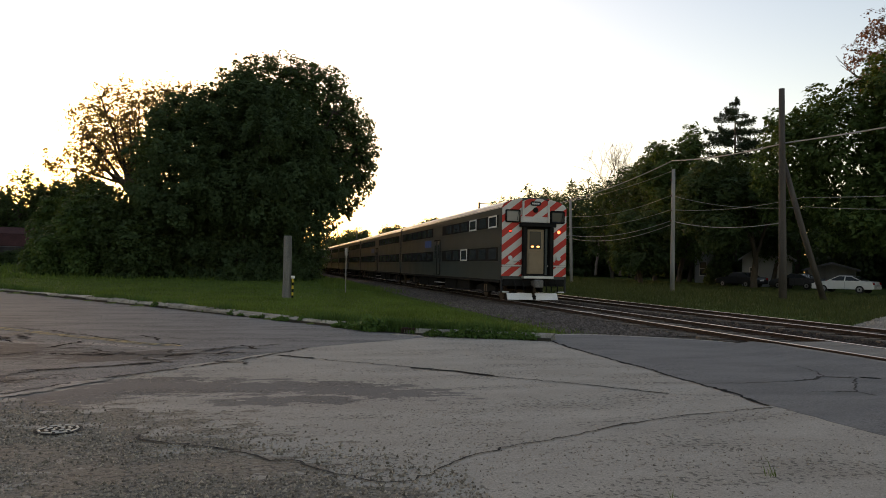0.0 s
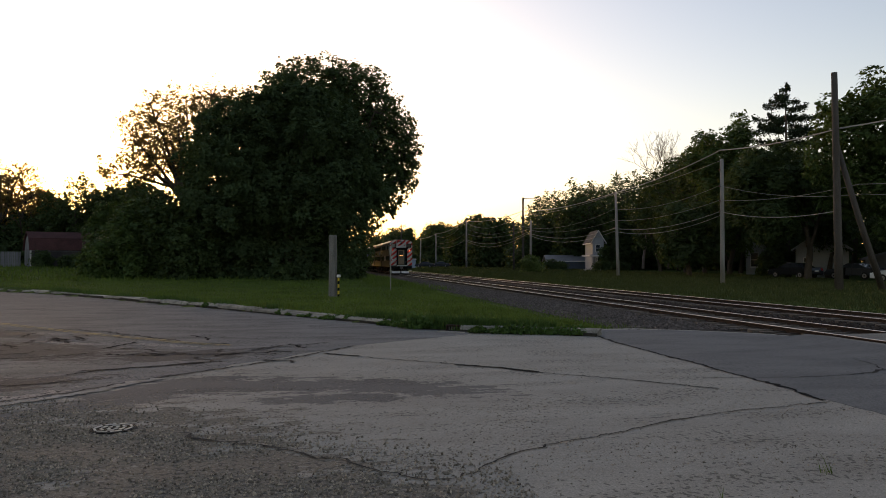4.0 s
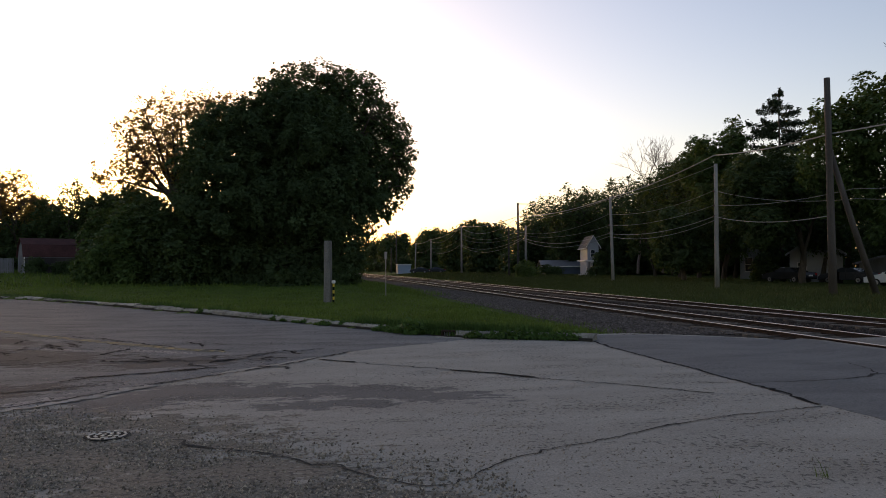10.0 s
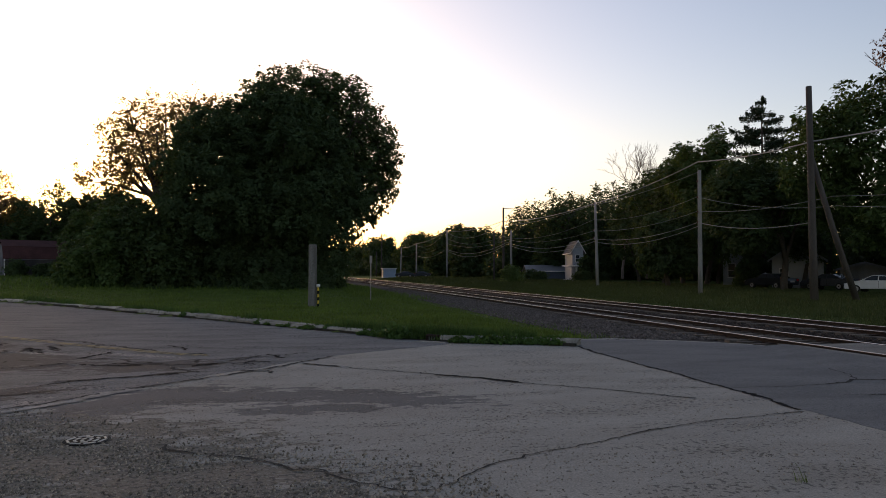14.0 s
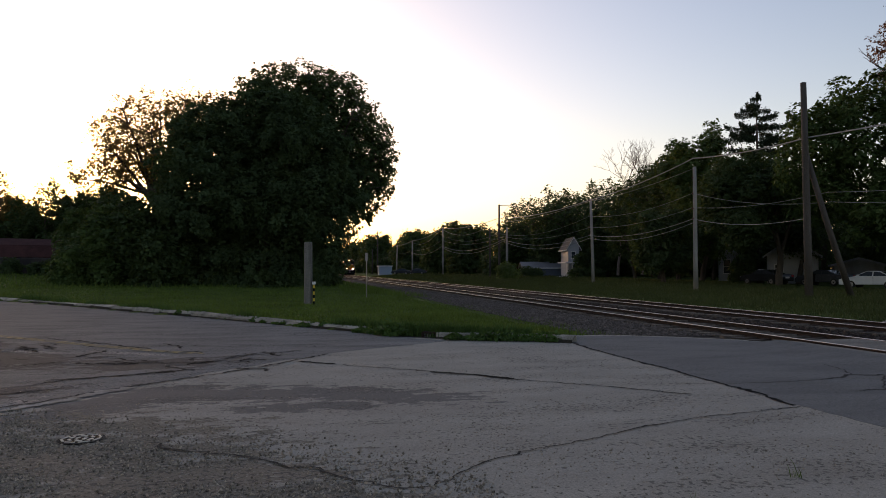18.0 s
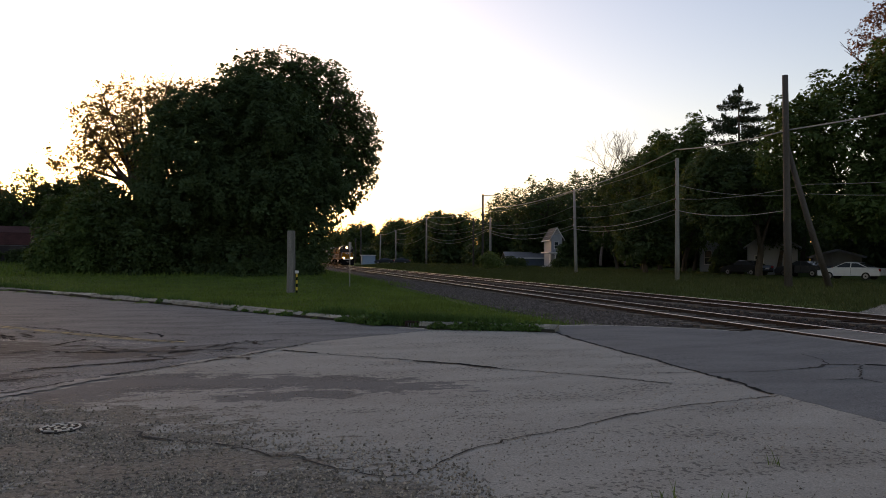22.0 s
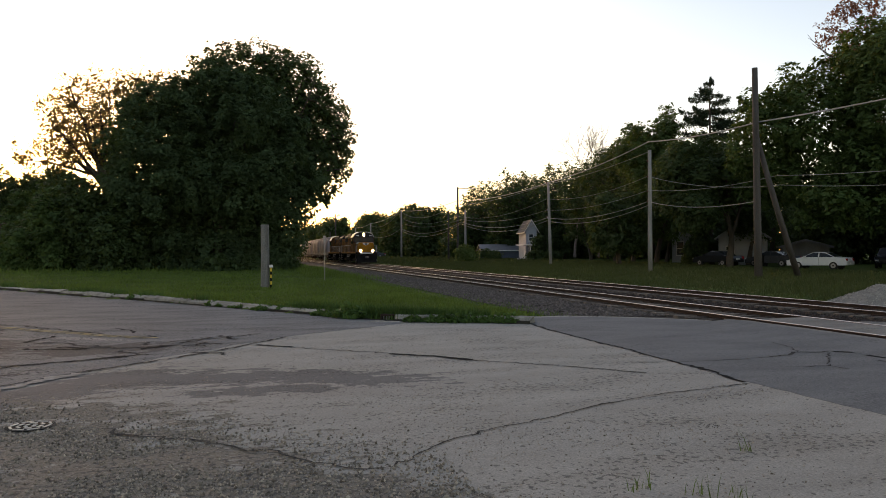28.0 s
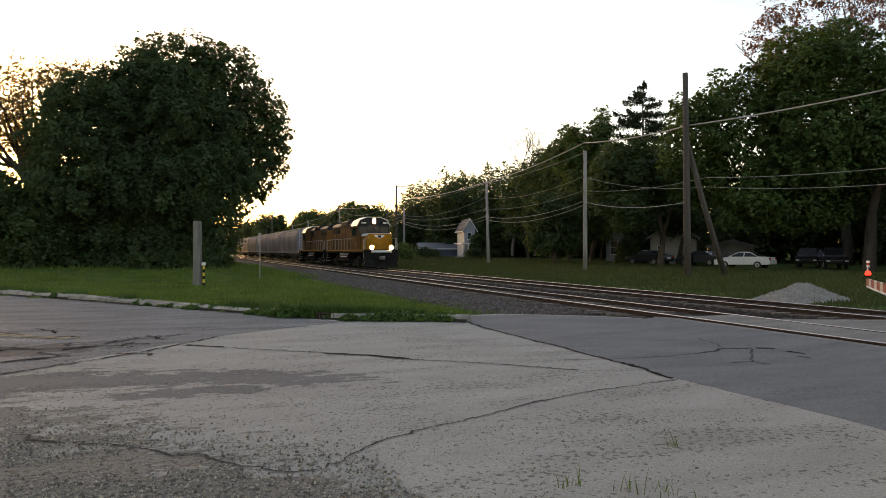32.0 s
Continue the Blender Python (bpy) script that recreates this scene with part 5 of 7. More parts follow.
            pts.append(bough(t) + Vector((rnd.gauss(0, w), rnd.gauss(0, w), rnd.gauss(-0.16, 0.17))))
    part("boughs", bm, BARK, con)
    c = new("crown", leaf_mesh("crown", leaf_arrays(np.array(pts), 0.10, 9), NEEDLE))
    c.parent = con
    # bush on the verge
    x, y = 27.8, 91
    z = ground_z(x, y)
    tree("shrub", "light green bush on the verge", x, y, 1.6, lobed(x, y, z, 2.7, 1.5, 1.5, 14, 401, 0.42), 4000, 0.11, LEAF_PALE, 405, trunk=0.06, levels=2, low=z)
    for k, (x, y) in enumerate(((41.0, 99.5), (44.4, 100.5), (38.2, 110), (36.5, 108.5))):
        z = ground_z(x, y)
        tree("shrub", "low dark shrub before the white house", x, y, 1.0, lobed(x, y, z, z + 1.7, 1.4, 1.2, 8, 411 + k, 0.5), 1800, 0.12, LEAF, 420 + 3 * k, trunk=0.05, levels=1, low=z, group="shrubs before the house")


BARE = mat("pale_twigs", (0.24, 0.19, 0.16), 0.9, vary=0.2, bump=0.2)

# ---- poles, wires, posts and signs ----
INSULATOR = mat("brown_insulator", (0.12, 0.05, 0.03), 0.3, vary=0.1, bump=0.0)
YELLOW = mat("yellow_plastic", (0.62, 0.42, 0.05), 0.5, vary=0.1, bump=0.0)


def utility_pole(x, y, top, r, material, label, lean=(0, 0), group="poles along the track", arms=()):
    z = ground_z(x, y)
    ob = thing("utility_pole", label, "utility pole", group)
    line = [(x - lean[0] * (1 - t), y - lean[1] * (1 - t), z - 0.2 + (top - z + 0.2) * t) for t in (0, 0.3, 0.65, 1.0)]
    part("shaft", tubem(line, [r * 1.15, r * 1.05, r * 0.92, r * 0.8], 12), material, ob, smooth=True)
    for az, n in arms:
        bm = bmesh.new()
        box(bm, x - 0.05, x + 0.05, y - 0.09, y + 0.09, az - 0.14, az + 0.14, 0.01)
        tube(bm, [(x - 0.02, y, az), (x - 0.18, y, az + 0.02)], 0.02, 6)
        part("bracket", bm, STEEL, ob)
        part("insulator", tubem([(x - 0.18, y, az - 0.05), (x - 0.18, y, az + 0.02), (x - 0.18, y, az + 0.09)], [0.05, 0.065, 0.03], 8), INSULATOR, ob)
    return ob


def cable(spans, label, sag=0.6, r=0.018, group="overhead wires"):
    """One wire over several poles, hanging between them."""
    pts = []
    for a, b in zip(spans, spans[1:]):
        a, b = Vector(a), Vector(b)
        s = sag * (a - b).length / 30
        n = 14
        for k in range(n):
            t = k / n
            pts.append(a.lerp(b, t) - Vector((0, 0, 4 * s * t * (1 - t))))
    pts.append(Vector(spans[-1]))
    bm = tubem(pts, r * 0.8, 5)
    return tagged(part("overhead_wire", bm, WIRE), label, "wire", group)


def build_poles():
    PX = 30.0
    utility_pole(28.7, 36.0, 12.35, 0.20, POLE_WOOD, "thick dark wooden pole with a leaning brace pole", lean=(-0.25, -0.1))
    utility_pole(PX, 49.6, 9.45, 0.16, GREY_POLE, "silver-grey wooden pole carrying a transformer bracket", arms=((8.6, 1), (7.4, 1), (6.3, 1), (5.5, 1)))
    utility_pole(PX, 69.0, 8.85, 0.15, GREY_POLE, "silver-grey wooden pole carrying wires", lean=(-0.15, 0.2), arms=((8.7, 1), (6.0, 1), (5.2, 1)))
    utility_pole(PX, 102.0, 11.2, 0.17, POLE_WOOD, "tall dark pole with a long bracket arm", arms=((6.9, 1), (6.0, 1)))
    utility_pole(PX + 0.4, 99.5, 7.7, 0.17, GREY_POLE, "shorter grey pole beside the tall one", arms=((6.4, 1),))
    utility_pole(PX - 0.3, 106.0, 8.0, 0.13, POLE_WOOD, "slender dark wooden pole by the track")
    utility_pole(PX, 142.0, 10.1, 0.18, GREY_POLE, "grey pole carrying wires along the track", arms=((9.8, 1), (7.6, 1), (6.4, 1)))
    utility_pole(PX, 179.0, 8.9, 0.18, GREY_POLE, "grey pole carrying wires along the track", arms=((8.6, 1),))
    utility_pole(PX, 205.0, 8.7, 0.18, GREY_POLE, "leaning grey pole carrying wires along the track", lean=(0.4, 1.2), arms=((8.4, 1),))
    utility_pole(24.0, 202.0, 12.4, 0.18, POLE_WOOD, "tall thin far pole by the track")
    utility_pole(24.0, 215.0, 7.8, 0.18, POLE_WOOD, "far pole by the track")
    # brace pole leaning on the thick one
    b = thing("brace_pole", "wooden pole leaning as a brace against the thick pole", "utility pole")
    z = ground_z(31.6, 35.9)
    part("shaft", tubem([(31.7, 36.0, z - 0.1), (30.2, 36.05, 4.2), (28.85, 36.1, 8.4)], [0.19, 0.17, 0.15], 10), POLE_WOOD, b, smooth=True)
    # lamp bracket on the tall pole
    arm = thing("lamp_bracket", "long thin steel bracket with a strut", "bracket")
    part("arm", tubem([(30.0, 102.0, 11.05), (31.2, 101.8, 11.03), (32.5, 101.6, 10.98)], [0.07, 0.06, 0.05], 6), STEEL, arm)
    part("strut", tubem([(30.2, 102.0, 9.6), (31.5, 101.8, 10.98)], 0.035, 6), STEEL, arm)
    # wires
    cable([(28.8, 8.0, 8.9), (28.9, 36.0, 9.2), (29.9, 49.6, 10.1), (29.9, 69.0, 8.75), (29.9, 102.0, 9.2), (29.9, 142.0, 10.05), (29.9, 179.0, 8.9), (29.9, 205.0, 8.7)], "pale thick overhead cable along the track", 0.45, 0.056)
    cable([(29.85, 49.6, 9.3), (29.85, 69.0, 8.6), (29.85, 102.0, 8.6)], "pale overhead cable between poles", 0.4, 0.022)
    cable([(30.2, 7.0, 6.0), (30.2, 36.0, 6.1), (29.82, 49.6, 6.35), (29.82, 69.0, 5.95), (29.82, 99.5, 6.4), (29.82, 142.0, 7.6), (29.82, 179.0, 6.7), (29.82, 205.0, 6.4)], "thin overhead wire along the track", 0.7, 0.02)
    cable([(30.4, 7.0, 5.5), (30.4, 36.0, 5.55), (29.82, 49.6, 7.45), (29.82, 69.0, 7.1), (29.82, 102.0, 7.0), (29.82, 142.0, 8.6)], "thin overhead wire along the track", 0.9, 0.018)
    cable([(28.9, 36.0, 4.6), (29.82, 49.6, 5.5), (29.82, 69.0, 5.15), (29.82, 99.5, 6.0), (29.82, 142.0, 6.4), (29.82, 179.0, 6.0)], "pale overhead telephone cable", 0.9, 0.03)
    cable([(29.82, 49.6, 5.2), (29.82, 69.0, 4.85), (29.82, 99.5, 5.75), (29.82, 142.0, 6.15)], "pale overhead telephone cable", 1.1, 0.028)
    cable([(29.7, 102.0, 8.9), (29.7, 142.0, 9.9), (29.7, 179.0, 8.6)], "overhead wire along the track", 1.3, 0.03)
    # cut-off pole on the lot
    p = thing("cut_off_pole", "weathered grey stub of a cut-off wooden pole", "post")
    z = ground_z(0.84, 34.0)
    bm = tubem([(0.84, 34.0, z - 0.2), (0.85, 34.0, 1.5), (0.84, 34.0, 2.93), (0.84, 34.0, 2.98)], [0.20, 0.19, 0.185, 0.16], 14)
    for v in bm.verts:
        v.co.x += 0.006 * noise.noise((v.co.x * 9, v.co.y * 9, v.co.z * 0.6))
    part("shaft", bm, STUB_WOOD, p)
    mk = thing("utility_marker", "yellow and black utility marker stake with a white cap", "marker post")
    x, y = 1.10, 33.85
    z = ground_z(x, y)
    for k in range(6):
        part("band", tubem([(x, y, z + k * 0.15), (x, y, z + (k + 1) * 0.15)], 0.045, 10), YELLOW if k % 2 else BLACK, mk)
    part("cap", tubem([(x, y, z + 0.9), (x, y, z + 0.95), (x, y, z + 1.05)], [0.05, 0.10, 0.085], 10), WHITE_PAINT, mk)
    s = thing("sign_post", "thin pale steel sign post with a small plate seen from behind", "sign")
    x, y = 4.2, 40.4
    z = ground_z(x, y)
    bm = bmesh.new()
    box(bm, x - 0.026, x + 0.026, y - 0.02, y + 0.02, z - 0.1, 2.5, 0.006)
    part("post", bm, GREY_POLE, s)
    part("plate", boxm(x - 0.075, x + 0.075, y - 0.03, y - 0.022, 2.2, 2.62, 0.003), GREY_POLE, s)
    # signal box by the far track
    b = thing("signal_cabinet", "blue-grey metal signal cabinet with a pale roof", "cabinet")
    bm = boxm(22.6, 26.0, 187, 190, -0.2, 2.5, 0.05)
    part("body", bm, CAB_BLUE, b)
    part("roof", boxm(22.4, 26.2, 186.8, 190.2, 2.5, 2.72, 0.04), WHITE_PAINT, b)
    part("door", boxm(22.56, 22.598, 187.6, 188.7, 0.1, 2.2, 0.01), CAB_BLUE, b)
    # gravel heap
    heap()
    gate()


CAB_BLUE = mat("cabinet_paint", (0.30, 0.36, 0.44), 0.5, vary=0.1, bump=0.05)


def heap():
    n, rings = 40, 14
    verts, faces = [], []
    cx, cy = 19.4, 18.6
    for j in range(rings + 1):
        t = j / rings
        for i in range(n):
            a = 2 * math.pi * i / n
            d = Vector((math.cos(a), math.sin(a)))
            rx, ry = 1.85, 1.4
            x, y = cx + d.x * rx * t, cy + d.y * ry * t
            h = 0.56 * (max(0, 1 - t) ** 1.1) + 0.18 * math.exp(-((x - cx - 1.0) ** 2 / 0.5 + (y - cy) ** 2 / 0.6)) * (1 - t)
            nz = noise.noise((x * 1.6, y * 1.6, 3.0)) * 0.10 + noise.noise((x * 6, y * 6, 1.0)) * 0.03
            verts.append((x, y, ground_z(x, y) - 0.03 + h + nz * (1 - t * 0.8)))
    for j in range(rings):
        for i in range(n):
            faces.append((j * n + i, j * n + (i + 1) % n, (j + 1) * n + (i + 1) % n, (j + 1) * n + i))
    ob = mesh_ob("gravel_heap", verts, faces, GRAVEL, smooth=True)
    tagged(ob, "low heap of pale gravel on the grass by the track", "gravel pile")

    def near(r):
        a, t = r.random() * 6.28, math.sqrt(r.random())
        return cx + math.cos(a) * 1.95 * t, cy + math.sin(a) * 1.45 * t
    r = np.random.default_rng(4)
    verts, faces = [], []
    for k in range(2600):
        x, y = near(r)
        t = math.hypot((x - cx) / 1.85, (y - cy) / 1.4)
        h = 0.56 * (max(0, 1 - t) ** 1.1) + 0.18 * math.exp(-((x - cx - 1.0) ** 2 / 0.5 + (y - cy) ** 2 / 0.6)) * max(0, 1 - t)
        z = ground_z(x, y) - 0.03 + h + (noise.noise((x * 1.6, y * 1.6, 3.0)) * 0.10 + noise.noise((x * 6, y * 6, 1.0)) * 0.03) * max(0.2, 1 - t * 0.8)
        s = 0.018 + 0.03 * r.random() ** 2
        q = np.array([(1, 0, 0), (-1, 0, 0), (0, 1, 0), (0, -1, 0), (0, 0, 1)]) * s * (1 + r.uniform(-0.4, 0.4, (5, 3)))
        b = len(verts)
        verts += [(x + u, y + v, z + w) for u, v, w in q.tolist()]
        faces += [(b, b + 2, b + 4), (b + 2, b + 1, b + 4), (b + 1, b + 3, b + 4), (b + 3, b, b + 4)]
    st = mesh_ob("gravel_surface", verts, faces, STONE_PALE, ob)
    tagged(st, "loose pale stones on the heap", kind="stuff")


STONE_PALE = mat("pale_stones", (0.29, 0.262, 0.225), 0.95, vary=0.2, bump=0.2, island=0.35)


def gate():
    """The lowered arm of the crossing gate: boards striped red and white, hung lamps."""
    m = pose(10.4, 8.6, 0.66, 0, 0, 134)
    g = thing("crossing_gate", "lowered red and white crossing gate with a lit red lamp", "crossing gate", at=m)
    # the arm runs along its own +y from the tip
    for k in range(16):
        z = 0.46 + k * 0.004
        bm = bmesh.new()
        box(bm, -0.015, 0.015, 0.41 * k, 0.41 * (k + 1) - 0.004, z, z + 0.12, 0.005)
        part("board", bm, GATE_RED if k % 2 == 0 else GATE_WHITE, g)
    part("rail", tubem([(0, 0.0, 0.45), (0, 6.6, 0.50)], 0.02, 6), STEEL, g)
    part("mast", tubem([(0.1, 6.6, -0.66), (0.1, 6.6, 3.0)], 0.07, 10), STEEL, g)
    part("counterweight", boxm(-0.12, 0.12, 6.4, 7.4, 0.35, 0.75, 0.03), IRON, g)
    bm = tubem([(0, 0.12, 0.6), (0, 0.12, 0.63)], 0.04, 8)
    part("lamp_base", bm, BLACK, g)
    bm = bmesh.new()
    bmesh.ops.create_uvsphere(bm, u_segments=12, v_segments=8, radius=0.045, matrix=Matrix.Translation((0.0, 0.12, 0.66)))
    part("lamp", bm, RED_LAMP, g, "lit red lamp", smooth=True)
    bm = bmesh.new()
    box(bm, -0.012, 0.012, -0.05, 0.32, 0.76, 0.79, 0.003)
    box(bm, -0.012, 0.012, -0.05, 0.32, 0.83, 0.86, 0.003)
    part("plate_edge", bm, WHITE_PAINT, g)
    part("plate", boxm(-0.009, 0.009, -0.05, 0.32, 0.79, 0.83), RED_PAINT, g)
    part("plate_post", tubem([(0, 0.03, 0.6), (0, 0.03, 0.8)], 0.012, 6), STEEL, g)

# ---- houses, shed, fence, cars ----
SIDING = mat("white_siding", (0.32, 0.33, 0.345), 0.6, vary=0.14, scale=1.5, bump=0.05, color2=(0.3, 0.31, 0.33))
BLUE_SIDING = mat("blue_siding", (0.075, 0.092, 0.125), 0.6, vary=0.12, scale=1.5, bump=0.05)
ROOF = mat("grey_shingles", (0.12, 0.115, 0.11), 0.9, vary=0.3, scale=2.0, fine=12.0, bump=0.4, island=0.25)
PALE_ROOF = mat("pale_metal_roof", (0.17, 0.17, 0.175), 0.5, vary=0.2, scale=1.0, bump=0.1)
SHED_RED = mat("faded_red_roof", (0.075, 0.032, 0.03), 0.9, vary=0.3, scale=1.2, fine=10.0, bump=0.3)
SHED_DARK = mat("dark_tarred_boards", (0.055, 0.047, 0.046), 0.9, vary=0.3, scale=1.2, bump=0.3, streak=6.0)
SHED_WALL = mat("grey_weathered_boards", (0.17, 0.17, 0.18), 0.9, vary=0.3, scale=1.2, bump=0.3, streak=6.0, obj=0.2)
CAR_WHITE = mat("white_car_paint", (0.68, 0.68, 0.68), 0.25, spec=0.5, vary=0.04, bump=0.0)
CAR_BLACK = mat("black_car_paint", (0.02, 0.021, 0.024), 0.2, spec=0.25, vary=0.05, bump=0.0)
CAR_GREY = mat("dark_grey_car_paint", (0.05, 0.052, 0.058), 0.25, vary=0.05, bump=0.0)
RUBBER = mat("tyre_rubber", (0.025, 0.025, 0.025), 0.85, vary=0.2, bump=0.1)
ALLOY = mat("alloy_wheel", (0.3, 0.3, 0.31), 0.35, metal=0.8, vary=0.1, bump=0.0)
TAIL_RED = mat("tail_lamp", (0.30, 0.015, 0.015), 0.2, vary=0.05, bump=0.0)
CLEAR = mat("clear_lamp", (0.6, 0.6, 0.6), 0.15, vary=0.05, bump=0.0)


def window(parent, x, y, z, w, h, face):
    """A window on a wall: frame, pane and sill. face: the way it looks, in degrees about z (0 looks along -y)."""
    m = pose(x, y, z, 0, 0, face)
    bm = bmesh.new()
    t = 0.07
    for x0, x1, z0, z1 in ((-w / 2 - t, -w / 2, -t, h + t), (w / 2, w / 2 + t, -t, h + t), (-w / 2, w / 2, h, h + t), (-w / 2, w / 2, -t, 0), (-w / 2, w / 2, h / 2 - 0.025, h / 2 + 0.025)):
        box(bm, x0, x1, -0.06, 0.0, z0, z1, 0.008)
    o = part("window", bm, WHITE_PAINT, parent, "white-framed window")
    o.matrix_basis = m
    part("pane", boxm(-w / 2, w / 2, -0.03, -0.012, 0, h), DARK_GLASS, o)
    part("sill", boxm(-w / 2 - 0.12, w / 2 + 0.12, -0.13, 0.0, -t - 0.05, -t, 0.01), WHITE_PAINT, o)
    return o


def house(name, label, x, y, rz, w, d, eave, ridge, wall, roof, windows=(), door=None, over=0.35, courses=True, trim=None):
    """A gabled house; its own front wall looks along -y and the gable faces the front. Siding boards are courses of their own depth."""
    z = min(ground_z(x + a * w / 2, y + b * d / 2) for a in (-1, 1) for b in (-1, 1)) - 0.1
    h = thing(name, label, "house", at=pose(x, y, z, 0, 0, rz))
    prof = [(-w / 2, 0), (w / 2, 0), (w / 2, eave), (0, ridge), (-w / 2, eave)]
    part("wall", extrude(prof, -d / 2, d / 2), wall, h)
    if courses:
        bm = bmesh.new()
        zz = 0.3
        while zz < ridge - 0.3:
            half = w / 2 if zz < eave else w / 2 * (ridge - zz) / (ridge - eave)
            half -= 0.02
            if half > 0.1:
                q = [bm.verts.new(v) for v in ((-half, -d / 2 - 0.004, zz + 0.2), (half, -d / 2 - 0.004, zz + 0.2), (half, -d / 2 - 0.024, zz), (-half, -d / 2 - 0.024, zz), (-half, -d / 2 - 0.002, zz), (half, -d / 2 - 0.002, zz))]
                bm.faces.new((q[0], q[3], q[2], q[1]))
                bm.faces.new((q[3], q[4], q[5], q[2]))
            if zz < eave - 0.2:
                for s in (-1, 1):
                    q = [bm.verts.new(v) for v in ((s * (w / 2 + 0.004), -d / 2, zz + 0.2), (s * (w / 2 + 0.004), d / 2, zz + 0.2), (s * (w / 2 + 0.024), d / 2, zz), (s * (w / 2 + 0.024), -d / 2, zz))]
                    bm.faces.new(q if s > 0 else q[::-1])
            zz += 0.2
        tagged(part("siding", bm, wall, h), "lapped siding boards", kind="stuff")
    sl = (ridge - eave) / (w / 2)
    for s in (-1, 1):
        x1 = s * (w / 2 + over)
        z1 = eave - sl * over
        bm = extrude([(0, ridge + 0.14), (0, ridge + 0.02), (x1, z1 + 0.0), (x1, z1 + 0.12)], -d / 2 - over, d / 2 + over)
        part("roof", bm, roof, h)
        part("bargeboard", extrude([(0, ridge + 0.15), (0, ridge - 0.05), (x1, z1 - 0.07), (x1, z1 + 0.13)], -d / 2 - over - 0.04, -d / 2 - over - 0.003), trim or WHITE_PAINT, h)
        part("fascia", boxm(min(x1, x1 + s * 0.03), max(x1, x1 + s * 0.03), -d / 2 - over, d / 2 + over, z1 - 0.04, z1 + 0.12), trim or WHITE_PAINT, h)
    for wx, wy, wz, ww, wh, fc in windows:
        window(h, wx, wy, wz, ww, wh, fc)
    if door:
        dx, dw, dh = door
        dr = part("door", boxm(dx - dw / 2, dx + dw / 2, -d / 2 - 0.07, -d / 2 - 0.005, 0.15, 0.15 + dh, 0.01), WHITE_PAINT, h)
        part("door_knob", tubem([(dx + dw / 2 - 0.1, -d / 2 - 0.07, 1.15), (dx + dw / 2 - 0.1, -d / 2 - 0.13, 1.15)], 0.03, 8), STEEL, dr)
    return h


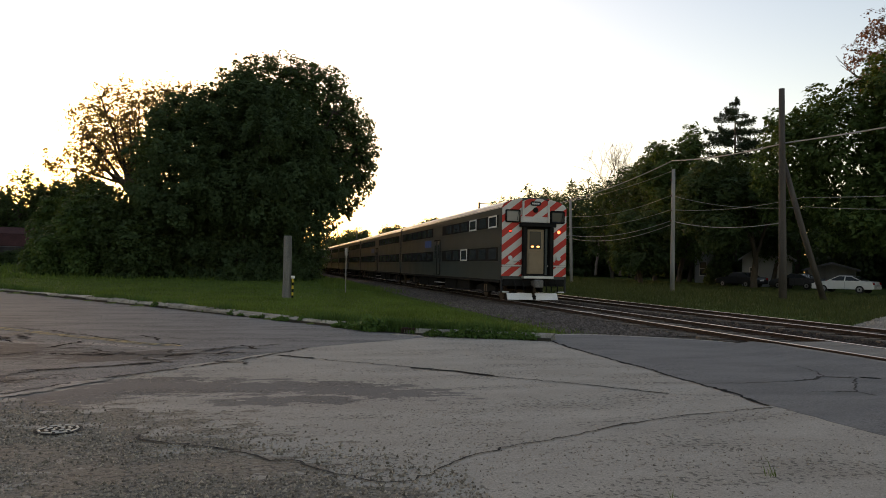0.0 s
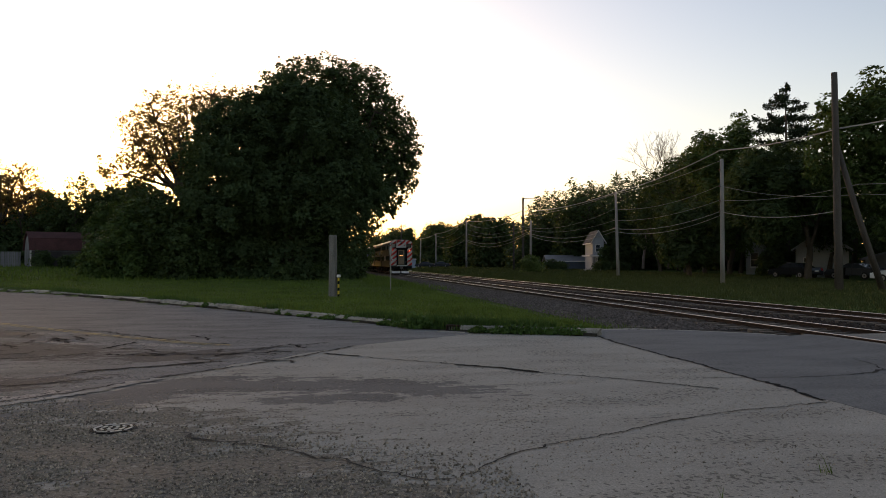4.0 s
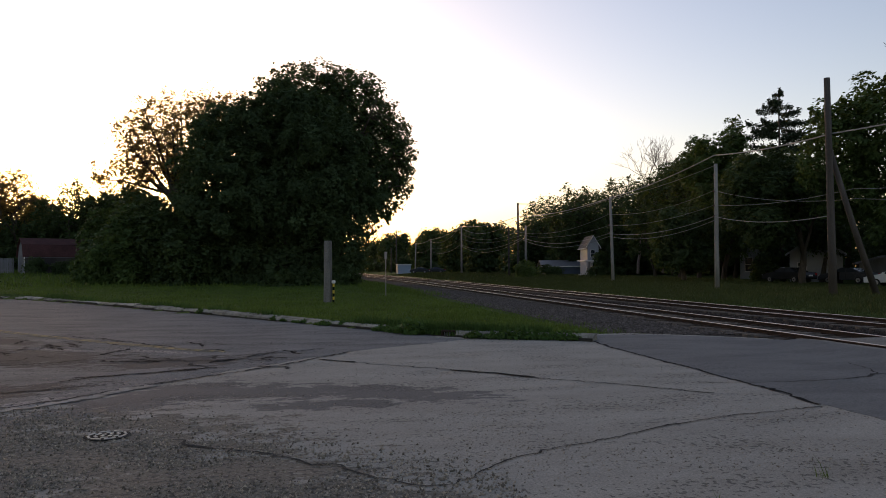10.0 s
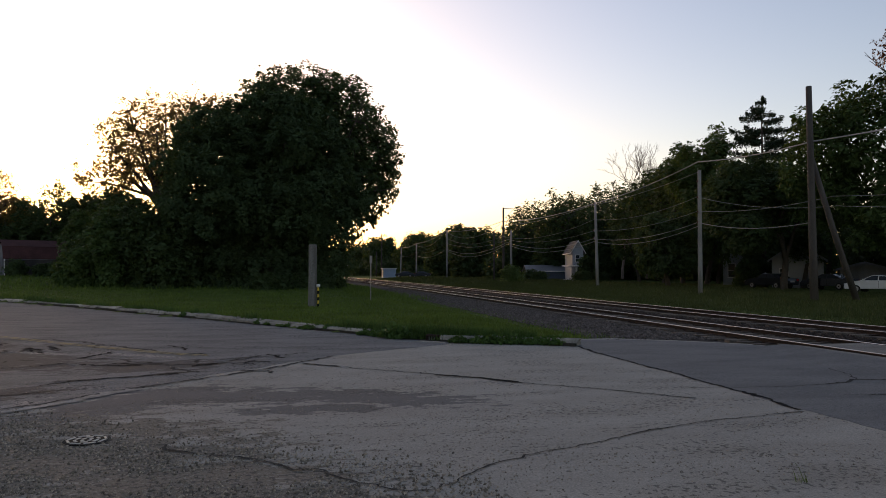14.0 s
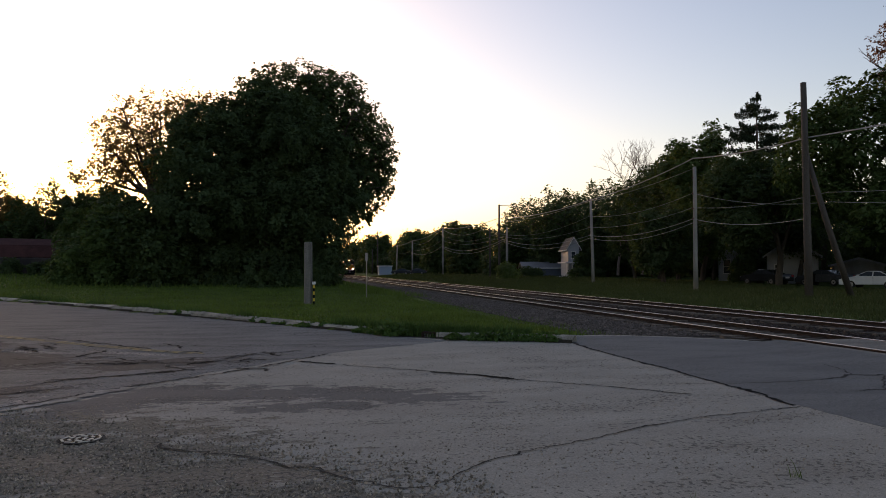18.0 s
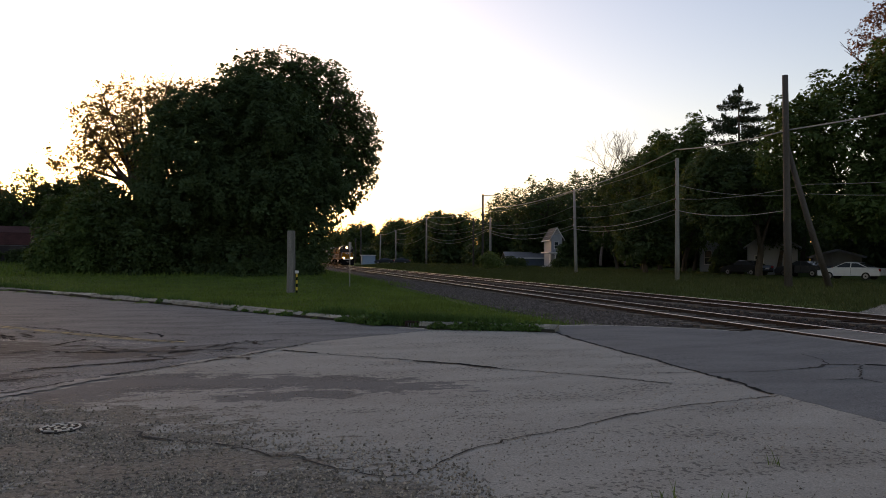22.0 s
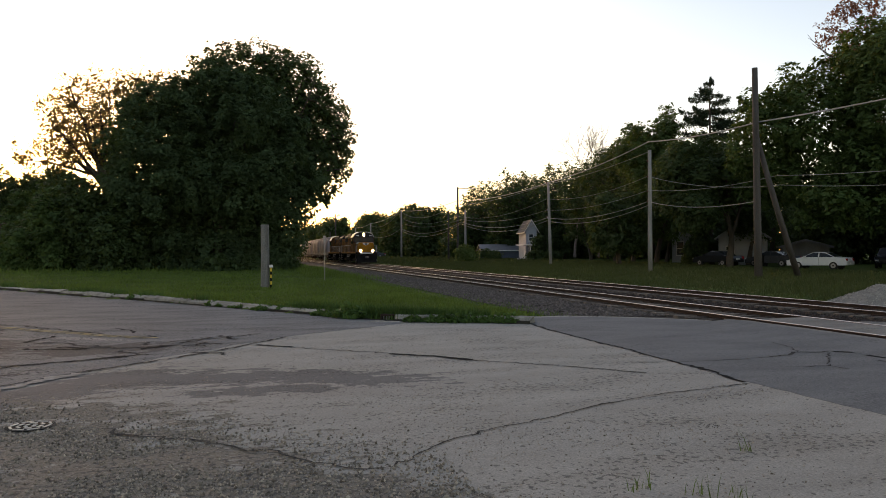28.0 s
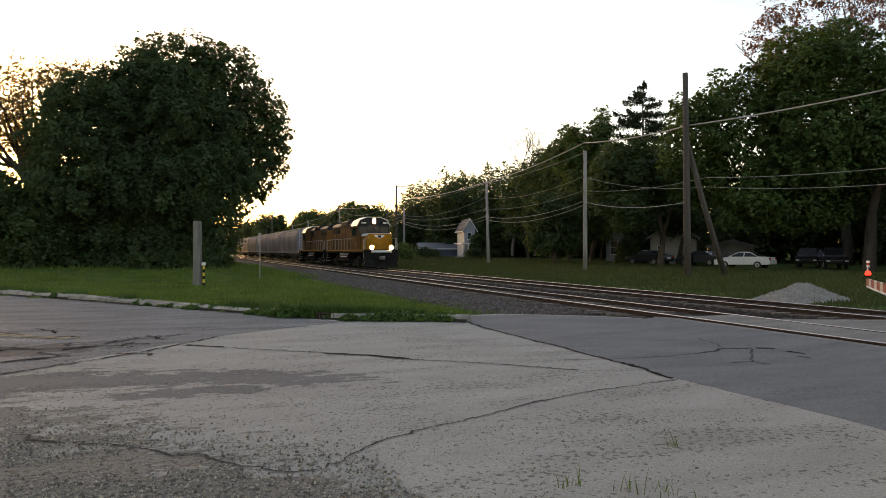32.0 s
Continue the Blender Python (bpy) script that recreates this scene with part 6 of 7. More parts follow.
def car(name, label, x, y, rz, paint, tall=False, group="parked cars"):
    """A parked car; its nose points along its own +y."""
    z = ground_z(x, y) + 0.02
    c = thing(name, label, "car", group, at=pose(x, y, z, 0, 0, rz))
    L, W_ = 4.8, 1.82
    if tall:
        side = [(-2.35, 0.45), (-2.38, 1.0), (-2.25, 1.1), (-2.1, 1.75), (0.35, 1.80), (1.1, 1.15), (2.2, 1.02), (2.38, 0.75), (2.36, 0.42)]
        cabin = [(-2.12, 1.12), (-1.98, 1.66), (0.30, 1.72), (0.92, 1.17)]
    else:
        side = [(-2.36, 0.35), (-2.42, 0.72), (-2.3, 0.98), (-1.55, 1.02), (-0.75, 1.42), (0.25, 1.45), (1.15, 1.0), (2.1, 0.85), (2.38, 0.62), (2.36, 0.30)]
        cabin = [(-1.45, 1.03), (-0.72, 1.36), (0.22, 1.39), (1.0, 1.02)]
    bm = bmesh.new()
    rings = []
    for s, inset in ((-1, 0.0), (1, 0.0)):
        rings.append([bm.verts.new((s * (W_ / 2 - (0.02 if zz < 0.6 else 0.0) - max(0, zz - 0.95) * 0.36), yy, zz)) for yy, zz in side])
    n = len(side)
    for k in range(n):
        bm.faces.new((rings[0][k], rings[0][(k + 1) % n], rings[1][(k + 1) % n], rings[1][k]))
    bm.faces.new(rings[0][::-1])
    bm.faces.new(rings[1])
    bmesh.ops.recalc_face_normals(bm, faces=bm.faces)
    bmesh.ops.bevel(bm, geom=list(bm.edges), offset=0.05, segments=2, affect="EDGES", profile=0.6)
    body = part("body", bm, paint, c, smooth=False)
    for s in (-1, 1):
        half = [(a, b) for a, b in cabin]
        mid = (cabin[1][0] + cabin[2][0]) / 2
        for quad in ([half[0], half[1], (mid - 0.04, half[1][1] + 0.02), (mid - 0.04, half[0][1])], [(mid + 0.04, half[0][1]), (mid + 0.04, half[2][1]), half[2], half[3]]):
            bm = bmesh.new()
            vs = [bm.verts.new((s * (W_ / 2 - max(0, zz - 0.95) * 0.36 + 0.006), yy, zz)) for yy, zz in quad]
            bm.faces.new(vs if s < 0 else vs[::-1])
            r = bmesh.ops.extrude_face_region(bm, geom=list(bm.faces))
            bmesh.ops.translate(bm, vec=(s * -0.012, 0, 0), verts=[v for v in r["geom"] if isinstance(v, bmesh.types.BMVert)])
            part("side_window", bm, DARK_GLASS, c)
    for a, b in ((cabin[0], cabin[1]), (cabin[3], cabin[2])):
        sg = -1 if a[0] < 0 else 1
        bm = bmesh.new()
        vs = []
        for (yy, zz), wd in ((a, 0.80), (b, 0.66)):
            vs += [bm.verts.new((-wd, yy + sg * 0.05, zz + 0.05)), bm.verts.new((wd, yy + sg * 0.05, zz + 0.05))]
        bm.faces.new((vs[0], vs[1], vs[3], vs[2]))
        r = bmesh.ops.extrude_face_region(bm, geom=list(bm.faces))
        bmesh.ops.translate(bm, vec=(0, sg * -0.03, -0.03), verts=[v for v in r["geom"] if isinstance(v, bmesh.types.BMVert)])
        part("windscreen", bm, DARK_GLASS, c)
    zl = 0.95 if tall else 0.82
    for s in (-1, 1):
        part("tail_light", boxm(min(s * 0.62, s * 0.88), max(s * 0.62, s * 0.88), -2.43, -2.25, zl - 0.1, zl + 0.1, 0.02), TAIL_RED, c)
        part("headlight", boxm(min(s * 0.55, s * 0.85), max(s * 0.55, s * 0.85), 2.22, 2.39, 0.62, 0.75, 0.02), CLEAR, c)
        part("mirror", boxm(min(s * 0.90, s * 1.06), max(s * 0.90, s * 1.06), 0.75, 0.90, 1.0, 1.14, 0.02), paint, c)
        part("door_seam", boxm(min(s * 0.905, s * 0.914), max(s * 0.905, s * 0.914), -0.28, -0.265, 0.4, 1.0), BLACK, c)
        for yy in (-1.4, 1.42):
            r = 0.36 if tall else 0.32
            wb = part("wheel", tubem([(s * 0.70, yy, r), (s * 0.925, yy, r)], r, 20), RUBBER, c)
            part("rim", tubem([(s * 0.90, yy, r), (s * 0.935, yy, r)], [r * 0.66, r * 0.62], 14), ALLOY, wb)
            part("hub_cap", tubem([(s * 0.93, yy, r), (s * 0.945, yy, r)], r * 0.2, 8), BLACK, wb)
    part("bumper", boxm(-0.86, 0.86, -2.46, -2.3, 0.38, 0.6, 0.04), paint, c)
    part("number_plate", boxm(-0.26, 0.26, -2.475, -2.462, 0.62, 0.76, 0.003), CLEAR, c)
    return c


def build_houses():
    house("white_house", "small white two-storey house with a steep gable behind a tree", 44.15, 110.0, -12, 1.7, 7.0, 4.9, 6.3, SIDING, ROOF,
          ((-0.05, -3.5, 3.1, 0.6, 1.0, 0), (0.0, -3.5, 0.9, 0.7, 1.2, 0)))
    p = thing("porch", "white porch on thin posts beside the house", "porch")
    z = ground_z(41.8, 104.5)
    for dx in (0, 0.9, 1.8):
        part("post", boxm(41.0 + dx, 41.12 + dx, 103.4, 103.52, z - 0.1, z + 2.2), WHITE_PAINT, p)
    part("roof", boxm(40.7, 43.1, 103.1, 106.4, z + 2.2, z + 2.4, 0.03), WHITE_PAINT, p)
    part("deck", boxm(40.7, 43.1, 103.1, 106.4, z - 0.1, z + 0.25, 0.02), SIDING, p)
    house("low_house", "low dark house with a pale metal roof", 42.6, 119.5, 78, 6.0, 6.5, 1.6, 2.5, BLUE_SIDING, PALE_ROOF, ((0.0, -4.5, 0.6, 1.0, 0.8, 0),), courses=False)
    house("garage", "white garage with a gabled roof in deep shade", 51.0, 66.0, -38, 4.6, 7.0, 3.0, 4.6, SIDING, ROOF, ((-1.2, -3.5, 1.2, 0.7, 0.8, 0),), trim=SIDING)
    house("lean_to", "low grey annexe beside the garage", 55.4, 62.2, -38, 4.2, 5.0, 2.0, 2.6, SHED_WALL, ROOF, courses=False, trim=SHED_WALL)
    house("white_cottage", "white house front with tall windows behind a tree", 51.5, 76.5, -35, 3.6, 6.0, 3.8, 5.2, SIDING, ROOF,
          ((-0.9, -3.0, 1.0, 0.7, 1.5, 0), (0.9, -3.0, 1.0, 0.7, 1.5, 0)))
    house("blue_house", "blue-grey house with white-framed windows", 55.5, 36.5, -52, 8.0, 8.0, 4.3, 6.6, BLUE_SIDING, ROOF,
          ((-3.0, -4.0, 1.3, 0.9, 1.5, 0), (1.2, -4.0, 1.3, 0.9, 1.5, 0)))
    # shed with a gambrel roof, and a board fence
    x, y = -28.3, 88.5
    z = ground_z(x, y) - 0.15
    s = thing("shed", "old barn-shaped shed with a faded red roof", "shed", at=pose(x, y, z, 0, 0, 29))
    gam = [(-2.0, 0), (2.0, 0), (2.0, 1.9), (1.35, 3.2), (0, 3.95), (-1.35, 3.2), (-2.0, 1.9)]
    part("wall", extrude(gam, -3.3, 3.3, "x"), SHED_WALL, s)
    for a, b in ((gam[2], gam[3]), (gam[3], gam[4]), (gam[4], gam[5]), (gam[5], gam[6])):
        up = Vector((b[1] - a[1], -(b[0] - a[0]))).normalized()
        if up.y < 0:
            up = -up
        prof = [(a[0], a[1]), (b[0], b[1]), (b[0] + up.x * 0.1, b[1] + up.y * 0.1), (a[0] + up.x * 0.1, a[1] + up.y * 0.1)]
        part("roof", extrude(prof, -3.5, 3.5, "x"), SHED_RED, s)
    # the front wall gets a darker brown than the other boards
    part("front_wall", boxm(-3.28, 3.28, -2.03, -2.004, 0.0, 1.85), SHED_DARK, s)
    part("trim", extrude([(-2.05, 0), (-1.9, 0), (-1.9, 1.9), (-2.05, 1.9)], -3.36, -3.305, "x"), WHITE_PAINT, s)
    part("gable_door", boxm(-3.36, -3.31, -0.7, 0.7, 0.1, 2.1, 0.01), SHED_WALL, s)
    house("white_house", "white gable end behind the shed", -25.4, 92.6, 20, 2.4, 5.0, 3.0, 4.6, SIDING, SHED_RED, ((0.1, -2.5, 2.0, 0.6, 0.9, 0),), courses=False)
    fence = thing("board_fence", "weathered grey board fence beside the shed", "fence")
    board = None
    rnd = random.Random(6)
    for k in range(64):
        xx = -31.9 - k * 0.17
        yy = 86.6 - k * 0.035
        zz = ground_z(xx, yy) - 0.1
        mm = pose(xx, yy, zz, rnd.uniform(-1, 1), rnd.uniform(-1.2, 1.2), 12)
        if board is None:
            board = part("board", boxm(-0.075, 0.075, -0.012, 0.012, 0, 1.75, 0.005), SHED_WALL, fence)
            board.matrix_basis = mm
        else:
            again(board, fence, mm)
    for zz in (0.4, 1.4):
        a, b = Vector((-31.8, 86.68, ground_z(-31.8, 86.6) + zz - 0.1)), Vector((-42.7, 84.45, ground_z(-42.7, 84.4) + zz - 0.1))
        part("rail", tubem([a, b], 0.04, 6), SHED_WALL, fence)
    stick = part("leaning_stick", tubem([(-33.6, 85.7, 1.2), (-34.1, 85.9, 2.9)], 0.04, 6), WHITE_PAINT)
    tagged(stick, "pale stick leaning on the fence", "stick")
    # street and cars past the verge
    car("saloon_car", "white saloon car parked past the verge", 46.9, 50.9, 27, CAR_WHITE)
    car("suv", "black sport utility car in the shade", 53.6, 47.8, 142, CAR_BLACK, True)
    car("suv", "black sport utility car parked deeper in the shade", 55.0, 51.6, 128, CAR_BLACK, True)
    car("saloon_car", "dark saloon car under the trees", 44.6, 61.5, 12, CAR_BLACK)
    car("saloon_car", "dark grey saloon car under the trees", 48.6, 58.6, 20, CAR_GREY)
    car("saloon_car", "dark grey car parked far along the street", 31.0, 178.0, 70, CAR_GREY)
    car("saloon_car", "dark grey car beside another far along the street", 26.8, 176.5, 70, CAR_GREY)
    bin_ = thing("dustbin", "dark plastic wheeled bin beside the garage", "dustbin", at=pose(47.8, 58.9, ground_z(47.8, 58.9)))
    bm = bmesh.new()
    vs = box(bm, -0.3, 0.3, -0.32, 0.32, 0.05, 1.0)
    for v in bm.verts:
        if v.co.z < 0.5:
            v.co.x *= 0.82
            v.co.y *= 0.8
    part("body", bm, BLACK, bin_)
    part("lid", boxm(-0.33, 0.33, -0.36, 0.34, 1.0, 1.07, 0.02), BLACK, bin_)
    for s in (-1, 1):
        part("wheel", tubem([(s * 0.2, 0.3, 0.1), (s * 0.27, 0.3, 0.1)], 0.1, 10), RUBBER, bin_)

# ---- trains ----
# stainless steel: the dark trees it mirrors are put into a near-black green
DARK_STAINLESS = mat("stainless_side", (0.044, 0.052, 0.05), 0.38, vary=0.2, scale=0.8, fine=20, bump=0.03, color2=(0.032, 0.038, 0.037), spec=0.2)
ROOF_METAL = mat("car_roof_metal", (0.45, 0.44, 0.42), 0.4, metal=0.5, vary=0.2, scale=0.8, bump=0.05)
TRAIN_RED = mat("train_red", (0.46, 0.032, 0.022), 0.4, vary=0.1, scale=2.0, bump=0.03)
TRAIN_WHITE = mat("train_white", (0.50, 0.46, 0.42), 0.4, vary=0.12, scale=2.0, bump=0.03)
DOOR_TAN = mat("tan_door", (0.22, 0.16, 0.10), 0.5, vary=0.12, bump=0.03)
LOGO_BLUE = mat("blue_emblem", (0.02, 0.09, 0.30), 0.4, vary=0.05, bump=0.0)
ARMOUR = mat("armour_yellow", (0.40, 0.168, 0.012), 0.6, vary=0.2, scale=1.2, fine=10, bump=0.05, color2=(0.23, 0.10, 0.009), spec=0.08)
# hood and cab sides: their shade is put into the yellow, with streaked grime
ARMOUR_SHADED_DIRTY = mat("sooty_armour_yellow", (0.19, 0.088, 0.026), 0.75, vary=0.35, scale=1.0, fine=8, bump=0.05, color2=(0.07, 0.042, 0.022), spec=0.06, streak=3.0)
RAIL_WHITE = mat("dull_white_handrail", (0.40, 0.37, 0.33), 0.6, vary=0.2, bump=0.0)
LOCO_GREY = mat("loco_grey", (0.026, 0.026, 0.027), 0.55, spec=0.12, vary=0.2, scale=1.5, bump=0.05)
HOPPER = mat("hopper_grey", (0.34, 0.308, 0.292), 0.65, spec=0.08, vary=0.18, scale=0.6, fine=6, bump=0.05, color2=(0.26, 0.234, 0.22), streak=4.0)
AMBER = glow("lit_vestibule_lamp", (1.0, 0.42, 0.12), 1.3)
MARKER = glow("lit_marker_lamp", (1.0, 0.045, 0.02), 0.9)
MARKER_BRIGHT = glow("bright_marker_lamp", (1.0, 0.13, 0.05), 2.2)
WHEEL = mat("wheel_steel", (0.10, 0.075, 0.06), 0.5, metal=0.6, vary=0.25, bump=0.05)


def clip(poly, a, b, c):
    """The part of a polygon where a*x + b*y >= c."""
    out = []
    for p, q in zip(poly, poly[1:] + poly[:1]):
        dp, dq = a * p[0] + b * p[1] - c, a * q[0] + b * q[1] - c
        if dp >= 0:
            out.append(p)
        if dp * dq < 0:
            t = dp / (dp - dq)
            out.append((p[0] + (q[0] - p[0]) * t, p[1] + (q[1] - p[1]) * t))
    return out


def stripes(parent, poly, y, slope, width, offset=0.0):
    """Diagonal red and white bands over a panel (x, z) that faces -y."""
    a, b = -math.sin(slope), math.cos(slope)
    vals = [a * p[0] + b * p[1] for p in poly]
    k = math.floor((min(vals) - offset) / width)
    while offset + k * width < max(vals):
        c0 = offset + k * width
        band = clip(clip(poly, a, b, c0), -a, -b, -(c0 + width))
        if len(band) > 2:
            bm = bmesh.new()
            f = bm.faces.new([bm.verts.new((p[0], y, p[1])) for p in band])
            r = bmesh.ops.extrude_face_region(bm, geom=[f])
            bmesh.ops.translate(bm, vec=(0, 0.02, 0), verts=[v for v in r["geom"] if isinstance(v, bmesh.types.BMVert)])
            bmesh.ops.recalc_face_normals(bm, faces=bm.faces)
            part("stripe", bm, TRAIN_RED if k % 2 == 0 else TRAIN_WHITE, parent)
        k += 1


def truck(parent, yc, base=2.6, r=0.46, width=1.15, axles=2):
    """A bogie: side frames, springs and wheels on their axles."""
    t = part("truck", boxm(-0.3, 0.3, yc - 0.25, yc + 0.25, 0.45, 0.75, 0.03), BLACK, parent)
    ys = [yc + base * (k - (axles - 1) / 2) for k in range(axles)]
    for s in (-1, 1):
        prof = [(ys[0] - 0.35, 0.38), (ys[0] - 0.35, 0.62), (ys[0] + 0.25, 0.68), (yc - 0.35, 0.80), (yc + 0.35, 0.80), (ys[-1] - 0.25, 0.68), (ys[-1] + 0.35, 0.62), (ys[-1] + 0.35, 0.38), (ys[-1] - 0.3, 0.42), (yc + 0.35, 0.30), (yc - 0.35, 0.30), (ys[0] + 0.3, 0.42)]
        x0 = s * width
        part("side_frame", extrude(prof, min(x0 - 0.07, x0 + 0.07), max(x0 - 0.07, x0 + 0.07), "x"), BLACK, t)
        for yy in (yc - 0.16, yc + 0.16):
            part("spring", tubem([(x0, yy, 0.36), (x0, yy, 0.72)], 0.10, 8), WHEEL, t)
    for yy in ys:
        bm = bmesh.new()
        tube(bm, [(-1.0, yy, r), (1.0, yy, r)], 0.08, 8)
        for s in (-1, 1):
            tube(bm, [(s * 0.66, yy, r), (s * 0.69, yy, r), (s * 0.70, yy, r), (s * 0.80, yy, r)], [r + 0.03, r + 0.03, r, r], 20)
        part("wheelset", bm, WHEEL, t)


def coach(label, cab=False, seed=0):
    """A two-level gallery coach, 25.9 m long; its rear end lies at y = 0."""
    L = 25.9
    c = thing("gallery_coach", label, "railway coach", "commuter train")
    W_, Z0, ZE, ZT = 1.6, 1.0, 4.36, 4.85
    shell = [(-W_, Z0), (W_, Z0), (W_, ZE)]
    arc = [(W_ * math.cos(a), ZE + (ZT - ZE) * math.sin(a)) for a in (radians(v) for v in (20, 40, 60, 75, 90, 105, 120, 140, 160))]
    shell += arc + [(-W_, ZE)]
    part("body", extrude([(x * 0.995, z - (0.01 if z > ZE else 0)) for x, z in shell], 0.06, L - 0.25), DARK_STAINLESS, c)
    roof = [(W_ * 1.0, ZE - 0.02)] + arc + [(-W_ * 1.0, ZE - 0.02)]
    inner = [(x * 0.985, z - 0.03) for x, z in roof[::-1]]
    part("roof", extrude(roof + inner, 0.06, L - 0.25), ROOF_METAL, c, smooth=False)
    for s in (-1, 1):
        x0 = s * W_
        lo, hi = min(x0, x0 + s * 0.012), max(x0, x0 + s * 0.012)
        for zz in (1.82, 2.58, 3.42, 4.08):
            part("belt_rail", boxm(min(x0, x0 + s * 0.02), max(x0, x0 + s * 0.02), 0.1, L - 0.3, zz - 0.02, zz + 0.02), DARK_STAINLESS, c)
        for z0, z1, nm in ((1.88, 2.52, "lower_window_band"), (3.46, 4.02, "upper_window_band")):
            part(nm, boxm(lo, hi, 0.5, 11.6, z0, z1, 0.003), BLACK, c)
            part(nm, boxm(lo, hi, 14.2, L - 0.7, z0, z1, 0.003), BLACK, c)
        for z0, z1 in ((1.96, 2.46), (3.52, 3.96)):
            bm_frames = []
            for k in range(14):
                y0 = 0.75 + k * 1.72
                if 10.6 < y0 < 14.0:
                    continue
                rim = cab and s < 0 and ((z0 < 2 and k in (3, 6)) or (z0 > 3 and k in (0, 2)))
                w = part("window", boxm(lo + s * 0.012, hi + s * 0.014, y0, y0 + 1.15, z0, z1, 0.01), DARK_GLASS, c)
                if rim:
                    bm = bmesh.new()
                    for ya, yb, za, zb in ((y0 - 0.07, y0, z0 - 0.07, z1 + 0.07), (y0 + 1.15, y0 + 1.22, z0 - 0.07, z1 + 0.07), (y0, y0 + 1.15, z1, z1 + 0.07), (y0, y0 + 1.15, z0 - 0.07, z0)):
                        box(bm, min(x0, x0 + s * 0.04), max(x0, x0 + s * 0.04), ya, yb, za, zb, 0.004)
                    part("frame", bm, WHITE_PAINT, w, "bright replacement window frame")
        d = part("door", boxm(min(x0, x0 + s * 0.02), max(x0, x0 + s * 0.02), 12.05, 13.75, 1.05, 3.25, 0.01), BLACK, c, "double side doors with small windows")
        for y0 in (12.2, 13.05):
            part("leaf", boxm(min(x0 + s * 0.02, x0 + s * 0.04), max(x0 + s * 0.02, x0 + s * 0.04), y0, y0 + 0.6, 1.1, 3.15, 0.01), DARK_STAINLESS, d)
            part("pane", boxm(min(x0 + s * 0.04, x0 + s * 0.046), max(x0 + s * 0.04, x0 + s * 0.046), y0 + 0.15, y0 + 0.45, 2.1, 2.9), DARK_GLASS, d)
        part("side_sill", boxm(min(x0 - s * 0.1, x0), max(x0 - s * 0.1, x0), 0.2, L - 0.4, 0.86, 1.0, 0.01), BLACK, c)
        em = part("emblem", boxm(min(x0 + s * 0.017, x0 + s * 0.022), max(x0 + s * 0.017, x0 + s * 0.022), 14.6, 16.6, 2.8, 3.25, 0.002), LOGO_BLUE, c, "plain blue emblem")
    truck(c, 3.6)
    truck(c, L - 3.8)
    for y0, y1, zb in ((6.2, 8.8, 0.34), (9.1, 11.8, 0.30), (14.0, 16.4, 0.36), (16.6, 19.6, 0.30)):
        part("equipment_box", boxm(-1.35, 1.35, y0, y1, zb, 1.0, 0.04), BLACK, c)
    for y0 in (12.0, 13.1):
        for s in (-1, 1):
            part("step", boxm(min(s * 1.25, s * 1.55), max(s * 1.25, s * 1.55), y0, y0 + 0.7, 0.55, 0.60), STEEL, c)
    part("diaphragm", extrude([(-0.6, 1.2), (0.6, 1.2), (0.6, 3.4), (-0.6, 3.4)], L - 0.25, L - 0.02), BLACK, c)
    if not cab:
        part("end_wall", extrude([(x * 0.99, z) for x, z in shell], 0.02, 0.06), DARK_STAINLESS, c)
        part("diaphragm", extrude([(-0.6, 1.2), (0.6, 1.2), (0.6, 3.4), (-0.6, 3.4)], -0.02, 0.02), BLACK, c)
        return c
    # --- the striped cab end ---
    end = part("cab_end", extrude([(x * 0.998, z) for x, z in shell], 0.0, 0.06), DARK_STAINLESS, c)
    top_l = [p for p in [(-x, z) for x, z in arc] if p[0] < -0.55]
    sl, wd = radians(38), 0.27

    def column(s):
        edge = [(x, z) for x, z in arc if x * s > 0.62]
        zt = ZE + (ZT - ZE) * math.sqrt(1 - (0.62 / W_) ** 2) * 0.985
        poly = [(s * W_ * 0.99, 1.18), (s * W_ * 0.99, ZE)] + [(x * 0.99, z - 0.015) for x, z in (edge if s > 0 else edge[::-1])] + [(s * 0.62, zt), (s * 0.62, 1.18)]
        return poly
    for s in (-1, 1):
        pl = column(s)
        low = clip(pl, 0, -1, -1.62)
        stripes(end, low, -0.022, sl, wd, 0.06)
        part("ledge", boxm(min(s * 0.62, s * 1.58), max(s * 0.62, s * 1.58), -0.06, 0.0, 1.63, 1.70, 0.01), TRAIN_WHITE, end)
        stripes(end, clip(pl, 0, 1, 1.71), -0.022, sl, wd, 0.06)
        wx = s * 1.10 + 0.02
        win = part("cab_window", boxm(wx - 0.36, wx + 0.36, -0.05, -0.02, 3.66, 4.26, 0.05), BLACK, end)
        part("pane", boxm(wx - 0.30, wx + 0.30, -0.062, -0.045, 3.72, 4.20, 0.04), DARK_GLASS if s > 0 else PALE_GLASS, win)
        part("wiper", tubem([(wx + 0.2, -0.075, 3.75), (wx + 0.28, -0.075, 4.22)], 0.012, 5), BLACK, win)
        bm = tubem([(s * 1.19, -0.08, 3.26), (s * 1.19, -0.02, 3.26)], 0.05 if s < 0 else 0.075, 14)
        part("marker_lamp", bm, MARKER if s < 0 else MARKER_BRIGHT, end, "lit red marker lamp")
        part("marker_rim", tubem([(s * 1.19, -0.05, 3.26), (s * 1.19, -0.02, 3.26)], 0.08 if s < 0 else 0.095, 14), BLACK, end)
        part("ditch_lamp", tubem([(s * 1.19, -0.10, 2.03), (s * 1.19, -0.02, 2.03)], [0.10, 0.09], 14), STEEL, end, "unlit round lamp")
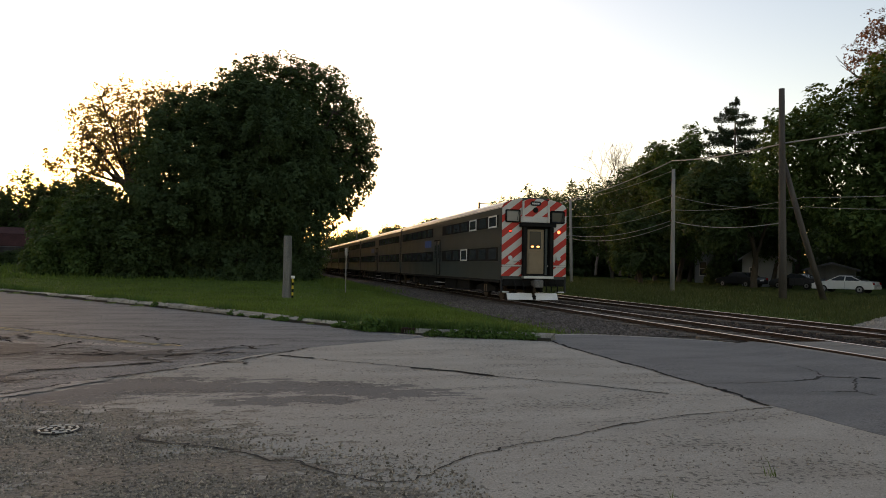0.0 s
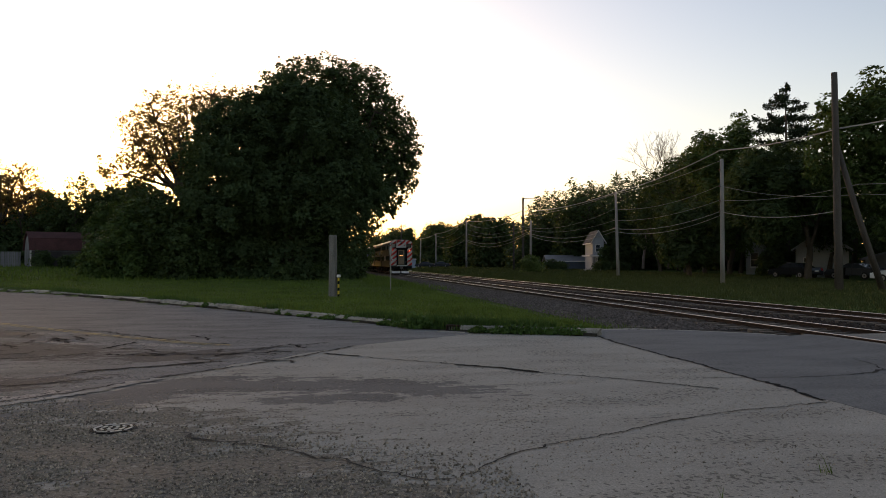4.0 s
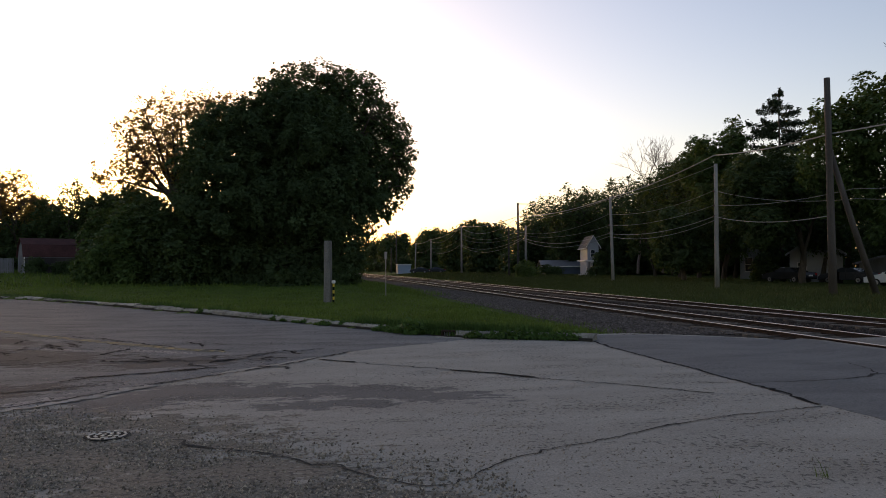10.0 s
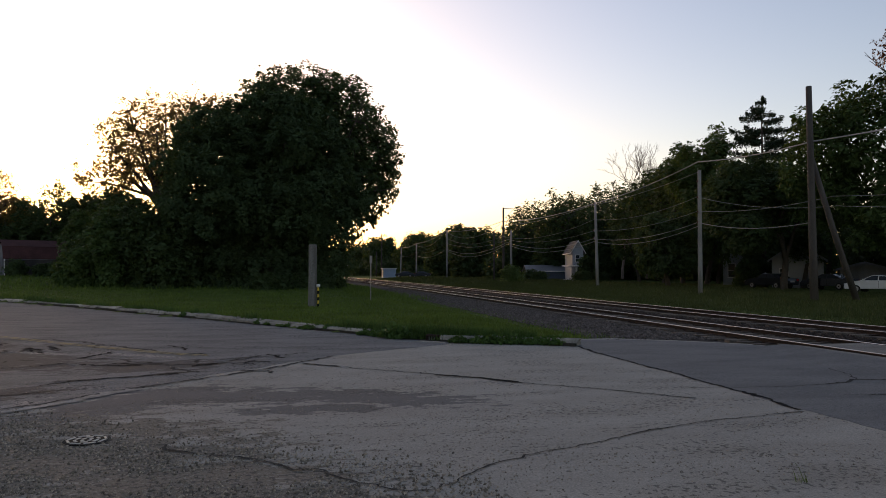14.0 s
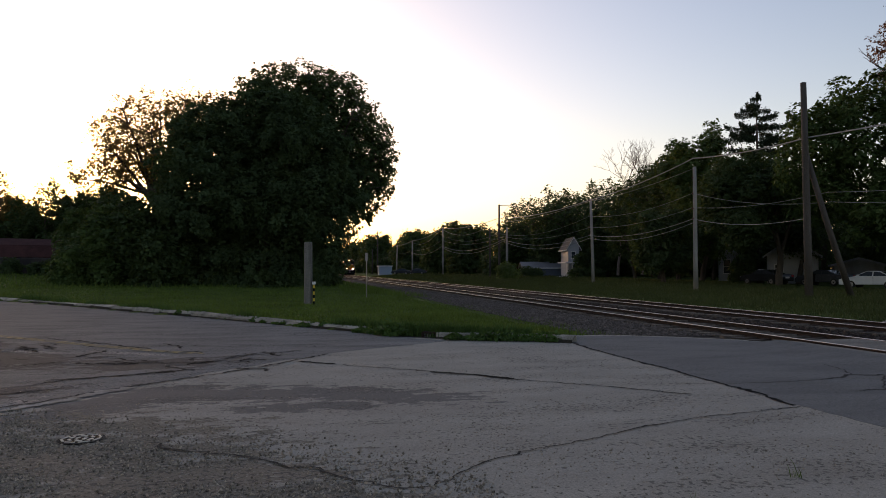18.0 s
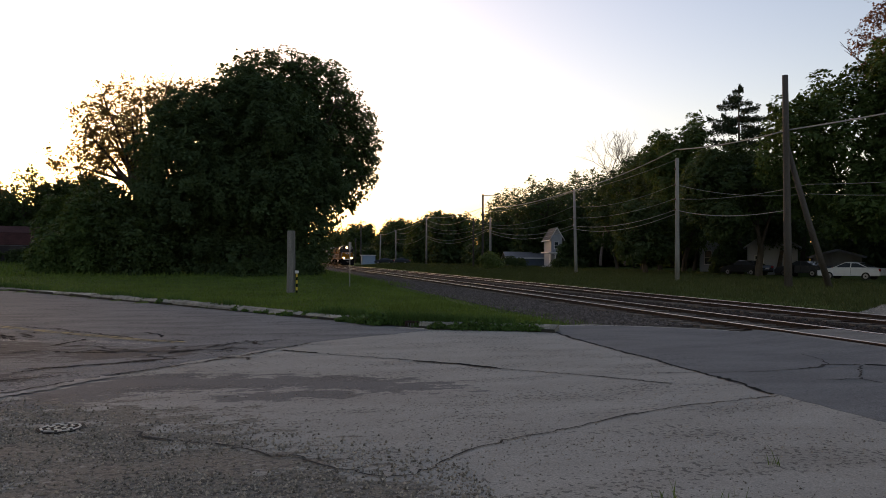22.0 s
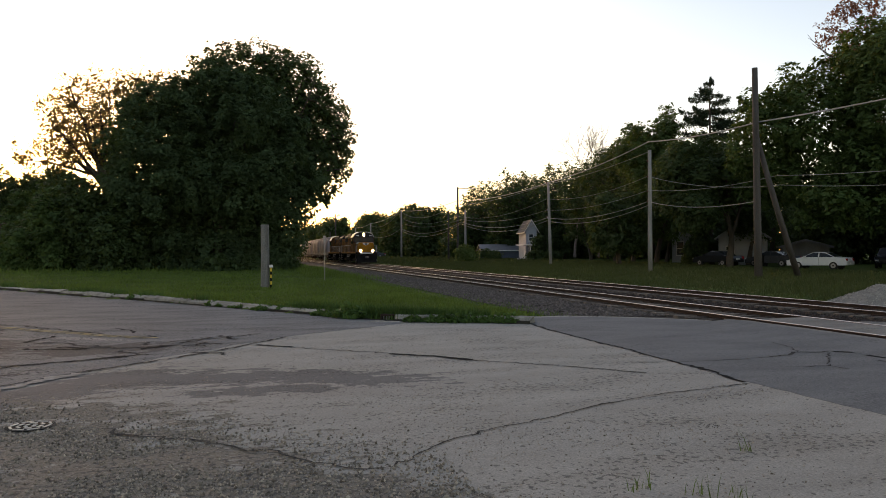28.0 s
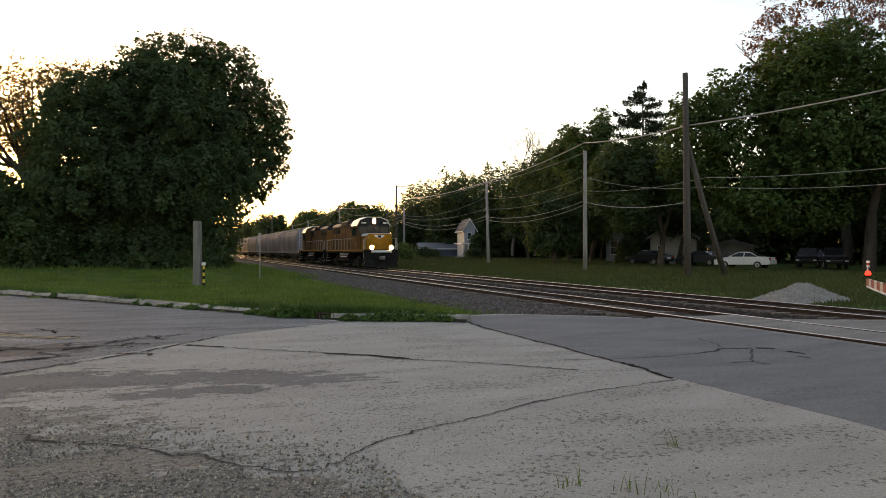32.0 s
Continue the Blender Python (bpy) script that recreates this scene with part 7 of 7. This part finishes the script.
        part("grab_iron", tubem([(s * 0.72, -0.02, 1.85), (s * 0.72, -0.09, 1.88), (s * 1.0, -0.09, 1.88), (s * 1.0, -0.02, 1.85)], 0.015, 6), STEEL, end)
        part("corner_step", boxm(min(s * 1.2, s * 1.58), max(s * 1.2, s * 1.58), 0.0, 0.35, 0.42, 0.47), STEEL, end)
        part("corner_post", boxm(min(s * 1.52, s * 1.6), max(s * 1.52, s * 1.6), -0.01, 0.08, 0.42, 1.18, 0.01), LOCO_GREY, end)
    # raised centre panel with headlamp and number board
    zc = 4.80
    cen = [(-0.56, 3.95), (0.60, 3.95), (0.60, zc - 0.12), (0.3, zc - 0.02), (-0.3, zc - 0.02), (-0.56, zc - 0.12)]
    part("centre_panel", extrude(cen, -0.10, 0.0), TRAIN_WHITE, end)
    stripes(end, cen, -0.122, sl, wd, -0.05)
    part("panel_side", boxm(-0.64, -0.56, -0.16, 0.0, 3.68, zc - 0.15, 0.01), TRAIN_WHITE, end)
    part("panel_side", boxm(0.60, 0.70, -0.16, 0.0, 3.68, zc - 0.15, 0.01), TRAIN_WHITE, end)
    part("panel_base", boxm(-0.70, 0.72, -0.13, 0.0, 3.68, 3.95, 0.015), TRAIN_WHITE, end)
    nb = part("number_board", boxm(-0.26, 0.26, -0.15, -0.10, 4.46, 4.66, 0.06), LOCO_GREY, end)
    for k in range(4):
        part("mark", boxm(-0.17 + k * 0.095, -0.115 + k * 0.095, -0.156, -0.149, 4.52, 4.60), WHITE_PAINT, nb)
    part("headlamp", tubem([(0.0, -0.18, 4.26), (0.0, -0.10, 4.26)], [0.12, 0.13], 16), BLACK, end, "unlit round headlamp")
    # door recess
    part("hood", boxm(-0.76, 0.98, -0.30, 0.0, 3.47, 3.66, 0.02), BLACK, end)
    part("door_recess", boxm(-0.62, 0.86, -0.05, -0.005, 1.20, 3.47), BLACK, end)
    for x0, x1 in ((-0.62, -0.45), (0.68, 0.86)):
        part("buffer_post", boxm(x0, x1, -0.28, -0.05, 1.20, 3.47, 0.02), BLACK, end)
    dr = part("end_door", boxm(-0.38, 0.44, -0.10, -0.05, 1.30, 3.36, 0.02), DOOR_TAN, end, "tan end door with a window")
    part("pane", boxm(-0.27, 0.29, -0.112, -0.10, 2.45, 3.26, 0.01), DARK_GLASS, dr)
    part("kick_panel", boxm(-0.30, 0.36, -0.115, -0.10, 1.38, 2.30, 0.008), DOOR_TAN, dr)
    for xx in (-0.13, 0.15):
        bm = bmesh.new()
        bmesh.ops.create_uvsphere(bm, u_segments=10, v_segments=6, radius=0.055, matrix=Matrix.Translation((xx, -0.125, 2.56)) @ Matrix.Diagonal((1.5, 0.4, 0.8, 1)))
        part("vestibule_lamp", bm, AMBER, dr, "glowing amber lamp", smooth=True)
    part("door_jamb", boxm(0.49, 0.60, -0.14, -0.05, 1.25, 3.40, 0.01), DARK_STAINLESS, end)
    part("threshold", boxm(-0.60, 0.85, -0.34, 0.0, 1.08, 1.20, 0.01), STEEL, end)
    # under the end: beam, hoses, coupler and plough
    part("end_beam", boxm(-1.5, 1.5, -0.05, 0.2, 0.72, 1.05, 0.02), BLACK, end)
    part("coupler", boxm(-0.16, 0.16, -0.55, 0.1, 0.72, 1.0, 0.04), IRON, end)
    part("coupler_head", boxm(-0.22, 0.2, -0.78, -0.5, 0.66, 1.04, 0.06), IRON, end)
    for xx in (-1.0, -0.6, 0.5, 0.75, 1.05):
        part("hose", tubem([(xx, -0.1, 0.95), (xx + 0.02, -0.28, 0.7), (xx + 0.05, -0.2, 0.48)], 0.03, 6), BLACK, end)
    bm = extrude([(-0.16, 0.10), (-0.26, 0.10), (-0.10, 0.40), (0.0, 0.40)], -1.33, -0.12, "x")
    part("plough", bm, WHITE_PAINT, end, "white steel plough blade")
    bm = extrude([(-0.16, 0.10), (-0.26, 0.10), (-0.10, 0.40), (0.0, 0.40)], 0.05, 1.12, "x")
    part("plough", bm, WHITE_PAINT, end, "white steel plough blade")
    part("plough_link", boxm(-0.14, 0.07, -0.2, -0.02, 0.12, 0.30, 0.02), BLACK, end)
    # horn and conduit on the roof
    part("roof_pipe", tubem([(0.62, -0.1, 4.72), (0.75, 0.3, 4.85), (1.15, 0.4, 4.66), (1.2, 0.1, 4.5)], 0.03, 6), BLACK, end)
    return c


PALE_GLASS = glass("pale_blind_glass", (0.22, 0.20, 0.18))


def locomotive(label, facing=1):
    """A four-axle road switcher, 18 m long, nose towards -y when facing is 1; its front coupler lies at y = 0."""
    L = 18.0
    lo = thing("locomotive", label, "locomotive", "freight train")
    # frame and walkway
    part("frame", boxm(-1.5, 1.5, 0.55, L - 0.55, 1.30, 1.62, 0.03), BLACK, lo)
    part("sill_stripe", boxm(-1.525, 1.525, 0.7, L - 0.7, 1.46, 1.60), ARMOUR, lo)
    # long hood
    hood = [(-0.92, 1.62), (0.92, 1.62), (0.92, 3.95), (0.80, 4.15), (0.5, 4.25), (-0.5, 4.25), (-0.80, 4.15), (-0.92, 3.95)]
    part("long_hood", extrude(hood, 5.4, L - 1.3), ARMOUR_SHADED_DIRTY, lo)
    cap = [(-0.93, 3.80), (0.93, 3.80), (0.93, 3.96), (0.81, 4.17), (0.5, 4.275), (-0.5, 4.275), (-0.81, 4.17), (-0.93, 3.96)]
    part("hood_roof", extrude(cap, 5.38, L - 1.28), LOCO_GREY, lo)
    for s in (-1, 1):
        for k in range(11):
            y0 = 5.7 + k * 0.98
            part("hood_door", boxm(min(s * 0.92, s * 0.945), max(s * 0.92, s * 0.945), y0, y0 + 0.9, 1.75, 3.2, 0.01), ARMOUR_SHADED_DIRTY, lo)
        for y0, y1 in ((6.1, 8.4), (12.9, 16.1)):
            g_ = part("radiator_grille", boxm(min(s * 0.93, s * 0.955), max(s * 0.93, s * 0.955), y0, y1, 3.25, 3.82, 0.01), BLACK, lo)
            for k in range(6):
                part("slat", boxm(min(s * 0.955, s * 0.975), max(s * 0.955, s * 0.975), y0, y1, 3.29 + k * 0.09, 3.33 + k * 0.09), LOCO_GREY, g_)
        part("blower_box", boxm(min(s * 0.94, s * 1.2), max(s * 0.94, s * 1.2), 5.45, 6.9, 1.62, 2.5, 0.04), ARMOUR_SHADED_DIRTY, lo)
    for yy in (7.2, 13.4, 14.7, 16.0):
        part("roof_fan", tubem([(0, yy, 4.27), (0, yy, 4.42), (0, yy, 4.44)], [0.55, 0.55, 0.5], 18), LOCO_GREY, lo)
    part("exhaust_stack", boxm(-0.3, 0.3, 10.2, 10.9, 4.27, 4.5, 0.03), BLACK, lo)
    part("dynamic_brake_hatch", boxm(-0.98, 0.98, 9.0, 12.2, 3.85, 4.38, 0.08), LOCO_GREY, lo)
    # cab
    cabp = [(-1.5, 1.62), (1.5, 1.62), (1.5, 3.75), (1.25, 4.22), (0.6, 4.48), (-0.6, 4.48), (-1.25, 4.22), (-1.5, 3.75)]
    part("cab", extrude(cabp, 3.2, 5.4), ARMOUR_SHADED_DIRTY, lo)
    rf = [(-1.54, 3.72), (-1.28, 4.24), (-0.61, 4.52), (0.61, 4.52), (1.28, 4.24), (1.54, 3.72), (1.50, 3.72), (1.25, 4.20), (0.6, 4.46), (-0.6, 4.46), (-1.25, 4.20), (-1.50, 3.72)]
    part("cab_roof", extrude(rf, 3.02, 5.5), ROOF_METAL, lo)
    part("cab_brow", extrude([(-1.44, 2.99), (1.44, 2.99), (1.44, 3.80), (1.2, 4.20), (0.58, 4.44), (-0.58, 4.44), (-1.2, 4.20), (-1.44, 3.80)], 3.12, 3.2), LOCO_GREY, lo)
    for x0, x1 in ((-1.32, -0.62), (0.62, 1.32)):
        part("windscreen", boxm(x0, x1, 3.10, 3.125, 3.0, 3.62, 0.01), DARK_GLASS, lo)
        nb = part("number_board", boxm(x0 + (0.1 if x0 < 0 else 0), x1 - (0.1 if x0 > 0 else 0), 3.02, 3.12, 3.86, 4.10, 0.02), BLACK, lo)
        for k in range(4):
            xa = x0 + 0.2 + k * 0.115
            part("mark", boxm(xa, xa + 0.07, 3.008, 3.022, 3.91, 4.05), WHITE_PAINT, nb)
    for x0, x1 in ((-0.52, -0.06), (0.06, 0.52)):
        part("windscreen", boxm(x0, x1, 3.09, 3.125, 3.25, 3.68, 0.01), DARK_GLASS, lo)
    for s in (-1, 1):
        for y0 in (3.5, 4.4):
            w = part("cab_window", boxm(min(s * 1.5, s * 1.52), max(s * 1.5, s * 1.52), y0, y0 + 0.75, 2.85, 3.5, 0.01), DARK_GLASS, lo)
        part("sunshade", boxm(min(s * 1.5, s * 1.72), max(s * 1.5, s * 1.72), 3.45, 5.2, 3.56, 3.6), LOCO_GREY, lo)
    lampbox = part("headlight_box", boxm(-0.22, 0.22, 2.94, 3.12, 3.86, 4.38, 0.03), LOCO_GREY, lo)
    if facing == 1:
        for zz in (4.23, 4.02):
            part("headlight", tubem([(0, 2.90, zz), (0, 2.95, zz)], [0.15, 0.12], 14), HEADLIGHT, lampbox, "lit headlight")
    # short hood (nose)
    nose = [(-1.12, 1.62), (1.12, 1.62), (1.12, 2.80), (0.98, 2.98), (-0.98, 2.98), (-1.12, 2.80)]
    part("nose", extrude(nose, 1.15, 3.2), ARMOUR, lo)
    part("nose_trim", extrude([(-1.13, 2.78), (-0.99, 2.99), (0.99, 2.99), (1.13, 2.78), (1.13, 2.80), (1.0, 3.01), (-1.0, 3.01), (-1.13, 2.80)], 1.11, 3.18), WHITE_PAINT, lo)
    wing = [(-0.45, 2.88), (-0.15, 2.86), (0, 2.88), (0.15, 2.86), (0.45, 2.88), (0.40, 2.74), (0.12, 2.62), (0, 2.54), (-0.12, 2.62), (-0.40, 2.74)]
    part("emblem", extrude(wing, 1.125, 1.15), WHITE_PAINT, lo, "plain winged emblem shape")
    part("emblem_shield", extrude([(-0.16, 2.84), (0.16, 2.84), (0.13, 2.68), (0, 2.59), (-0.13, 2.68)], 1.112, 1.126), LOCO_GREY, lo)
    part("nose_door", boxm(0.1, 0.7, 1.13, 1.15, 1.7, 2.12, 0.006), ARMOUR, lo)
    if facing == 1:
        for s in (-1, 1):
            dl = part("ditch_light", tubem([(s * 0.85, 0.42, 1.80), (s * 0.85, 0.62, 1.80)], [0.20, 0.16], 16), BLACK, lo)
            part("lens", tubem([(s * 0.85, 0.395, 1.80), (s * 0.85, 0.425, 1.80)], [0.185, 0.185], 16), HEADLIGHT, dl, "lit ditch light")
    # ends: pilot, steps, coupler, rails
    for y0, sg in ((0.0, 1), (L, -1)):
        e = (lambda a, b: (min(y0 + sg * a, y0 + sg * b), max(y0 + sg * a, y0 + sg * b)))
        part("pilot", boxm(-1.48, 1.48, *e(0.5, 0.62), 0.62, 1.55, 0.02), BLACK, lo)
        bm = extrude([(0.48, 0.14), (0.30, 0.14), (0.44, 0.75), (0.56, 0.75)] if sg > 0 else [(L - 0.48, 0.14), (L - 0.30, 0.14), (L - 0.44, 0.75), (L - 0.56, 0.75)], -1.4, 1.4, "x")
        part("snow_plough", bm, BLACK, lo)
        part("coupler", boxm(-0.2, 0.2, *e(-0.05, 0.6), 0.75, 1.05, 0.05), IRON, lo)
        part("anticlimber", boxm(-0.9, 0.9, *e(0.36, 0.52), 1.36, 1.56, 0.02), STEEL, lo)
        for s in (-1, 1):
            for k, zz in enumerate((0.45, 0.75, 1.05, 1.35)):
                part("step", boxm(min(s * 1.12, s * 1.5), max(s * 1.12, s * 1.5), *e(0.65, 1.0), zz, zz + 0.04), STEEL, lo)
            part("end_rail", tubem([(s * 1.42, y0 + sg * 0.6, 0.55), (s * 1.42, y0 + sg * 0.58, 1.7), (s * 1.40, y0 + sg * 0.6, 2.55), (s * 1.0, y0 + sg * 0.6, 2.62)], 0.03, 6), RAIL_WHITE, lo)
            part("end_rail", tubem([(s * 1.42, y0 + sg * 1.1, 0.9), (s * 1.42, y0 + sg * 1.1, 2.5)], 0.025, 6), RAIL_WHITE, lo)
            part("hose", tubem([(s * 0.55, y0 + sg * 0.5, 1.1), (s * 0.52, y0 + sg * 0.3, 0.8), (s * 0.5, y0 + sg * 0.35, 0.6)], 0.035, 6), BLACK, lo)
    for s in (-1, 1):
        part("handrail", tubem([(s * 1.45, 5.8, 2.62), (s * 1.45, L - 1.2, 2.62)], 0.028, 6), RAIL_WHITE, lo, "pale handrail")
        for k in range(9):
            y0 = 5.8 + k * (L - 7.0) / 8
            part("stanchion", tubem([(s * 1.45, y0, 1.5), (s * 1.45, y0, 2.62)], 0.015, 6), RAIL_WHITE, lo)
    # tanks
    part("fuel_tank", extrude([(-1.35, 0.55), (-1.1, 0.40), (1.1, 0.40), (1.35, 0.55), (1.45, 1.0), (1.3, 1.3), (-1.3, 1.3), (-1.45, 1.0)], 7.0, 11.2), BLACK, lo)
    for s in (-1, 1):
        part("air_reservoir", tubem([(s * 1.3, 7.2, 1.18), (s * 1.3, 10.9, 1.18)], 0.11, 10), STEEL, lo)
        part("tank_stripe", boxm(min(s * 1.43, s * 1.462), max(s * 1.43, s * 1.462), 7.6, 10.2, 0.92, 1.02), WHITE_PAINT, lo)
    truck(lo, 4.3, 2.74, 0.51)
    truck(lo, L - 4.3, 2.74, 0.51)
    return lo


def hopper():
    """A covered hopper with bulging sides, 18 m long; its front end lies at y = 0."""
    L = 18.0
    h = thing("covered_hopper", "grey covered hopper wagon with rounded sides", "railway wagon", "freight train")
    half = [(1.10, 1.15), (1.38, 1.5), (1.50, 2.2), (1.54, 2.9), (1.50, 3.5), (1.36, 4.0), (1.05, 4.35), (0.5, 4.52)]
    prof = half + [(-x, z) for x, z in half[::-1]]
    part("body", extrude(prof, 1.2, L - 1.2), HOPPER, h)
    for s in (-1, 1):
        part("side_sill", boxm(min(s * 1.36, s * 1.5), max(s * 1.36, s * 1.5), 0.5, L - 0.5, 1.12, 1.40, 0.02), HOPPER, h, "pale side sill")
        part("eave_rail", tubem([(s * 1.2, 1.2, 4.28), (s * 1.2, L - 1.2, 4.28)], 0.05, 6), HOPPER, h)
        for k in range(5):
            y0 = 1.35 + k * (L - 2.7) / 4
            pts = [(s * (x + 0.015), y0, z) for x, z in half]
            part("seam", tubem(pts, 0.03, 5), HOPPER, h)
    for yy, sg in ((0.5, 1), (L - 0.5, -1)):
        part("end_platform", boxm(-1.45, 1.45, min(yy, yy + sg * 1.0), max(yy, yy + sg * 1.0), 1.02, 1.18, 0.02), BLACK, h)
        part("end_sheet", extrude([(x * 0.97, z) for x, z in prof], min(yy + sg * 0.62, yy + sg * 0.7), max(yy + sg * 0.62, yy + sg * 0.7)), HOPPER, h)
        for s in (-1, 1):
            lad = part("ladder", tubem([(s * 1.25, yy, 0.7), (s * 1.25, yy, 4.2)], 0.025, 6), WHITE_PAINT, h)
            part("stile", tubem([(s * 0.85, yy, 0.7), (s * 0.85, yy, 4.2)], 0.025, 6), WHITE_PAINT, lad)
            for k in range(8):
                part("rung", tubem([(s * 0.85, yy, 0.9 + k * 0.42), (s * 1.25, yy, 0.9 + k * 0.42)], 0.018, 5), WHITE_PAINT, lad)
            part("brace", tubem([(s * 1.3, yy + sg * 0.1, 1.2), (s * 0.9, yy + sg * 0.65, 3.0)], 0.06, 6), HOPPER, h)
        part("coupler", boxm(-0.18, 0.18, min(yy - sg * 0.5, yy), max(yy - sg * 0.5, yy), 0.72, 1.0, 0.04), IRON, h)
        part("brake_wheel", tubem([(0.5, yy, 2.2), (0.5, yy + sg * 0.06, 2.2)], 0.28, 14), BLACK, h)
    for k in range(3):
        y0 = 4.6 + k * 3.3
        bm = bmesh.new()
        r0 = [bm.verts.new((x, y, 1.2)) for x, y in ((-1.15, y0 - 0.3), (1.15, y0 - 0.3), (1.15, y0 + 2.5), (-1.15, y0 + 2.5))]
        r1 = [bm.verts.new((x, y, 0.35)) for x, y in ((-0.4, y0 + 0.7), (0.4, y0 + 0.7), (0.4, y0 + 1.5), (-0.4, y0 + 1.5))]
        for i in range(4):
            bm.faces.new((r0[i], r0[(i + 1) % 4], r1[(i + 1) % 4], r1[i]))
        bm.faces.new(r1[::-1])
        part("discharge_chute", bm, HOPPER, h)
    part("running_board", boxm(-0.35, 0.35, 0.9, L - 0.9, 4.60, 4.64), STEEL, h)
    for k in range(5):
        part("roof_hatch", tubem([(0, 2.6 + k * 3.2, 4.5), (0, 2.6 + k * 3.2, 4.58)], 0.42, 12), HOPPER, h)
    truck(h, 2.2, 1.75, 0.42)
    truck(h, L - 2.2, 1.75, 0.42)
    return h


COMMUTER, FREIGHT = [], []


def build_trains():
    COMMUTER.append((coach("stainless gallery cab coach with a red and white striped end", True), 0.0))
    second = coach("stainless two-level gallery coach with dark window bands")
    COMMUTER.append((second, 26.15))
    for k in range(2, 6):
        COMMUTER.append((copy_thing(second, pose(NEAR_X, 60 + 26.15 * k, RAIL_Z)), 26.15 * k))
    FREIGHT.append((locomotive("yellow road-switcher locomotive with a grey roof and lit headlights"), 0.0))
    FREIGHT.append((locomotive("second yellow locomotive, running backwards behind the first", 0), 36.3))
    h = hopper()
    FREIGHT.append((h, 36.6))
    for k in range(1, 6):
        FREIGHT.append((copy_thing(h, pose(FAR_X, 400 + 18.2 * k, RAIL_Z)), 36.6 + 18.2 * k))


def motions():
    def commuter_y(t):
        return 31.75 + 16.4 * t + 0.25 * t * t if t <= 6 else 139.15 + 19.4 * (t - 6)

    def freight_y(t):
        return 59.4 + 10.2 * (32 - t)
    for ob, back in COMMUTER:
        walk(ob, [(t, pose(NEAR_X, commuter_y(t) + back, RAIL_Z)) for t in (0, 1, 2, 3, 4, 5, 6, 9, 14, 20, 26, 32)])
    for ob, back in FREIGHT:
        walk(ob, [(t, pose(FAR_X, freight_y(t) + back, RAIL_Z, 0, 0, 180 if back == 36.3 else 0)) for t in (0, 8, 16, 24, 28, 32)])

# ---- build ----
build_ground()
build_roads()
build_manhole()
build_poles()
build_houses()
build_trees()
build_trains()
build_weeds()
build_grass()


def loose(r):
    """Stones strewn in drifts over the pale concrete."""
    d = 5.0 + 9 * r.random() ** 1.6
    a = radians(r.uniform(-34, 46))
    x, y = d * math.sin(a), d * math.cos(a)
    if x > 6.2 or noise.noise((x * 0.55 + y * 0.2, y * 0.9, 4.0)) + 0.18 * r.normal() < (0.12 if r.random() < 0.9 else -1):
        return None
    return x, y


def grit(r):
    x, y = r.uniform(-6.5, 1.6), 4.8 + 5 * r.random() ** 1.2
    if x * 0.78 + y > 7.0 + 0.5 * r.normal() or noise.noise((x * 0.9, y * 1.2, 7.0)) + 0.25 * r.normal() < -0.15:
        return None
    return x, y


scatter("pebbles", "fine dark loose stones on the worn concrete", 9000, loose, 0.0062, PEBBLE, 12, z=0.002, flatness=0.8)
scatter("grit", "loose stones on the gritty paving", 24000, grit, 0.010, PEBBLE, 13, z=0.002, flatness=0.9)
build_kerb()
build_tracks()
motions()
